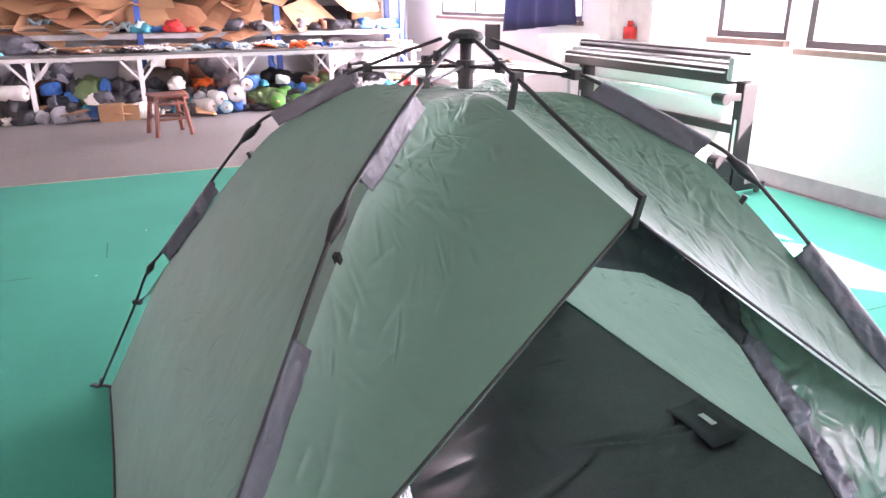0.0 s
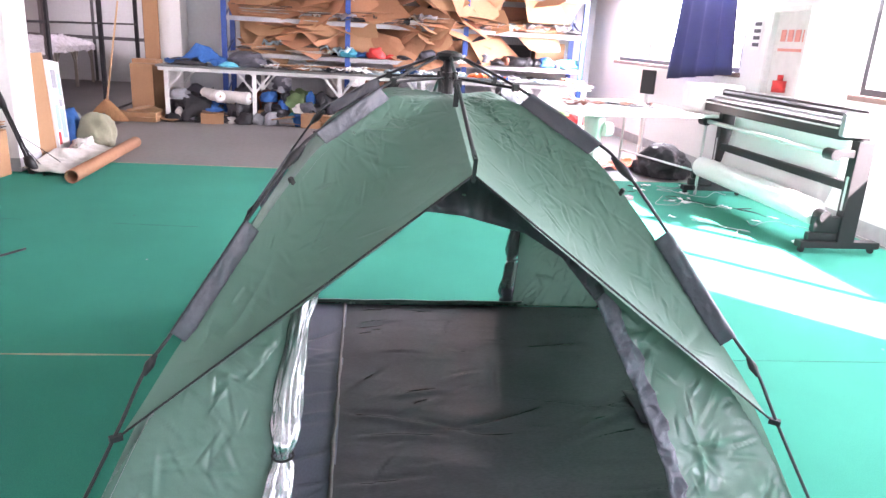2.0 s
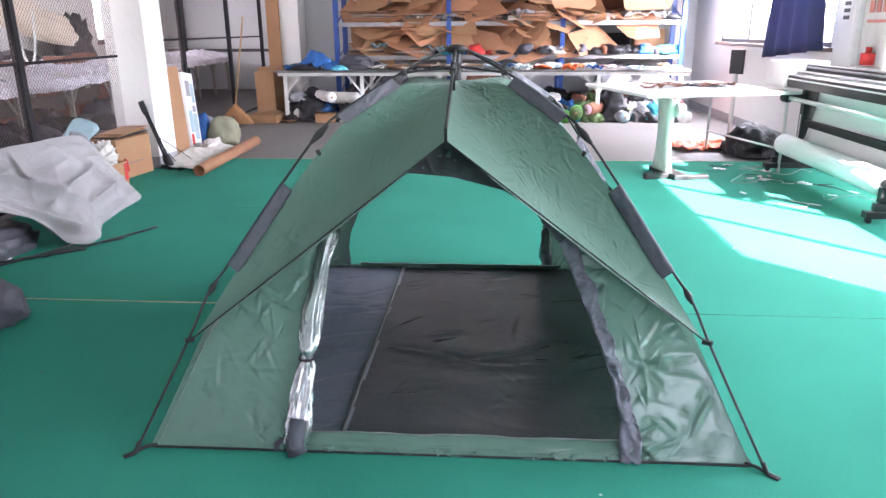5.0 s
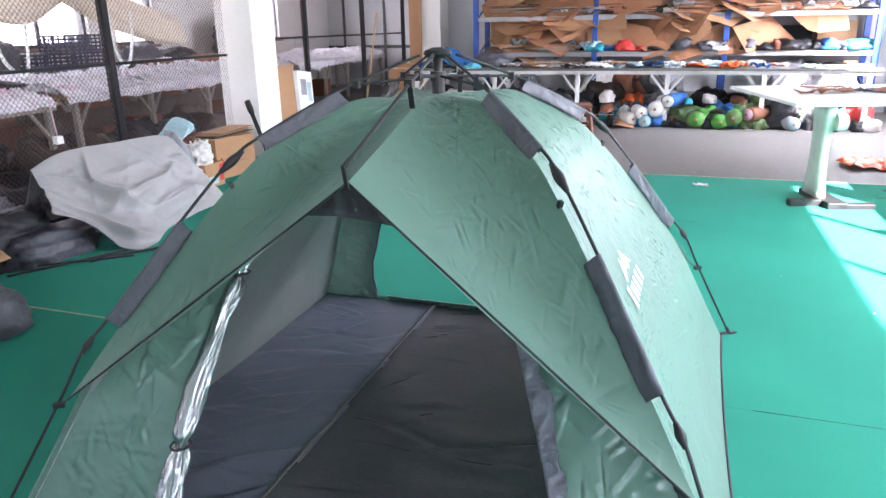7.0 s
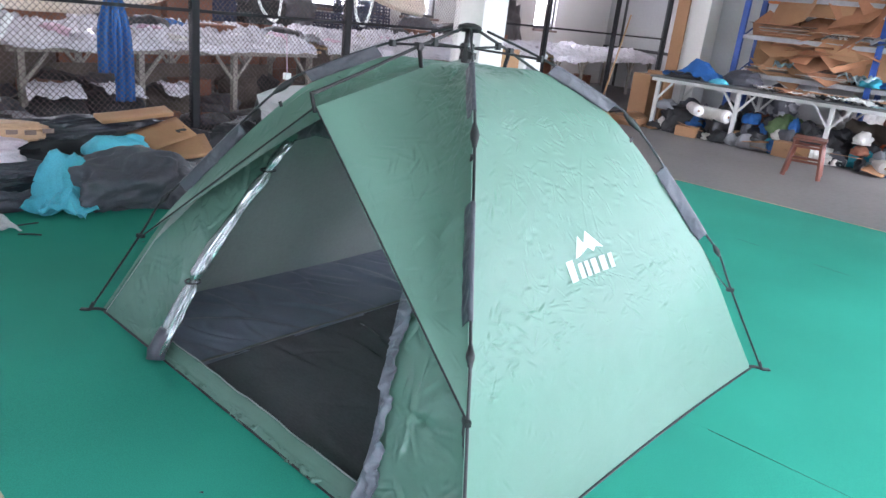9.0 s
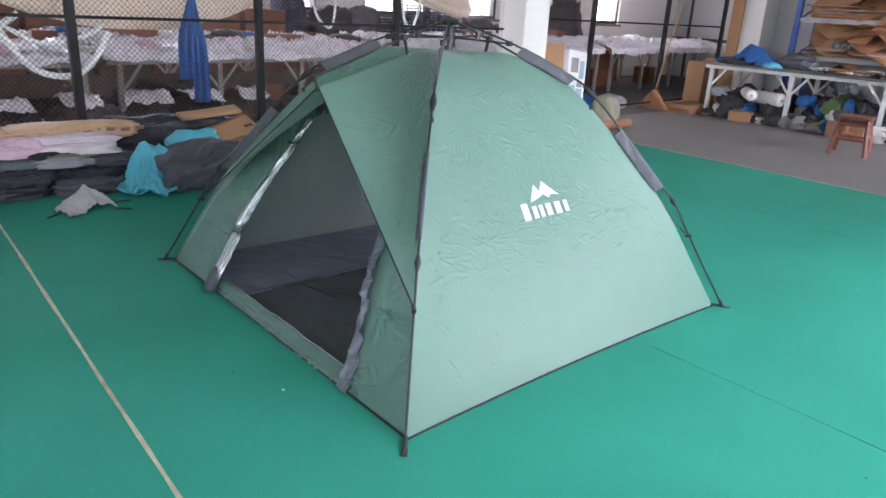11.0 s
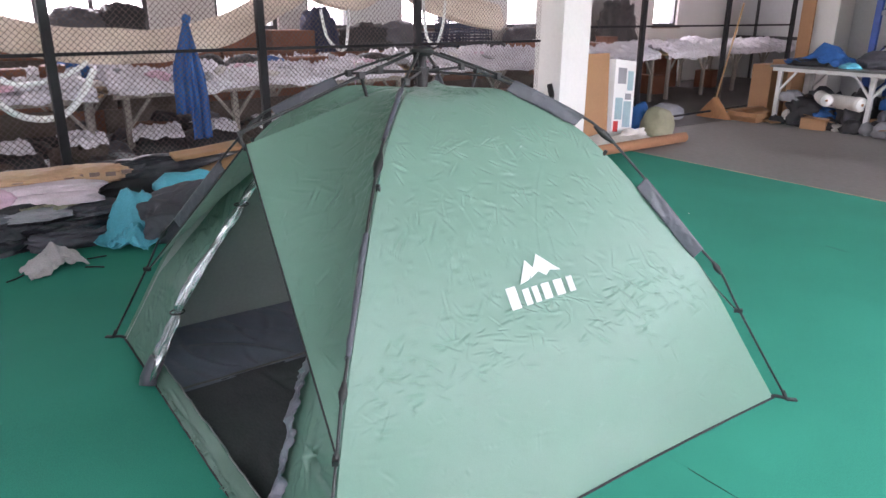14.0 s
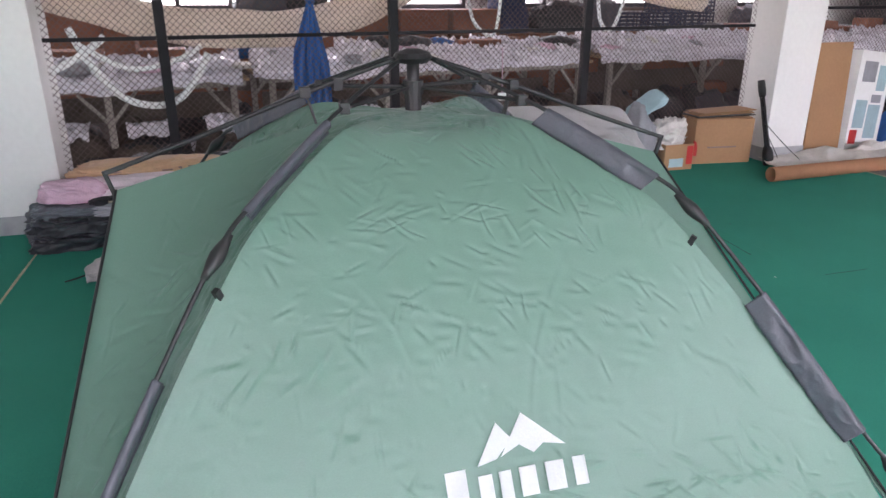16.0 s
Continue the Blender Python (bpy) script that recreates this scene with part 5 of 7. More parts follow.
# the half-folded tent of turquoise and slate cloth
soft("crumpled_cloth", (-2.74, -0.05, GROUND), (0.56, 0.9, 0.34), SLATE_CLOTH, 41, "slate grey nylon tent cloth in a loose pile on the carpet", "cloth", 8, crumple=0.22, rough=0.35, detail=5)
flung("crumpled_cloth", (-2.82, -0.46, GROUND), 0.46, 0.6, SKY_CLOTH, 44, "turquoise tent cloth trailing from the slate pile", "cloth", 62, lift=0.05, n=60, ragged=0.1, profile=lambda x, y: 0.33 * math.exp(-((y - 0.02 + 0.4 * x * x) / 0.13) ** 2) * (1 - 0.9 * max(0.0, x + 0.02)) * min(1.0, 6 * (0.26 - abs(x))))
flung("crumpled_cloth", (-2.62, -0.52, GROUND), 0.36, 0.26, SKY_CLOTH, 46, "turquoise tent cloth end on the carpet", "cloth", -25, lift=0.06, n=40, ragged=0.08, profile=lambda x, y: 0.1 * math.exp(-((x / 0.12) ** 2 + (y / 0.09) ** 2)))
soft("crumpled_cloth", (-2.98, -0.06, GROUND + 0.24), (0.22, 0.44, 0.18), SKY_CLOTH, 47, "turquoise cloth crumpled over the slate pile", "cloth", 0, crumple=0.2, rough=0.35)
soft("crumpled_cloth", (-2.62, 0.16, GROUND), (0.5, 0.5, 0.25), SLATE_CLOTH, 49, "end of the slate grey cloth pile on the carpet", "cloth", 30, crumple=0.22)
flung("cloth_scrap", (-2.44, -1.06, GROUND), 0.28, 0.38, PALE_GREY_CLOTH, 52, "small pale grey cloth with dark tapes on the carpet", "cloth", 20, lift=0.03, ragged=0.1, profile=lambda x, y: 0.14 * max(0.0, 1 - abs(x + 0.03) / 0.14) * max(0.0, 1 - abs(y) / 0.2))
for a, b in (((-2.4, -1.26, 0.013), (-2.32, -1.36, 0.013)), ((-2.5, -0.88, 0.013), (-2.5, -0.76, 0.013)), ((-2.34, -0.92, 0.013), (-2.27, -0.82, 0.013))):
    tagged(finish("tape", tube(bmesh.new(), smooth_line([a, Vector(a).lerp(Vector(b), 0.5) + Vector((0.01, 0.01, 0.004)), b], 4), 0.005, 6), BLACK_PIPING, None, "", True), "short black tape on the carpet", "tape", "tapes of the small cloth")


def stick_bundle():
    for k, (a, b) in enumerate((((-2.95, 1.25, 0.02), (-2.5, 2.05, 0.02)), ((-3.1, 1.2, 0.018), (-2.62, 1.75, 0.018)), ((-3.3, 1.02, 0.02), (-2.75, 1.45, 0.02)), ((-3.25, 0.86, 0.018), (-2.9, 1.55, 0.02)))):
        bm = bmesh.new()
        tube(bm, smooth_line([a, Vector(a).lerp(Vector(b), 0.5) + Vector((0.03, 0, 0.004)), b], 5), 0.008, 6)
        tagged(finish("tent_pole", bm, FIBREGLASS, None, "", True), "thin dark tent pole lying on the carpet", "pole", "loose tent poles")


stick_bundle()


def tarpaulin():
    """A stiff sheet thrown over a heap by the fence: a straight ridge, broad smooth faces, a few sharp diagonal creases, corners trailing on the carpet."""
    ridge = smooth_line([(-3.52, 1.42, 0.6), (-3.56, 1.75, 0.67), (-3.56, 2.3, 0.66), (-3.52, 2.82, 0.64), (-3.46, 2.95, 0.52)], 8)
    hem = smooth_line([(-3.2, 1.28, 0.34), (-2.98, 1.5, 0.1), (-2.78, 1.62, 0.01), (-2.92, 1.95, 0.015), (-3.06, 2.45, 0.012), (-3.08, 2.8, 0.02), (-3.2, 3.18, 0.012)], 8)
    creases = ((0.08, 0.2, 0.6, 0.95, 0.11, 0.02), (0.26, 0.66, 0.82, 0.42, 0.05, 0.016), (0.04, 0.75, 0.5, 0.99, 0.09, 0.02), (0.55, 0.06, 0.8, 0.9, 0.05, 0.02), (0.34, 0.03, 0.22, 0.6, 0.04, 0.014), (0.45, 0.82, 0.97, 0.72, 0.07, 0.02), (0.7, 0.3, 0.95, 0.5, 0.04, 0.014))

    def on(line, u):
        q = u * (len(line) - 1)
        k = min(int(q), len(line) - 2)
        return line[k].lerp(line[k + 1], q - k)

    rows = []
    for i in range(141):
        u = i / 140
        a, b = on(ridge, u), on(hem, u)
        row = []
        for k in range(-12, 121):
            v = k / 120
            if v < 0:
                # the part that falls behind the ridge
                p = a + Vector((1.1 * v, 0, 2.4 * v - 0.02))
            else:
                p = a.lerp(b, v)
                p.z = max(0.012, b.z + (a.z - b.z) * (1 - v) ** 1.05 + 0.022 * math.sin(math.pi * v) * (0.5 + wrinkle((2.2 * u, 1.4 * v, 0), 1.2, 7)))
                for u0, v0, u1, v1, high, wide in creases:
                    du, dv = u1 - u0, v1 - v0
                    t = min(1.0, max(0.0, ((u - u0) * du + (v - v0) * dv) / (du * du + dv * dv)))
                    d = (u - u0 - t * du) * dv - (v - v0 - t * dv) * du
                    away = math.hypot(u - u0 - t * du, v - v0 - t * dv)
                    p += Vector((0.5, -0.2, 1.0)) * high * math.sin(math.pi * min(0.97, t + 0.03)) * math.exp(-away / (wide * (4.5 if d > 0 else 0.5)))
                p += Vector((0.5, 0.0, 0.8)) * 0.03 * (fold((1.6 * u + 0.9 * v, 1.1 * v - 0.5 * u, 0), 1.9, 5) - 0.55) * min(1.0, 5 * v)
                p += Vector((0.5, 0.0, 0.8)) * 0.016 * (fold((1.2 * u - v, 1.5 * v + u, 3), 4.2, 9) - 0.55) * min(1.0, 5 * v)
                p += Vector((1.0, 0.4, 0.0)) * 0.09 * v ** 4 * wrinkle((u, 0, 0), 6, 2)
            row.append(p)
        rows.append(row)
    bm = sheet(bmesh.new(), rows)
    bm.normal_update()
    bmesh.ops.solidify(bm, geom=bm.faces[:], thickness=0.004)
    for v in bm.verts:
        v.co.z = max(v.co.z, GROUND)
    tagged(finish("tarpaulin", bm, TARP, None, "", True), "stiff pale grey tarpaulin thrown over a heap", "tarpaulin")


tarpaulin()


def hanging_tag():
    """A small white block that hangs at the fence on a thin cord."""
    t = thing("cable_adapter", (-3.66, 1.83, 0.745), "small white adapter hanging on a thin pink cord", "adapter")
    part("case", boxes((-0.025, 0.025, -0.03, 0.03, -0.03, 0.03), bevel=0.008), WHITE_STEEL, t)
    part("cord", rods(((0, 0, 0.03), (-0.04, 0.01, 0.39), 0.004), sides=6), PINK_CLOTH, t, "thin pink cord")


hanging_tag()
soft("cushion", (-3.72, 3.2, GROUND), (0.28, 0.34, 0.6), GREY_MID_CLOTH, 64, "grey stuffed bag standing at the fence", "bag", crumple=0.2)
cushion = soft("cushion", (-3.72, 3.12, 0.5), (0.24, 0.36, 0.035), PALE_BLUE_CLOTH, 66, "pale blue cushion propped on a bag", "cushion", crumple=0.1, power=0.5)
cushion.matrix_world = pose(-3.78, 3.3, 0.58, 34, 16, 8)
soft("crumpled_cloth", (-3.73, 3.52, 0.2), (0.26, 0.36, 0.26), WHITE_CLOTH, 69, "crumpled off-white cloth in a small carton", "cloth", crumple=0.8, detail=5, rough=0.35)
soft("crumpled_cloth", (-3.6, 3.74, 0.13), (0.05, 0.05, 0.13), RED_CLOTH, 70, "red cloth corner squeezed beside a carton", "cloth", crumple=0.5)


def cartons():
    t = thing("carton", (-3.72, 3.57, GROUND), "small brown carton with pale blue labels", "box", "cartons")
    bm = bmesh.new()
    carton(bm, 0.28, 0.3, 0.24)
    part("carton_body", bm, CARDBOARD, t)
    part("sticker", boxes((0.1405, 0.142, -0.1, 0.05, 0.03, 0.11)), PALE_BLUE_CLOTH, t, "pale blue printed panel")
    part("sticker", boxes((0.1405, 0.142, 0.08, 0.145, 0.05, 0.22)), RED_CLOTH, t, "red printed strip")
    t = thing("carton", (-3.83, 4.15, GROUND), "large open brown carton filled with flat cardboard", "box", "cartons", turn=-7)
    bm = bmesh.new()
    carton(bm, 0.26, 0.6, 0.42)
    body = part("carton_body", bm, CARDBOARD, t)
    part("handle_slot", boxes((0.1305, 0.132, -0.16, 0.14, 0.15, 0.165)), BROWN_SILL, body, "dark printed line")
    for k in range(4):
        bm = bmesh.new()
        box(bm, -0.14, 0.14, -0.3, 0.28, 0.424 + 0.022 * k, 0.432 + 0.022 * k, m=pose(0.01 * k, 0.02 * (k % 2), 0, 1.5, -1, 4 * k - 5))
        part("flap", bm, CARDBOARD if k != 1 else BLACK_PLASTIC, t, "flat cardboard sheet")


cartons()


def pole_bag():
    foot, top = Vector((-3.5, 4.52, 0.03)), Vector((-3.74, 4.5, 0.76))
    t = thing("pole_bundle", tuple(foot), "bundle of folded black tent poles leaning on a column", "poles")
    way = top - foot
    aside = way.cross(Vector((1, 0, 0))).normalized()
    for k in range(7):
        a = Vector((0.024 * math.cos(k), 0, 0)) + aside * 0.024 * math.sin(k)
        b_ = way + Vector((0.02 * math.cos(2.1 * k), 0, 0)) + aside * 0.02 * math.sin(2.1 * k) - way * (0.05 + 0.04 * math.sin(k))
        part("tent_pole", rods((a, b_, 0.008)), FIBREGLASS, t, "", True)
    part("hub_end", tube(bmesh.new(), [-0.03 * way, 0.12 * way, 0.2 * way], 0.04, 12, [0.05, 0.05, 0.036]), BLACK_PLASTIC, t, "black plastic hub end", True)
    part("hub_end", tube(bmesh.new(), [0.82 * way, 0.9 * way, 1.02 * way], 0.04, 12, [0.03, 0.036, 0.032]), BLACK_PLASTIC, t, "black plastic hub end", True)
    for k, pts in enumerate((((0.5 * way), (0.1, 0.1, 0.16), (0.2, 0.3, -0.018), (0.05, 0.5, -0.018)), ((0.4 * way), (0.06, 0.06, 0.02), (0.14, -0.1, -0.018), (0.2, 0.35, -0.018)))):
        part("cord", tube(bmesh.new(), smooth_line(pts, 6), 0.004, 5), BLACK_PIPING, t, "loose black cord", True)


pole_bag()


def leaning_boards():
    t = thing("cardboard_sheet", (-3.68, 5.29, GROUND), "tall brown cardboard board leaning beside a column", "cardboard", "loose cardboard sheets", turn=2)
    bm = bmesh.new()
    box(bm, -0.016, 0.016, -0.22, 0.22, 0, 1.1, bevel=0.003, m=pose(0, 0, 0, 0, -3, 0))
    part("board", bm, CARDBOARD, t)
    t = thing("picture_carton", (-3.8, 5.83, -0.008), "white printed carton with faded blue pictures", "box", turn=10)
    bm = bmesh.new()
    box(bm, -0.08, 0.08, -0.26, 0.26, 0, 0.98, bevel=0.004, m=pose(0, 0, 0.03, -6, -4, 0))
    body = part("carton_body", bm, WHITE_PAPER, t)
    for y0, y1, z0, z1, mat in ((-0.14, 0.02, 0.68, 0.88, GREY_MID_CLOTH), (0.05, 0.16, 0.6, 0.85, PALE_BLUE_CLOTH), (-0.16, -0.02, 0.22, 0.5, PALE_BLUE_CLOTH), (0.0, 0.15, 0.12, 0.46, PALE_BLUE_CLOTH), (-0.17, -0.08, 0.06, 0.2, RED_CLOTH), (0.02, 0.14, 0.48, 0.56, GREY_MID_CLOTH)):
        bm = bmesh.new()
        box(bm, 0.0805, 0.083, 1.3 * y0, 1.3 * y1, z0, z1, m=pose(0, 0, 0.03, -6, -4, 0))
        part("printed_picture", bm, mat, body, "faded printed picture panel")


leaning_boards()
soft("holdall", (-3.55, 6.36, -0.008), (0.42, 0.44, 0.41), KHAKI_CLOTH, 71, "round khaki canvas bag on the concrete", "bag", crumple=0.1)
soft("crumpled_cloth", (-3.85, 6.35, -0.008), (0.3, 0.32, 0.4), BLUE_CLOTH, 73, "blue cloth bundle behind the khaki bag", "cloth", crumple=0.3)
flung("cloth_sheet", (-3.33, 5.2, GROUND), 0.5, 1.5, WHITE_CLOTH, 75, "white cloth sheet dropped beside a cardboard tube", "cloth", -3, lift=0.06, profile=lambda x, y: 0.06 * math.exp(-(((x + 0.15) / 0.2) ** 2 + ((y - 0.1) / 0.5) ** 2)))
soft("cloth_sheet", (-3.5, 5.8, GROUND), (0.24, 0.6, 0.15), WHITE_CLOTH, 77, "white cloth bunched against a printed carton", "cloth", 10, crumple=0.35, rough=0.4, detail=5)


def cardboard_tube():
    bm = bmesh.new()
    a, b = Vector((-2.99, 4.1, 0.074)), Vector((-3.1, 6.35, 0.058))
    way = (b - a)
    m = Matrix.Translation((a + b) / 2) @ way.to_track_quat("Z", "Y").to_matrix().to_4x4()
    n, ln = 28, way.length / 2
    rings = [[bm.verts.new(m @ Vector((r * math.cos(2 * math.pi * k / n), r * math.sin(2 * math.pi * k / n), z))) for k in range(n)] for r, z in ((0.052, -ln), (0.064, -ln), (0.064, ln), (0.052, ln))]
    for p, q in zip(rings, rings[1:] + rings[:1]):
        for k in range(n):
            bm.faces.new((p[k], p[(k + 1) % n], q[(k + 1) % n], q[k]))
    tagged(finish("cardboard_tube", bm, KRAFT, None, "", True), "thick brown cardboard tube lying on the carpet edge", "tube")


cardboard_tube()


def broom():
    t = thing("broom", (-4.2, 8.6, -0.008), "straw broom with a long wooden handle", "broom")
    part("handle", rods(((0.02, 0, 0.28), (0.28, 0.02, 1.75), 0.014)), PALE_WOOD, t, "long pale wooden handle", True)
    bm = bmesh.new()
    rows = []
    for k in range(9):
        s = k / 8
        rows.append([Vector((-0.32 * s ** 0.8 * math.cos(a) * 1.0 + 0.02, 0.07 * math.sin(a) * (1 - 0.4 * s), 0.34 - 0.33 * s)) * 1 + Vector((0.012 * wrinkle((a * 3, s * 2, 0), 2), 0, 0)) for a in [2 * math.pi * j / 40 for j in range(41)]])
    sheet(bm, rows)
    part("bristles", bm, STRAW, t, "splayed brown straw bristles", True)


broom()

# ---- hung on and seen through the fence ----
def hanging_cloth():
    t = thing("hanging_cloth", (-3.76, 0.3, 0.52), "bright blue cloth tied up on the fence", "cloth")
    for y_off, low, wide, seed in ((0.04, 0.0, 0.13, 1), (-0.05, 0.22, 0.15, 2)):
        bm = bmesh.new()
        rows = []
        for k in range(25):
            s = k / 24
            z = 0.98 + (low - 0.98) * s
            half = 0.02 + (wide / 2) * min(1, 2.2 * s)
            rows.append([Vector((0.03 * math.sin(17 * u + seed + s) * min(1, 2 * s) + 0.012 * wrinkle((u, s * 3, 0), 3, seed), y_off * min(1.2, 2 * s) + half * (2 * u - 1), z)) for u in [j / 16 for j in range(17)]])
        sheet(bm, rows, 0.006)
        part("cloth_tail", bm, BLUE_CLOTH, t, "", True)
    bm = bmesh.new()
    bmesh.ops.create_icosphere(bm, subdivisions=3, radius=0.07)
    for v in bm.verts:
        v.co = Vector((v.co.x * 0.5, v.co.y * 0.55, v.co.z * 0.6 + 0.99)) + Vector((0.03, 0, 0)) + 0.02 * Vector((0, 0, 1)) * wrinkle(v.co, 20)
    part("knot", bm, BLUE_CLOTH, t, "tight blue knot", True)


hanging_cloth()


def canvas_swag(profile, seed):
    """Canvas slung loosely behind the mesh; profile: along the fence, its lower edge and its height."""
    line = smooth_line(profile, 12)
    rows = []
    for p in line:
        row = []
        for a in [2 * math.pi * j / 36 for j in range(37)]:
            up = 0.5 + 0.5 * math.cos(a)
            out = math.sin(a) * (0.05 + 0.07 * (1 - up))
            row.append(Vector((fence_line(p.x) - 0.27 - out + 0.05 * (fold((p.x * 0.5, 1.6 * up + 0.3 * p.x, 0), 2.0, seed) - 0.5) + 0.02 * wrinkle((p.x, a, 0), 2.6, seed), p.x, p.y + p.z * up + 0.02 * wrinkle((p.x, up, 0), 3.0, seed))))
        rows.append(row)
    bm = sheet(bmesh.new(), rows)
    tagged(finish("canvas_roll", bm, CREAM_CLOTH, None, "", True), "cream canvas slung loosely behind the mesh", "canvas", "canvas rolls on the fence")


canvas_swag([(-1.78, 1.56, 0.2), (-1.5, 1.44, 0.24), (-0.73, 1.2, 0.28), (0.0, 1.16, 0.27), (0.6, 1.26, 0.26), (1.0, 1.42, 0.26), (1.4, 1.62, 0.26), (1.75, 1.84, 0.24)], 1)
canvas_swag([(1.3, 1.78, 0.2), (1.85, 1.6, 0.26), (2.25, 1.63, 0.28), (2.5, 1.78, 0.24)], 2)
canvas_swag([(2.3, 1.88, 0.26), (2.6, 1.74, 0.3), (3.1, 1.55, 0.33), (3.6, 1.43, 0.32), (4.05, 1.37, 0.28)], 4)


def strap(points, width, label):
    bm = bmesh.new()
    line = smooth_line([(fence_line(y) - 0.022, y, z) for x, y, z in points], 8)
    rows = []
    for i, p in enumerate(line):
        way = (line[min(i + 1, len(line) - 1)] - line[max(i - 1, 0)]).normalized()
        side = way.cross(Vector((1, 0, 0))).normalized() * width / 2
        rows.append([p - side, p + side])
    sheet(bm, rows, 0.003)
    tagged(finish("webbing_strap", bm, WHITE_PRINT, None, "", True), label, "strap", "straps on the fence")


strap([(-3.622, -1.34, 1.34), (-3.622, -1.25, 1.12), (-3.622, -1.08, 0.88), (-3.622, -0.9, 0.8), (-3.622, -0.72, 0.82), (-3.622, -0.58, 0.95), (-3.622, -0.46, 1.15)], 0.05, "white webbing strap looped on the fence")
strap([(-3.622, -1.5, 1.05), (-3.622, -1.3, 1.15), (-3.622, -1.12, 1.28)], 0.05, "white webbing strap crossed on the fence")
strap([(-3.622, -1.28, 1.22), (-3.622, -1.0, 1.06), (-3.622, -0.7, 1.1), (-3.622, -0.5, 1.2)], 0.035, "white webbing strap along the fence rail")
strap([(-3.622, 1.55, 1.6), (-3.622, 1.62, 1.33), (-3.622, 1.8, 1.24), (-3.622, 1.86, 1.6)], 0.028, "thin white strap looped on the fence")
strap([(-3.622, 2.75, 1.75), (-3.622, 2.8, 1.35), (-3.622, 2.92, 1.25), (-3.622, 3.02, 1.45), (-3.622, 3.05, 1.7)], 0.035, "white strap looped on the fence")


def table_cover(y0, y1, z, seed):
    """Crumpled plastic over a table that hangs down at the fence side."""
    bm = bmesh.new()
    rows = []
    n = int((y1 - y0) / 0.02)
    for i in range(n + 1):
        y = y0 + (y1 - y0) * i / n
        row = []
        drop = (0.05 if y < 3.7 else 0.1) + 0.1 * max(0, wrinkle((y, 0, 0), 1.6, seed)) + 0.03 * wrinkle((y, 1, 0), 6, seed)
        for k in range(73):
            s = k / 72
            if s < 0.72:
                x = -6.6 - 0.1 * y + 1.42 * s / 0.72
                h = 0.012 + 0.17 * fold((x, y, 0), 3.2, seed) * (0.35 + 0.9 * abs(wrinkle((x, y, 3), 1.2, seed + 2))) + 0.075 * fold((x, y, 4), 8.5, seed + 1) + 0.04 * fold((x, y, 9), 17, seed + 6)
                h *= min(1.0, 0.25 + 4 * (0.72 - s))
            else:
                q = (s - 0.72) / 0.28
                x = -5.17 - 0.1 * y + 0.02 * math.sin(14 * y) * q + 0.04 * (fold((y, 0.3 * q, 0), 4, seed) - 0.5) * q + 0.02 * wrinkle((y, q, 0), 9, seed)
                h = 0.012 - drop * q
            row.append(Vector((x, y, z + h)))
        rows.append(row)
    sheet(bm, rows, 0.003)
    tagged(finish("table_cover", bm, PLASTIC_SHEET, None, "", True), "crumpled pale plastic sheet spread over a table", "plastic sheet", "table covers")


table_cover(-3.75, -0.2, 0.795, 1)
table_cover(-0.1, 3.6, 0.815, 5)
table_cover(3.8, 9.7, 0.855, 9)
table_cover(9.95, 15.5, 0.855, 13)


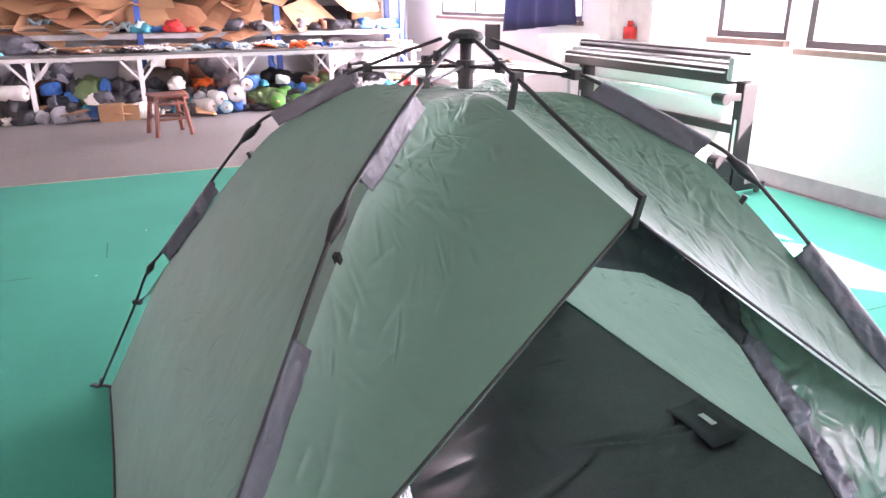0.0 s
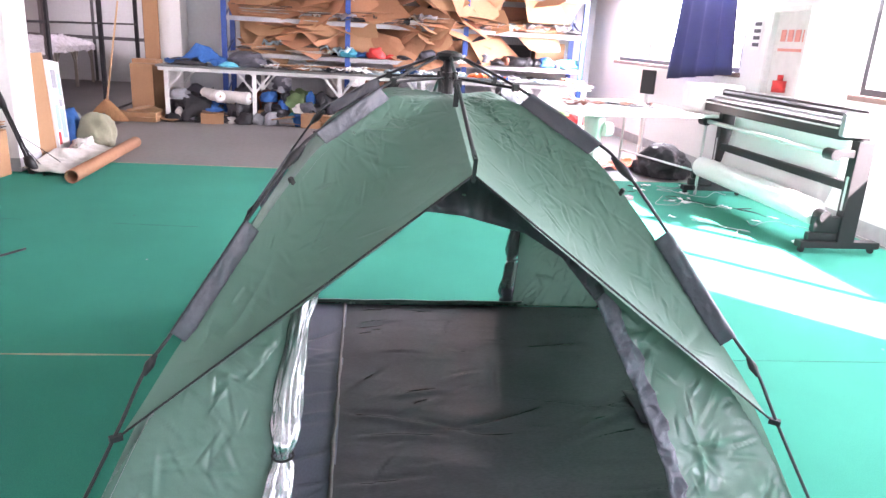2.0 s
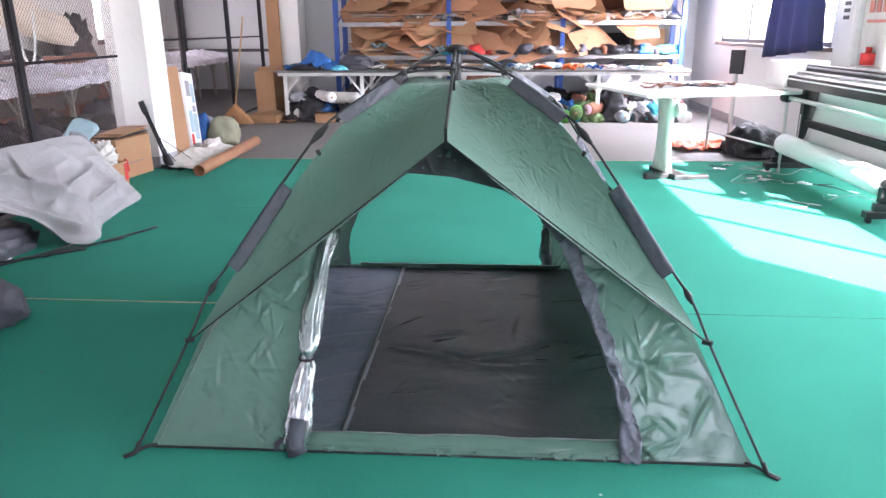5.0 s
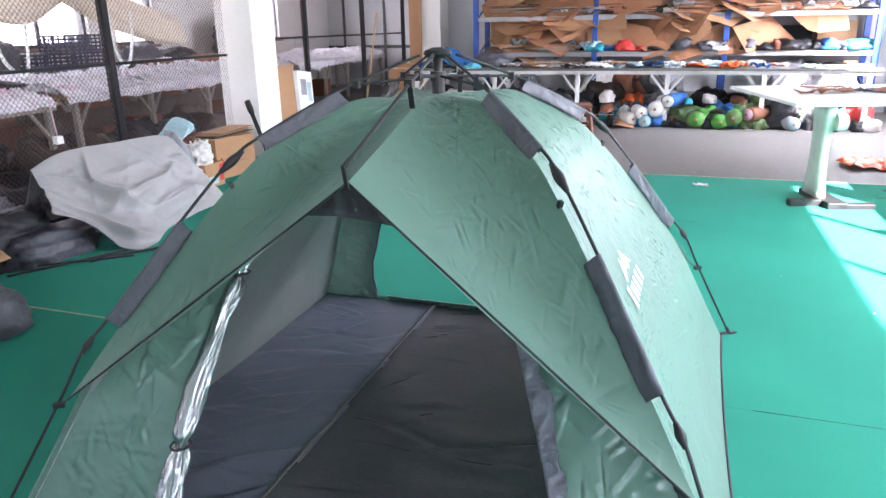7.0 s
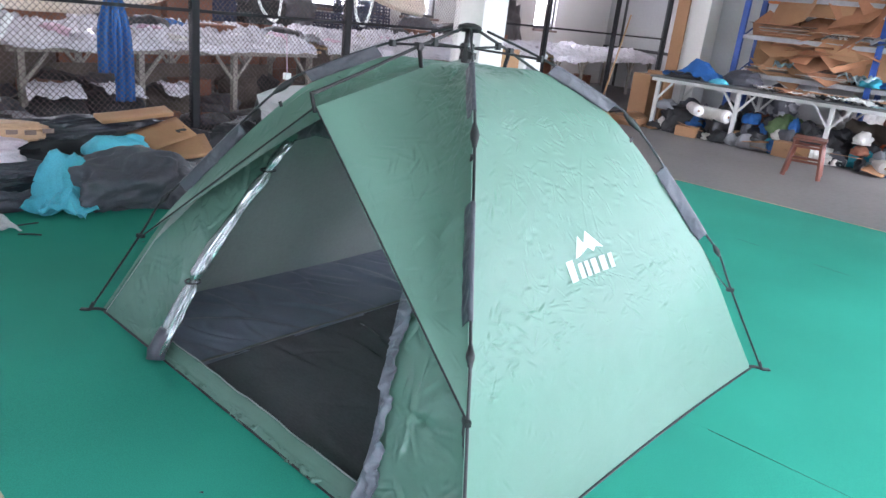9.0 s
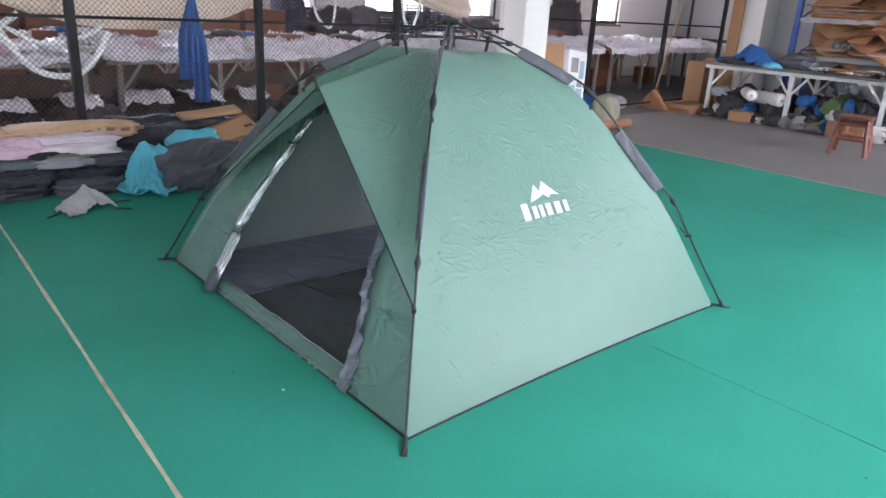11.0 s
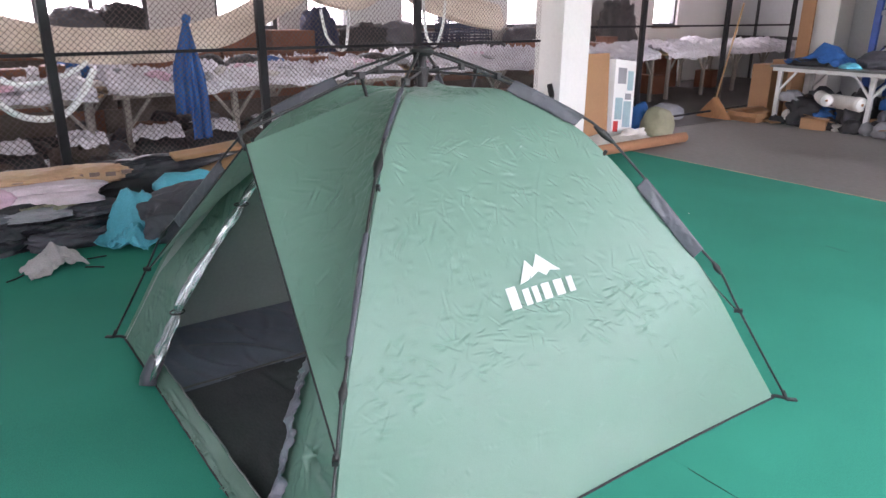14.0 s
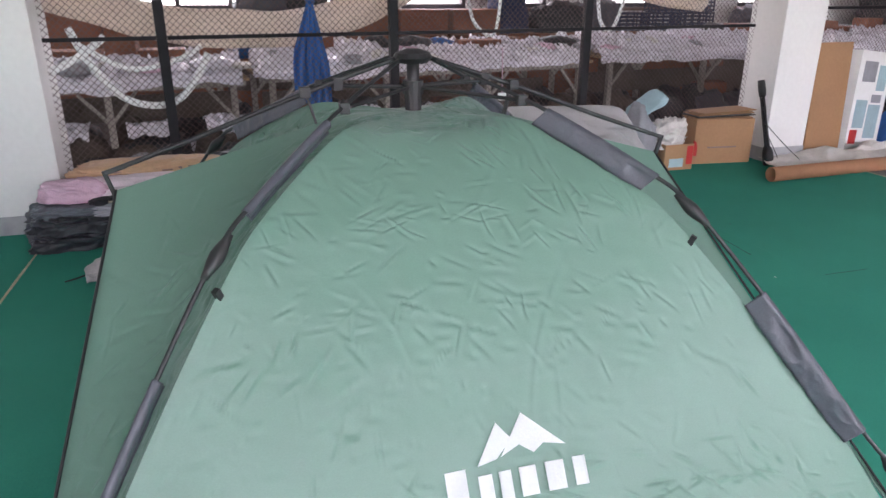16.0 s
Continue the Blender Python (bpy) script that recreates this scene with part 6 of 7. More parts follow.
def behind_fence():
    rnd = random.Random(5)
    # low boxes, dark bags and pale wraps on the covered tables
    y = -3.5
    while y < 9.4:
        if 3.6 < y < 6.0:
            y = 6.0
        w, h = rnd.uniform(0.22, 0.55), rnd.uniform(0.1, 0.24)
        kind = rnd.random()
        z = 0.88 if y < 3.7 else 0.92
        x = rnd.uniform(-6.5, -5.9) - 0.1 * y
        if kind < 0.42:
            t = thing("carton", (x, y, z), "rust-brown carton on the covered table", "box", "boxes behind the fence", rnd.uniform(-15, 15))
            bm = bmesh.new()
            carton(bm, rnd.uniform(0.25, 0.4), w, h, open_top=False)
            part("carton_body", bm, RUST_CLOTH, t)
        elif kind < 0.75:
            soft("bag", (x, y, z), (0.42, w * 1.2, h * 1.3), rnd.choice([BLACK_CLOTH, SLATE_CLOTH, BLACK_CLOTH, GREY_MID_CLOTH]), rnd.random() * 90, "dark stuffed bag on the covered table", "bag", rnd.uniform(-40, 40), "bags behind the fence", detail=3, crumple=0.35)
        else:
            soft("bag", (x, y, z), (0.42, w * 1.2, h * 0.8), rnd.choice([WHITE_CLOTH, BLUE_CLOTH, WHITE_CLOTH]), rnd.random() * 90, "loose cloth bundle on the covered table", "cloth", rnd.uniform(-40, 40), "bags behind the fence", detail=3, crumple=0.35)
        y += w * 0.7 + rnd.uniform(0.0, 0.25)
    for k in range(46):
        y = -3.6 + 13.1 * k / 46 + rnd.uniform(-0.1, 0.1)
        soft("plastic_wrap", (rnd.uniform(-5.75, -5.35) - 0.1 * y, y, 0.86 if y < 3.7 else 0.9), (rnd.uniform(0.2, 0.34), rnd.uniform(0.2, 0.42), rnd.uniform(0.05, 0.13)), rnd.choice([PLASTIC_SHEET, PLASTIC_SHEET, WHITE_CLOTH, PINK_CLOTH, GREY_MID_CLOTH]), rnd.random() * 90, "crumpled pale plastic wrap on the covered table", "wrap", rnd.uniform(0, 180), "wraps behind the fence", detail=3, crumple=0.6)
    # bundles stored under the tables
    for k in range(64):
        y = -3.7 + 13.4 * k / 64 + rnd.uniform(-0.12, 0.12)
        mat = rnd.choice([BLACK_CLOTH, SLATE_CLOTH, BLACK_CLOTH, BLACK_CLOTH, SLATE_CLOTH, BLACK_CLOTH, UMBER_CLOTH, UMBER_CLOTH])
        soft("sack", (rnd.uniform(-6.45, -5.1) - 0.1 * y, y, -0.008), (rnd.uniform(0.35, 0.7), rnd.uniform(0.3, 0.6), rnd.uniform(0.16, 0.46)), mat, rnd.random() * 90, "dark bundle stored under a table", "bundle", rnd.uniform(-60, 60), "bundles under the tables", detail=3, crumple=0.4, power=rnd.choice([0.75, 1.0]))
    for y, w in ((-1.75, 0.42), (-1.05, 0.4), (-0.38, 0.36), (0.33, 0.46), (0.95, 0.4), (1.6, 0.36)):
        soft("sack", (-5.3 - 0.1 * y, y, -0.008), (0.5, 0.66, 0.34), rnd.choice([BLACK_CLOTH, UMBER_CLOTH]), y * 9, "dark bundle under a table with plastic on it", "bundle", 0, "bundles under the tables", detail=3, crumple=0.3, power=0.75)
        flung("plastic_wrap", (-5.18 - 0.1 * y, y, 0.31), 0.34, w, PLASTIC_SHEET, y * 5 + 20, "white plastic sheet lying on a dark bundle", "wrap", rnd.uniform(-12, 12), "wraps under the tables", lift=0.05, n=26, profile=lambda x, y_: -0.5 * max(0.0, x - 0.02))
    for y, x, w in ((-1.9, -5.1, 0.5), (-0.9, -5.0, 0.8), (0.35, -5.0, 0.5)):
        soft("plastic_wrap", (x - 0.55 - 0.1 * y, y, -0.008), (0.4, w, rnd.uniform(0.2, 0.26)), PLASTIC_SHEET, y * 3 + 40, "white plastic sheet bundled under a table", "wrap", rnd.uniform(-15, 15), "wraps under the tables", crumple=0.5)
    for y in (-2.6, 0.5, 2.2, 6.1, 8.4, 10.8, 13.0):
        t = thing("carton", (-6.05 - 0.1 * y, y, -0.008), "dark brown carton under a table", "box", "boxes under the tables", rnd.uniform(-20, 20))
        bm = bmesh.new()
        carton(bm, 0.4, 0.45, 0.38, open_top=False)
        part("carton_body", bm, RUST_CLOTH, t)
    for y, x in ((2.15, -4.35), (-0.35, -4.3), (3.3, -4.3), (0.75, -4.3), (6.0, -4.4), (-2.5, -4.3), (1.4, -4.1), (2.8, -4.05)):
        soft("sack", (x - 0.2 - 0.1 * max(y, 0), y, -0.008), (0.45, 0.8, 0.24), rnd.choice([BLACK_CLOTH, SLATE_CLOTH]), y * 7, "dark bundle on the floor behind the fence", "bundle", group="bundles under the tables", detail=3, crumple=0.4)
    for k in range(40):
        y = -1.9 + 10.4 * k / 40
        soft("sack", (fence_line(y) - rnd.uniform(0.35, 1.3), y, -0.008), (rnd.uniform(0.3, 0.6), rnd.uniform(0.3, 0.6), rnd.uniform(0.1, 0.28)), rnd.choice([BLACK_CLOTH, SLATE_CLOTH, BLACK_CLOTH, RUST_CLOTH, GREY_MID_CLOTH]), 7.3 * k, "dark bundle on the floor behind the fence", "bundle", 25 * k, "bundles under the tables", detail=3, crumple=0.4, power=0.85)


behind_fence()


def plastic_crate(place, turn):
    """An open lattice crate."""
    t = thing("plastic_crate", place, "navy plastic lattice crate on the covered table", "crate", "plastic crates", turn)
    w, d, h = 0.36, 0.5, 0.26
    part("base", boxes((-w / 2, w / 2, -d / 2, d / 2, 0, 0.012)), NAVY_PLASTIC, t)
    for sx, sy in ((1, 0), (-1, 0), (0, 1), (0, -1)):
        bm = bmesh.new()
        for z in (0.03, 0.085, 0.14, 0.195, 0.245):
            if sx:
                box(bm, sx * w / 2 - 0.008, sx * w / 2 + 0.008, -d / 2, d / 2, z - 0.012, z + 0.012)
            else:
                box(bm, -w / 2, w / 2, sy * d / 2 - 0.008, sy * d / 2 + 0.008, z - 0.012, z + 0.012)
        for q in (-0.5, -0.25, 0.0, 0.25, 0.5):
            if sx:
                box(bm, sx * w / 2 - 0.006, sx * w / 2 + 0.006, q * d - 0.012, q * d + 0.012, 0.012, h)
            else:
                box(bm, q * w - 0.012, q * w + 0.012, sy * d / 2 - 0.006, sy * d / 2 + 0.006, 0.012, h)
        part("lattice_side", bm, NAVY_PLASTIC, t)
    return t


first_crate = plastic_crate((-8.0, 6.2, 0.979), 2)
for x, y, z, turn in ((-8.04, 6.75, 0.979, -4), (-8.0, 6.22, 1.242, 3), (-8.03, 6.73, 1.242, -3), (-8.06, 5.6, 0.979, 4)):
    copy_thing(first_crate, pose(x, y, z, 0, 0, turn))
for y, z, length, mat in ((-2.0, 0.3, 3.4, UMBER_CLOTH), (1.75, 0.27, 3.5, UMBER_CLOTH), (6.7, 0.3, 5.4, UMBER_CLOTH)):
    t = thing("plank", (-6.1 - 0.1 * y, y, z), "dull brown plank wedged between the table legs", "plank", "planks under the tables", 95.7)
    part("board", boxes((-length / 2, length / 2, -0.012, 0.012, 0, 0.26), bevel=0.003), mat, t)

# brown cartons stacked in a row under the far windows, with dark loads on top
def carton_row():
    rnd = random.Random(17)
    y = -4.0
    while y < 12.4:
        wide = rnd.uniform(0.62, 0.8)
        high = 4 if y < 3.0 else 3
        t = thing("carton_stack", (-8.05 + rnd.uniform(-0.06, 0.06), y + wide / 2, -0.008), "stack of rust-brown cartons under the far windows", "cartons", "carton stacks", rnd.uniform(-3, 3))
        for k in range(high):
            bm = bmesh.new()
            box(bm, -0.28, 0.28, -wide / 2 + 0.01, wide / 2 - 0.01, 0.33 * k, 0.33 * k + 0.325, bevel=0.012, m=pose(rnd.uniform(-0.02, 0.02), 0, 0, 0, 0, rnd.uniform(-3, 3)))
            part("carton", bm, rnd.choice([RUST_CLOTH, RUST_CLOTH, RUST_CLOTH, UMBER_CLOTH]), t)
        y += wide + rnd.uniform(0.01, 0.05)


carton_row()
for y, z, size, mat, seed, label in ((0.2, 1.3, (0.5, 0.75, 0.3), SLATE_CLOTH, 5, "dark cloth heap on the stacked cartons"), (0.75, 1.3, (0.45, 0.6, 0.34), BLACK_CLOTH, 6, "black cloth heap on the stacked cartons"),
        (3.62, 0.97, (0.42, 0.55, 0.66), NAVY_CLOTH, 8, "navy cloth stuffed upright on the stacked cartons"), (4.55, 0.97, (0.45, 1.15, 0.4), BLACK_CLOTH, 9, "long black bag on the stacked cartons"), (5.0, 0.97, (0.4, 0.8, 0.42), SLATE_CLOTH, 12, "slate cloth on the stacked cartons"),
        (7.9, 0.97, (0.4, 0.9, 0.36), SLATE_CLOTH, 15, "slate bag on the stacked cartons"), (8.8, 0.97, (0.45, 0.9, 0.26), BLACK_CLOTH, 16, "flat black bag on the stacked cartons"), (10.6, 0.97, (0.5, 1.15, 0.8), BLACK_CLOTH, 18, "tall stuffed black bag on the stacked cartons")):
    soft("garment", (-8.02, y, z), size, mat, seed, label, "cloth", 3 * (seed % 4), "loads on the stacked cartons", crumple=0.4, power=0.8)

# ---- the back of the hall ----
def stool():
    t = thing("stool", (-0.5, 7.45, -0.008), "square red-brown wooden stool on the concrete", "stool", turn=12)
    part("seat", boxes((-0.19, 0.19, -0.19, 0.19, 0.45, 0.485), bevel=0.008), RED_WOOD, t)
    for sx in (-1, 1):
        for sy in (-1, 1):
            bm = bmesh.new()
            beam(bm, (sx * 0.205, sy * 0.205, 0), (sx * 0.15, sy * 0.15, 0.45), 0.04, 0.04)
            part("leg", bm, RED_WOOD, t)
    for s in (-1, 1):
        for z in (0.2, 0.38):
            bm = bmesh.new()
            beam(bm, (-0.17, s * 0.17, z), (0.17, s * 0.17, z), 0.025, 0.03)
            part("stretcher", bm, RED_WOOD, t)
            bm = bmesh.new()
            beam(bm, (s * 0.17, -0.17, z + 0.03), (s * 0.17, 0.17, z + 0.03), 0.025, 0.03)
            part("stretcher", bm, RED_WOOD, t)


stool()


def cloth_roll(place, length, r, mat, core, label, turn, seed):
    """A bolt of cloth on its side, its spiral end showing."""
    t = thing("fabric_roll", place, label, "fabric roll", "fabric rolls under the table", turn)
    bm = bmesh.new()
    line = [Vector((0, -length / 2 + length * k / 8, r + 0.006 * wrinkle((k, 0, 0), 1, seed))) for k in range(9)]
    tube(bm, line, r, 18, [r * (1 + 0.06 * wrinkle((k, 3, 0), 1.3, seed)) for k in range(9)])
    part("bolt", bm, mat, t, "", True)
    bm = bmesh.new()
    rod(bm, (0, -length / 2 - 0.02, r), (0, -length / 2 + 0.1, r), r * 0.86, 18)
    end = part("roll_end", bm, core, t, "pale wound end", True)
    bm = bmesh.new()
    rod(bm, (0, -length / 2 - 0.024, r), (0, -length / 2, r), r * 0.2, 12)
    part("core", bm, CARDBOARD, end, "brown cardboard core", True)


def under_table():
    rnd = random.Random(11)
    # loose heaps from the table's end to the window side
    heaps = [(-3.0, BLACK_CLOTH, 0.5, 0.4), (-2.75, BLUE_CLOTH, 0.35, 0.34), (-2.3, BLACK_CLOTH, 0.32, 0.56), (-1.75, BLACK_CLOTH, 0.5, 0.3), (-1.35, OLIVE_CLOTH, 0.5, 0.5), (-1.1, BLACK_CLOTH, 0.5, 0.36),
             (-0.65, BLACK_CLOTH, 0.5, 0.42), (-0.2, TEAL_CLOTH, 0.35, 0.3), (0.12, ORANGE_CLOTH, 0.34, 0.42), (0.35, BLUE_CLOTH, 0.4, 0.3), (0.65, GREY_MID_CLOTH, 0.45, 0.5), (0.95, OLIVE_CLOTH, 0.4, 0.3), (1.2, LIME_CLOTH, 0.3, 0.27),
             (1.5, BLUE_CLOTH, 0.35, 0.34), (1.75, OLIVE_CLOTH, 0.45, 0.36), (2.05, RUST_CLOTH, 0.4, 0.5), (2.3, BLACK_CLOTH, 0.45, 0.45), (2.65, GREY_MID_CLOTH, 0.4, 0.36), (2.95, TEAL_CLOTH, 0.3, 0.3), (3.2, RED_CLOTH, 0.4, 0.4)]
    names = {BLACK_CLOTH: "black", BLUE_CLOTH: "bright blue", OLIVE_CLOTH: "olive green", TEAL_CLOTH: "teal", ORANGE_CLOTH: "vivid orange", GREY_MID_CLOTH: "grey", LIME_CLOTH: "lime green", RUST_CLOTH: "rust-brown", RED_CLOTH: "red"}
    for x, mat, w, h in heaps:
        soft("stuff_sack", (x, 9.25 + rnd.uniform(-0.12, 0.2), -0.008), (w * 1.25, 0.6, h), mat, rnd.random() * 99, "%s cloth bundle stowed under the cutting table" % names[mat], "cloth", rnd.uniform(-30, 30), "bundles under the cutting table", detail=4, crumple=0.5, rough=0.35, power=rnd.choice([0.7, 0.85, 1.0]))
    for x in (-3.1, -2.0, -1.5, -0.4, 0.5, 1.35, 2.5, 3.1):
        soft("stuff_sack", (x, 9.85, -0.008), (0.9, 0.5, rnd.uniform(0.3, 0.5)), rnd.choice([BLACK_CLOTH, SLATE_CLOTH, UMBER_CLOTH, RUST_CLOTH]), rnd.random() * 99, "dark cloth bundle at the back of the cutting table", "cloth", 0, "bundles under the cutting table", detail=4, crumple=0.7, rough=0.4)
    rolls = [(-2.72, 0.34, 0.09, WHITE_CLOTH, WHITE_PAPER, 35), (-0.72, 0.0, 0.11, WHITE_CLOTH, WHITE_PAPER, -25), (0.2, 0.12, 0.1, WHITE_CLOTH, WHITE_PAPER, 18),
             (0.3, 0.0, 0.1, TEAL_CLOTH, PALE_BLUE_CLOTH, 8), (1.05, 0.02, 0.12, OLIVE_CLOTH, LIME_CLOTH, 4), (1.62, 0.05, 0.12, LIME_CLOTH, OLIVE_CLOTH, -9), (2.3, 0.0, 0.1, GREY_MID_CLOTH, PALE_BLUE_CLOTH, 20), (0.55, 0.16, 0.12, WHITE_CLOTH, WHITE_PAPER, -14), (0.02, 0.02, 0.1, WHITE_CLOTH, WHITE_PAPER, 30), (0.75, 0.3, 0.1, BLUE_CLOTH, WHITE_PAPER, -20), (1.35, 0.0, 0.11, LIME_CLOTH, LIME_CLOTH, 12), (1.95, 0.12, 0.1, RUST_CLOTH, PINK_CLOTH, -40), (-2.4, 0.3, 0.1, WHITE_CLOTH, WHITE_PAPER, 70)]
    for k, (x, z, r, mat, core, turn) in enumerate(rolls):
        cloth_roll((x, 9.05, z - 0.008), 0.55, r, mat, core, "roll of cloth with its pale wound end showing", turn, k)
    # a jumble of small bundles, offcuts and scraps along its whole front
    small = [BLACK_CLOTH] * 6 + [SLATE_CLOTH, SLATE_CLOTH, BLUE_CLOTH, WHITE_CLOTH, GREY_MID_CLOTH, TEAL_CLOTH, OLIVE_CLOTH, RUST_CLOTH, WHITE_CLOTH]
    for k in range(96):
        x = -3.3 + 6.7 * k / 96 + rnd.uniform(-0.1, 0.1)
        mat = rnd.choice(small if x < 0.8 else small + [OLIVE_CLOTH])
        level_ = rnd.choice([0.0, 0.0, 0.0, 0.2, 0.34])
        soft("cloth_wad", (x, 8.98 + rnd.uniform(-0.06, 0.12) + 0.5 * level_, -0.008 + level_), (rnd.uniform(0.12, 0.34), rnd.uniform(0.12, 0.3), rnd.uniform(0.07, 0.2)), mat, rnd.random() * 99, "small cloth bundle in the jumble under the cutting table", "cloth", rnd.uniform(0, 180), "small bundles under the cutting table", detail=3, crumple=0.6, rough=0.35, power=rnd.choice([0.8, 1.0, 1.1]))
    for k in range(12):
        flat_board((rnd.uniform(-4.0, -3.35) if k < 6 else rnd.uniform(-2.9, 0.6), 8.9 + rnd.uniform(-0.15, 0.1), 0.03 + 0.03 * (k % 6)), rnd.uniform(-12, 12), rnd.uniform(-12, 12), rnd.uniform(-40, 40), rnd.uniform(0.25, 0.55), rnd.uniform(0.15, 0.4), "flattened brown cardboard on the concrete floor", seed=k)
    for x, y, w, d, h in ((-2.7, 8.9, 0.34, 0.24, 0.16), (-0.9, 8.86, 0.22, 0.2, 0.2), (-4.1, 10.5, 0.42, 0.3, 0.86), (-3.75, 8.85, 0.5, 0.3, 0.14), (-1.15, 8.85, 0.3, 0.26, 0.22), (-3.82, 9.45, 0.36, 0.4, 0.84), (-1.9, 9.1, 0.2, 0.2, 0.22)):
        t = thing("carton", (x, y, -0.008), "battered brown carton on the concrete floor", "box", "cartons by the cutting table", rnd.uniform(-20, 20))
        bm = bmesh.new()
        carton(bm, w, d, h, open_top=False)
        part("carton_body", bm, CARDBOARD, t)


under_table()
t = thing("cardboard_sheet", (-4.1, 10.86, -0.008), "tall brown cardboard board leaning on the back column", "cardboard", "loose cardboard sheets", turn=-20)
part("board", boxes((-0.15, 0.15, -0.012, 0.012, 0, 2.3), bevel=0.003), CARDBOARD, t)


def kraft_scrap(place, size, seed, rx, ry, rz, mat=KRAFT):
    """A cut-out of brown board with a jagged outline, curled a little."""
    rnd = random.Random(seed)
    bm = bmesh.new()
    n = rnd.randint(4, 7)
    pts = []
    for k in range(n):
        a = 2 * math.pi * (k + rnd.uniform(-0.3, 0.3)) / n
        r = size * rnd.uniform(0.55, 1.0)
        pts.append(Vector((1.5 * r * math.cos(a), r * math.sin(a), 0)))
    f = bm.faces.new([bm.verts.new(p) for p in pts])
    bmesh.ops.triangulate(bm, faces=[f])
    bmesh.ops.subdivide_edges(bm, edges=bm.edges[:], cuts=2, use_grid_fill=True)
    bend, lean, dent = rnd.uniform(-0.16, 0.12), rnd.uniform(0, 3.1), rnd.uniform(-0.5, 0.5)
    for v in bm.verts:
        across = v.co.x * math.cos(lean) + v.co.y * math.sin(lean)
        v.co.z = bend * v.co.x ** 2 + dent * max(0.0, across - 0.08) + 0.006 * wrinkle(v.co, 5, seed)
    bm.normal_update()
    bmesh.ops.solidify(bm, geom=bm.faces[:], thickness=0.004)
    ob = finish("cardboard_cutout", bm, mat)
    ob.matrix_world = pose(*place, rx, ry, rz)
    return tagged(ob, "brown cardboard pattern cut-out stacked on the rack", "cardboard", "cardboard cut-outs on the rack")


def rack_load():
    rnd = random.Random(23)
    seed = 100
    # broad stiff sheets that jut out over the shelf fronts
    for k, (x, z, s) in enumerate(((-2.1, 1.5, 0.5), (-1.55, 1.36, 0.46), (-1.0, 1.42, 0.5), (-0.5, 1.66, 0.46), (-0.25, 1.36, 0.5), (0.25, 1.5, 0.55), (0.7, 1.62, 0.5), (0.95, 1.46, 0.42), (-1.7, 1.72, 0.46), (-0.9, 1.95, 0.5), (0.3, 2.05, 0.5), (1.1, 1.95, 0.46), (-2.0, 2.1, 0.5), (0.2, 1.2, 0.34), (1.7, 2.0, 0.44), (1.9, 1.75, 0.36), (2.4, 1.8, 0.4), (2.9, 1.72, 0.36), (2.2, 2.4, 0.44), (2.9, 2.38, 0.4))):
        kraft_scrap((x, 10.42 + 0.06 * (k % 3), z), 0.9 * s, 300 + k, rnd.choice([8, 18, 30, 62, 74]), rnd.uniform(-22, 22), rnd.uniform(-40, 40), rnd.choice([KRAFT, KRAFT, CARDBOARD]))
    for k in range(22):
        flung("wrapping_paper", (rnd.uniform(-2.4, 3.3), rnd.uniform(10.35, 10.6), rnd.choice([1.07, 1.67, 1.67, 2.3])), rnd.uniform(0.3, 0.6), rnd.uniform(0.3, 0.5), rnd.choice([WHITE_CLOTH, GREY_MID_CLOTH, UMBER_CLOTH, PALE_BLUE_CLOTH]), 40 + k, "pale creased paper bundle on the rack shelf", "paper", rnd.uniform(-30, 30), "paper on the rack", lift=rnd.uniform(0.06, 0.14), n=12)
    for z, x0, x1, count, size in ((1.07, -2.6, -0.9, 5, 0.36), (1.38, -2.5, -0.6, 6, 0.42), (1.67, -2.4, 2.6, 10, 0.42), (1.5, 0.0, 1.3, 4, 0.4), (2.3, -2.4, 3.2, 14, 0.45)):
        for k in range(count):
            seed += 1
            lean = rnd.choice([0, 0, 25, 50, 75, -20])
            kraft_scrap((rnd.uniform(x0, x1), rnd.uniform(10.4, 10.75), z + 0.012 * k + rnd.uniform(0, 0.1)), size * rnd.uniform(0.7, 1.35), seed, lean, rnd.uniform(-25, 25), rnd.uniform(-40, 40), KRAFT if rnd.random() < 0.8 else CARDBOARD)
    for k in range(32):
        z = (1.06, 1.42, 1.66, 2.0, 2.29)[k % 5]
        seed += 1
        kraft_scrap((rnd.uniform(-2.5, 1.3) if k % 4 else rnd.uniform(1.5, 3.3), rnd.uniform(10.32, 10.46), z + rnd.uniform(0.1, 0.26)), rnd.uniform(0.3, 0.52), seed + 500, rnd.choice([35, 55, 65, 75]), rnd.uniform(-30, 30), rnd.uniform(-30, 30), rnd.choice([KRAFT, KRAFT, KRAFT, CARDBOARD]))
    # cartons pushed to the back of the shelves
    for z in (1.065, 1.665, 2.295):
        x = -2.55
        while x < 3.3:
            w = rnd.uniform(0.35, 0.6)
            t = thing("carton", (x + w / 2, 10.98, z), "brown carton pushed to the back of the rack", "box", "cartons on the rack", rnd.uniform(-4, 4))
            bm = bmesh.new()
            carton(bm, w * 0.95, 0.3, rnd.uniform(0.28, 0.46), open_top=False)
            part("carton_body", bm, rnd.choice([CARDBOARD, RUST_CLOTH, RUST_CLOTH, UMBER_CLOTH, DARK_STEEL]), t)
            x += w + rnd.uniform(0.0, 0.12)
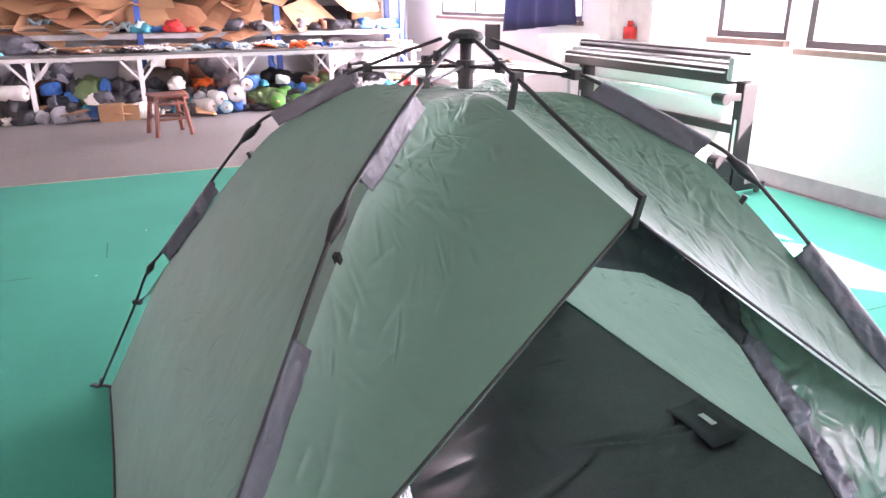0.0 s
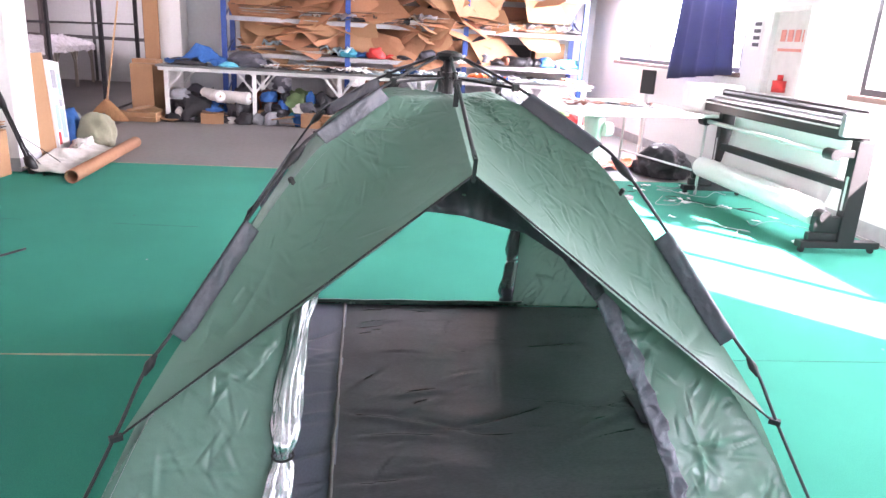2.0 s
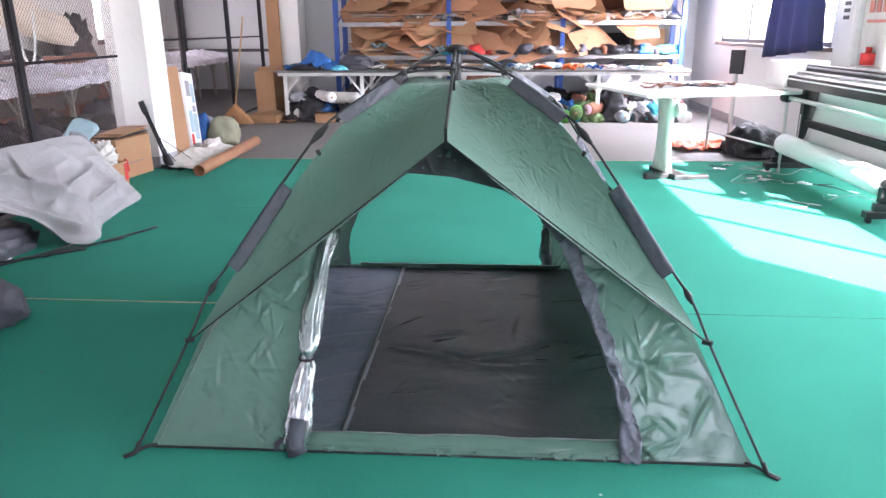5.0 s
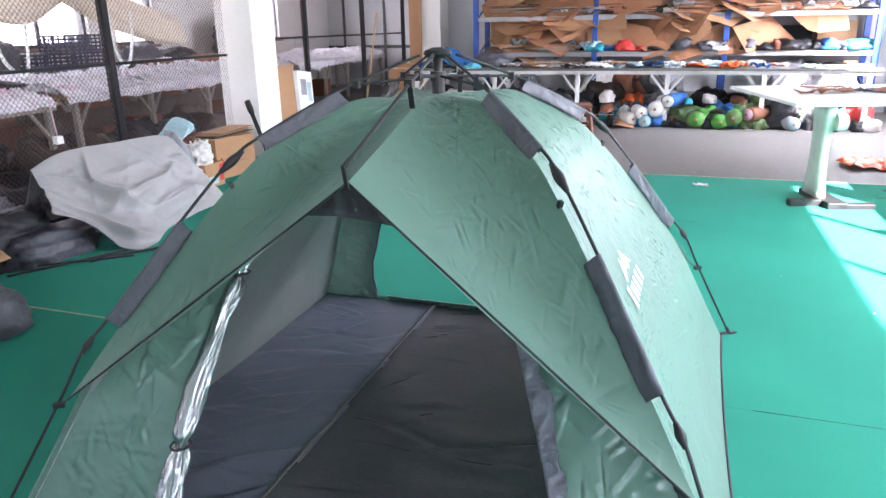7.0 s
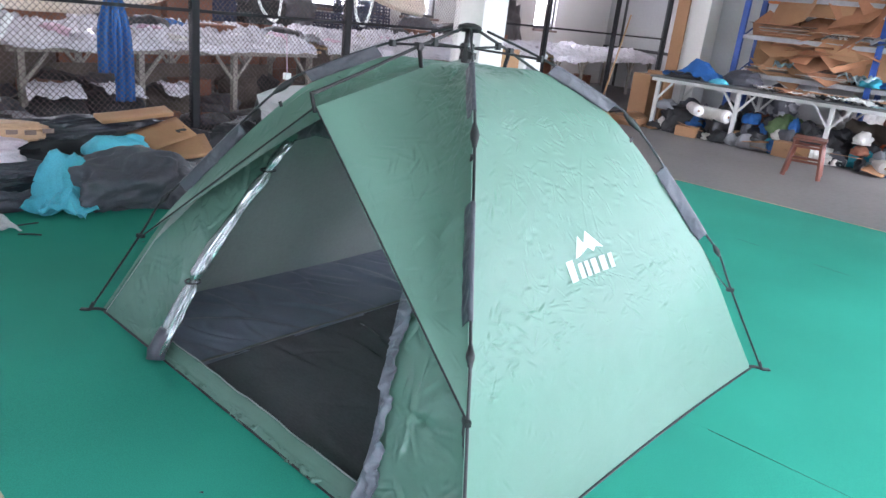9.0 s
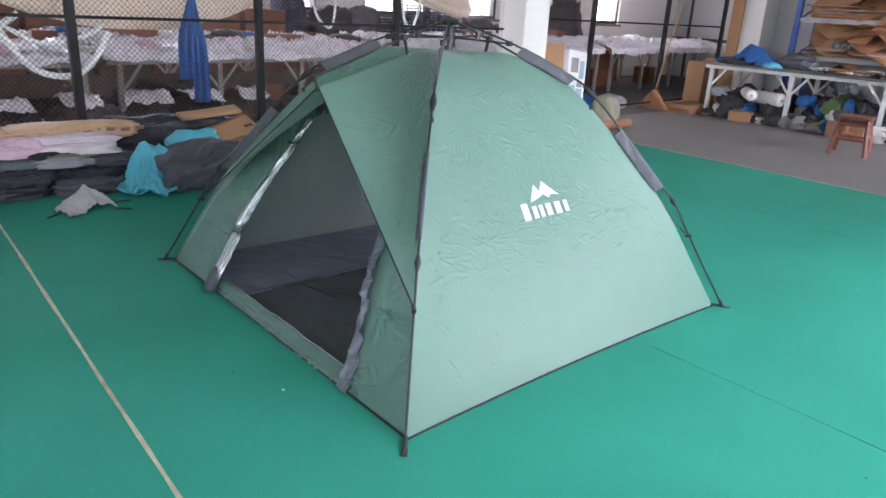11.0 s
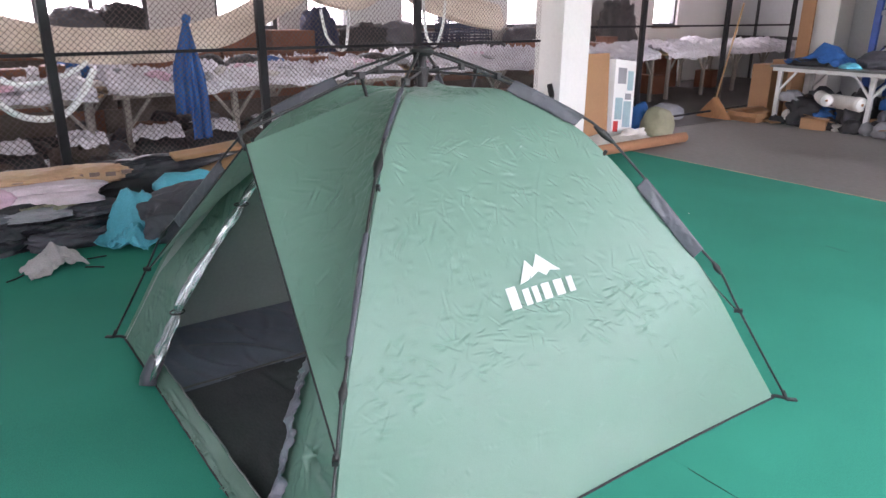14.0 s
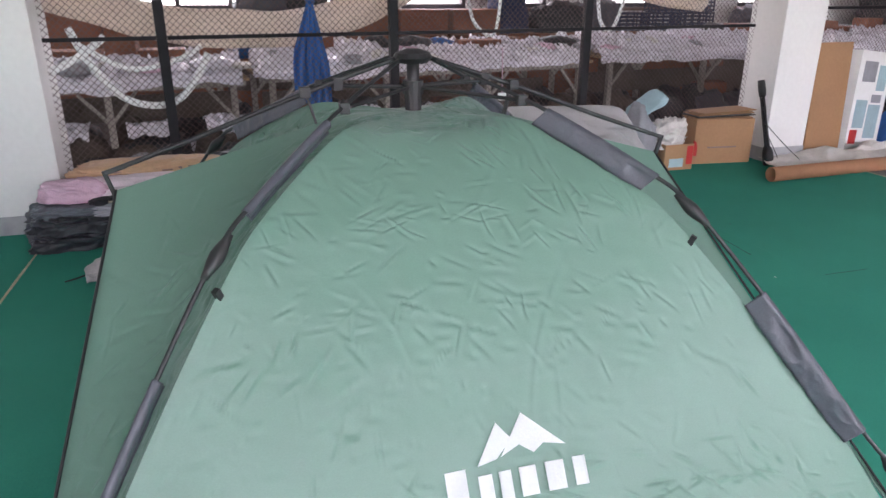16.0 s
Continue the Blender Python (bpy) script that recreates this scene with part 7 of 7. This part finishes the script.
    # flat stacks of cut board whose edges jut out unevenly
    for x, z, w, count in ((-2.2, 1.07, 0.8, 7), (-1.3, 1.07, 0.9, 9), (-2.1, 1.67, 1.0, 10), (-1.1, 1.67, 0.8, 8), (-0.1, 1.67, 1.0, 9), (0.9, 1.67, 0.8, 7), (2.0, 1.67, 0.9, 8), (2.9, 1.67, 0.8, 6), (-2.0, 2.3, 1.1, 9), (-0.6, 2.3, 1.0, 9), (0.6, 2.3, 1.0, 8), (1.9, 2.3, 1.1, 9), (3.0, 2.3, 0.8, 7)):
        t = thing("board_stack", (x, 10.68, z), "uneven stack of flat brown board on the rack shelf", "cardboard", "board stacks on the rack", rnd.uniform(-5, 5))
        for k in range(count):
            high = 0.006 + 0.019 * k
            bm = bmesh.new()
            box(bm, -w / 2 * rnd.uniform(0.6, 1.05), w / 2 * rnd.uniform(0.6, 1.05), -0.38 * rnd.uniform(0.7, 1.35), 0.3, high, high + 0.012, m=pose(0, 0, 0, rnd.uniform(-1.2, 1.2), rnd.uniform(-1, 1), rnd.uniform(-7, 7)))
            part("board", bm, rnd.choice([KRAFT, CARDBOARD, KRAFT, KRAFT, GREY_WOOD, UMBER_CLOTH]), t)
    goods = [BLACK_CLOTH, BLACK_CLOTH, TEAL_CLOTH, BLACK_CLOTH, SLATE_CLOTH, BLUE_CLOTH, WHITE_CLOTH, RUST_CLOTH]
    x = -0.75
    while x < 3.4:
        w = rnd.uniform(0.14, 0.3)
        soft("stuff_sack", (x + w / 2, 10.5 + rnd.uniform(-0.1, 0.1), 1.065), (w * 1.5, 0.5, rnd.uniform(0.07, 0.19)), RED_CLOTH if -0.35 < x < 0.1 else rnd.choice(goods), rnd.random() * 99, "small coloured cloth bundle on the rack shelf", "cloth", 0, "bundles on the rack", detail=3, crumple=0.5, rough=0.3, power=0.9)
        if rnd.random() < 0.8:
            soft("stuff_sack", (x + w / 2, 10.55, 1.665), (w * 1.8, 0.5, rnd.uniform(0.08, 0.2)), rnd.choice([BLACK_CLOTH, SLATE_CLOTH, WHITE_CLOTH, RUST_CLOTH, WHITE_CLOTH]), rnd.random() * 99, "folded cloth bundle on the rack shelf", "cloth", 0, "bundles on the rack", detail=3, crumple=0.5, rough=0.3, power=0.9)
        x += w
    for k in range(12):
        x = rnd.uniform(-2.4, 3.2)
        soft("stuff_sack", (x, 10.7, 0.345), (0.6, 0.6, rnd.uniform(0.3, 0.55)), rnd.choice([BLACK_CLOTH, SLATE_CLOTH, GREY_MID_CLOTH, RUST_CLOTH, WHITE_CLOTH]), rnd.random() * 99, "dark cloth bundle on the lowest rack shelf", "cloth", 0, "bundles on the rack", detail=3, crumple=0.5, rough=0.3, power=0.9)


rack_load()


def table_clutter():
    rnd = random.Random(31)
    top = 0.852
    flung("crumpled_cloth", (-3.0, 9.42, top), 0.95, 0.75, BLUE_CLOTH, 81, "bright blue cloth heaped on the cutting table end", "cloth", 8, lift=0.07, n=60, ragged=0.12, profile=lambda x, y: 0.27 * math.exp(-(((x - 0.05) / 0.25) ** 2 + (y / 0.25) ** 2)))
    soft("crumpled_cloth", (-3.15, 9.25, top), (0.6, 0.4, 0.12), BLACK_CLOTH, 83, "black cloth under the blue heap", "cloth", crumple=0.3)
    soft("crumpled_cloth", (-2.5, 9.2, top), (0.3, 0.25, 0.08), SKY_CLOTH, 85, "small turquoise cloth on the cutting table", "cloth", crumple=0.3)
    soft("crumpled_cloth", (-2.25, 9.55, top), (0.6, 0.5, 0.24), SLATE_CLOTH, 87, "grey cloth heaped on the cutting table", "cloth", crumple=0.3)
    names = {ORANGE_CLOTH: "orange", WHITE_PAPER: "white", BLUE_CLOTH: "blue", KRAFT: "brown", PALE_BLUE_CLOTH: "pale blue", BLACK_CLOTH: "black"}
    for k in range(70):
        mat = rnd.choice([WHITE_PAPER, WHITE_PAPER, KRAFT, PALE_BLUE_CLOTH, BLACK_CLOTH, BLUE_CLOTH, WHITE_PAPER])
        x = rnd.uniform(-2.0, 3.3)
        if 1.0 < x < 2.4 and k % 3 == 0:
            mat = ORANGE_CLOTH
        flung("offcut", (x, rnd.uniform(9.02, 9.9), top), rnd.uniform(0.12, 0.4), rnd.uniform(0.08, 0.25), mat, rnd.random() * 99, "%s offcut lying on the cutting table" % names[mat], "offcut", rnd.uniform(0, 180), "offcuts on the cutting table", lift=rnd.uniform(0.02, 0.07), n=10)
    for k in range(5):
        t = thing("board_stack", (-1.3 + 0.12 * k, 9.75 - 0.05 * k, top + 0.01 + 0.012 * k), "long flat cardboard strips on the cutting table", "cardboard", "loose cardboard sheets", rnd.uniform(-6, 6))
        part("board", boxes((-0.9, 0.9, -0.12, 0.12, 0, 0.01)), CARDBOARD, t)
    # drawing table
    for k in range(9):
        flung("offcut", (2.45 + rnd.uniform(-0.7, 0.6), 4.9 + rnd.uniform(-0.4, 0.6), 0.875), rnd.uniform(0.2, 0.5), rnd.uniform(0.06, 0.14), rnd.choice([BLACK_CLOTH, BLACK_CLOTH, RUST_CLOTH, KRAFT]), rnd.random() * 99, "dark cloth strip lying on the drawing table", "offcut", rnd.uniform(-30, 30), "strips on the drawing table", lift=0.03, n=12)


table_clutter()


def monitor():
    t = thing("monitor", (3.3, 6.3, -0.008), "black flat monitor on a thin stand", "monitor", turn=-60)
    part("screen", boxes((-0.1, 0.1, -0.02, 0.02, 0.95, 1.25), bevel=0.008), BLACK_PLASTIC, t)
    part("stand", boxes((-0.02, 0.02, -0.02, 0.02, 0.02, 0.95)), WHITE_STEEL, t, "thin white stand")
    part("base", boxes((-0.16, 0.16, -0.12, 0.12, 0, 0.02), bevel=0.005), BLACK_PLASTIC, t)


monitor()


def curtain():
    t = thing("curtain", (4.0, 6.4, 1.1), "navy blue curtain bunched over the window", "curtain")
    bm = bmesh.new()
    rows = []
    for k in range(61):
        u = k / 60
        y = -1.0 + 2.0 * u
        rows.append([Vector((-0.04 + 0.05 * math.sin(26 * u + 0.5 * math.sin(7 * u)) * (0.4 + 0.6 * s), y * (0.75 + 0.25 * abs(s - 0.3)), 1.85 * (1 - s) + 0.16 * (1 - u) * s)) for s in [j / 14 for j in range(15)]])
    sheet(bm, rows, 0.004)
    part("drape", bm, GLASS_BLUE, t, "", True)
    part("rod", rods(((-0.02, -1.1, 1.87), (-0.02, 1.1, 1.87), 0.012)), STEEL, t, "thin curtain rod")


curtain()


def hydrant_cabinet():
    t = thing("hydrant_cabinet", (RIGHT - 0.07, 4.6, 1.05), "white wall cabinet with a glass door and red markings", "cabinet")
    part("case", boxes((0.05, 0.068, -0.36, 0.36, 0, 0.95)), WHITE_STEEL, t, "white steel case")
    for b in ((-0.02, 0.05, -0.36, -0.31, 0, 0.95), (-0.02, 0.05, 0.31, 0.36, 0, 0.95), (-0.02, 0.05, -0.31, 0.31, 0, 0.05), (-0.02, 0.05, -0.31, 0.31, 0.9, 0.95)):
        part("door_frame", boxes(b, bevel=0.004), WHITE_STEEL, t, "pale door frame")
    # red marks, paled in colour to stand for glare
    for k in range(4):
        part("printed_mark", boxes((0.04, 0.046, 0.2 - 0.13 * k - 0.09, 0.2 - 0.13 * k, 0.6, 0.72)), GLARE_RED, t, "red printed mark")
    part("printed_bar", boxes((0.04, 0.046, -0.25, 0.22, 0.5, 0.53)), GLARE_RED, t, "thin red printed line")
    bm = bmesh.new()
    rod(bm, (0.0, 0.0, 0.08), (0.0, 0.0, 0.2), 0.07, 16)
    rod(bm, (0.0, 0.0, 0.2), (0.0, 0.0, 0.26), 0.03, 12)
    part("valve", bm, RED_CLOTH, t, "red hydrant valve", True)


hydrant_cabinet()
t = thing("notice", (RIGHT - 0.012, 5.32, 1.55), "small white wall notice with a dark heading", "notice")
part("sheet", boxes((0.0, 0.004, -0.09, 0.09, 0, 0.34)), WHITE_PAPER, t)
for k in range(4):
    part("printed_bar", boxes((-0.003, -0.001, -0.07, 0.07, 0.04 + 0.075 * k, 0.08 + 0.075 * k)), FRAME_METAL, t, "grey printed bar")

# cables, scraps and cloth on the carpet near the plotter
rnd = random.Random(77)
for k in range(9):
    bm = bmesh.new()
    x, y = rnd.uniform(2.7, 3.5), rnd.uniform(3.2, 5.2)
    pts = [Vector((x, y, 0.014))]
    for j in range(6):
        pts.append(pts[-1] + Vector((rnd.uniform(-0.16, 0.22), rnd.uniform(-0.22, 0.16), 0)))
    tube(bm, smooth_line(pts, 6), 0.003, 5)
    tagged(finish("cable", bm, [WHITE_STEEL, BLACK_PIPING, GREY_DADO][k % 3], None, "", True), "loose thin cable on the carpet", "cable", "cables on the floor")
for k in range(16):
    flung("paper_scrap", (rnd.uniform(2.4, 3.6), rnd.uniform(2.6, 5.0), GROUND), rnd.uniform(0.04, 0.12), rnd.uniform(0.03, 0.09), WHITE_PAPER, rnd.random() * 99, "white paper scrap on the green carpet", "paper", rnd.uniform(0, 180), "paper scraps on the floor", lift=0.012, n=6, thick=0.001)
flung("paper_scrap", (1.07, 4.72, GROUND), 0.12, 0.07, WHITE_PAPER, 5, "white triangular paper scrap on the green carpet", "paper", 10, "paper scraps on the floor", lift=0.02, n=8, thick=0.001)
flung("cloth_scrap", (2.95, 6.2, -0.008), 0.8, 0.5, ORANGE_CLOTH, 91, "vivid orange cloth dropped on the floor", "cloth", 12, lift=0.06)
soft("crumpled_cloth", (3.4, 5.75, -0.008), (0.6, 0.8, 0.35), BLACK_CLOTH, 93, "dark heap of straps by the window wall", "cloth", crumple=0.4)

# lint on the carpet
for k, (x, y) in enumerate(((0.55, -1.15), (0.3, -1.25), (2.05, -0.55), (2.3, 1.1), (2.25, 0.2), (-1.7, 1.9), (-1.2, 2.6), (1.7, -0.9), (2.5, 0.6), (1.9, 1.7), (-1.9, -0.4), (1.5, 2.2), (-0.9, 3.4), (-2.1, 3.0), (0.9, -1.9), (1.4, -1.4))):
    flung("lint", (x, y, GROUND), 0.011, 0.008, [WHITE_CLOTH, BLACK_CLOTH, GREY_MID_CLOTH][k % 3], k * 3.1, "tiny scrap of lint on the green carpet", "lint", 40 * k, "lint on the carpet", lift=0.004, n=4, thick=0.001, ragged=0.01)
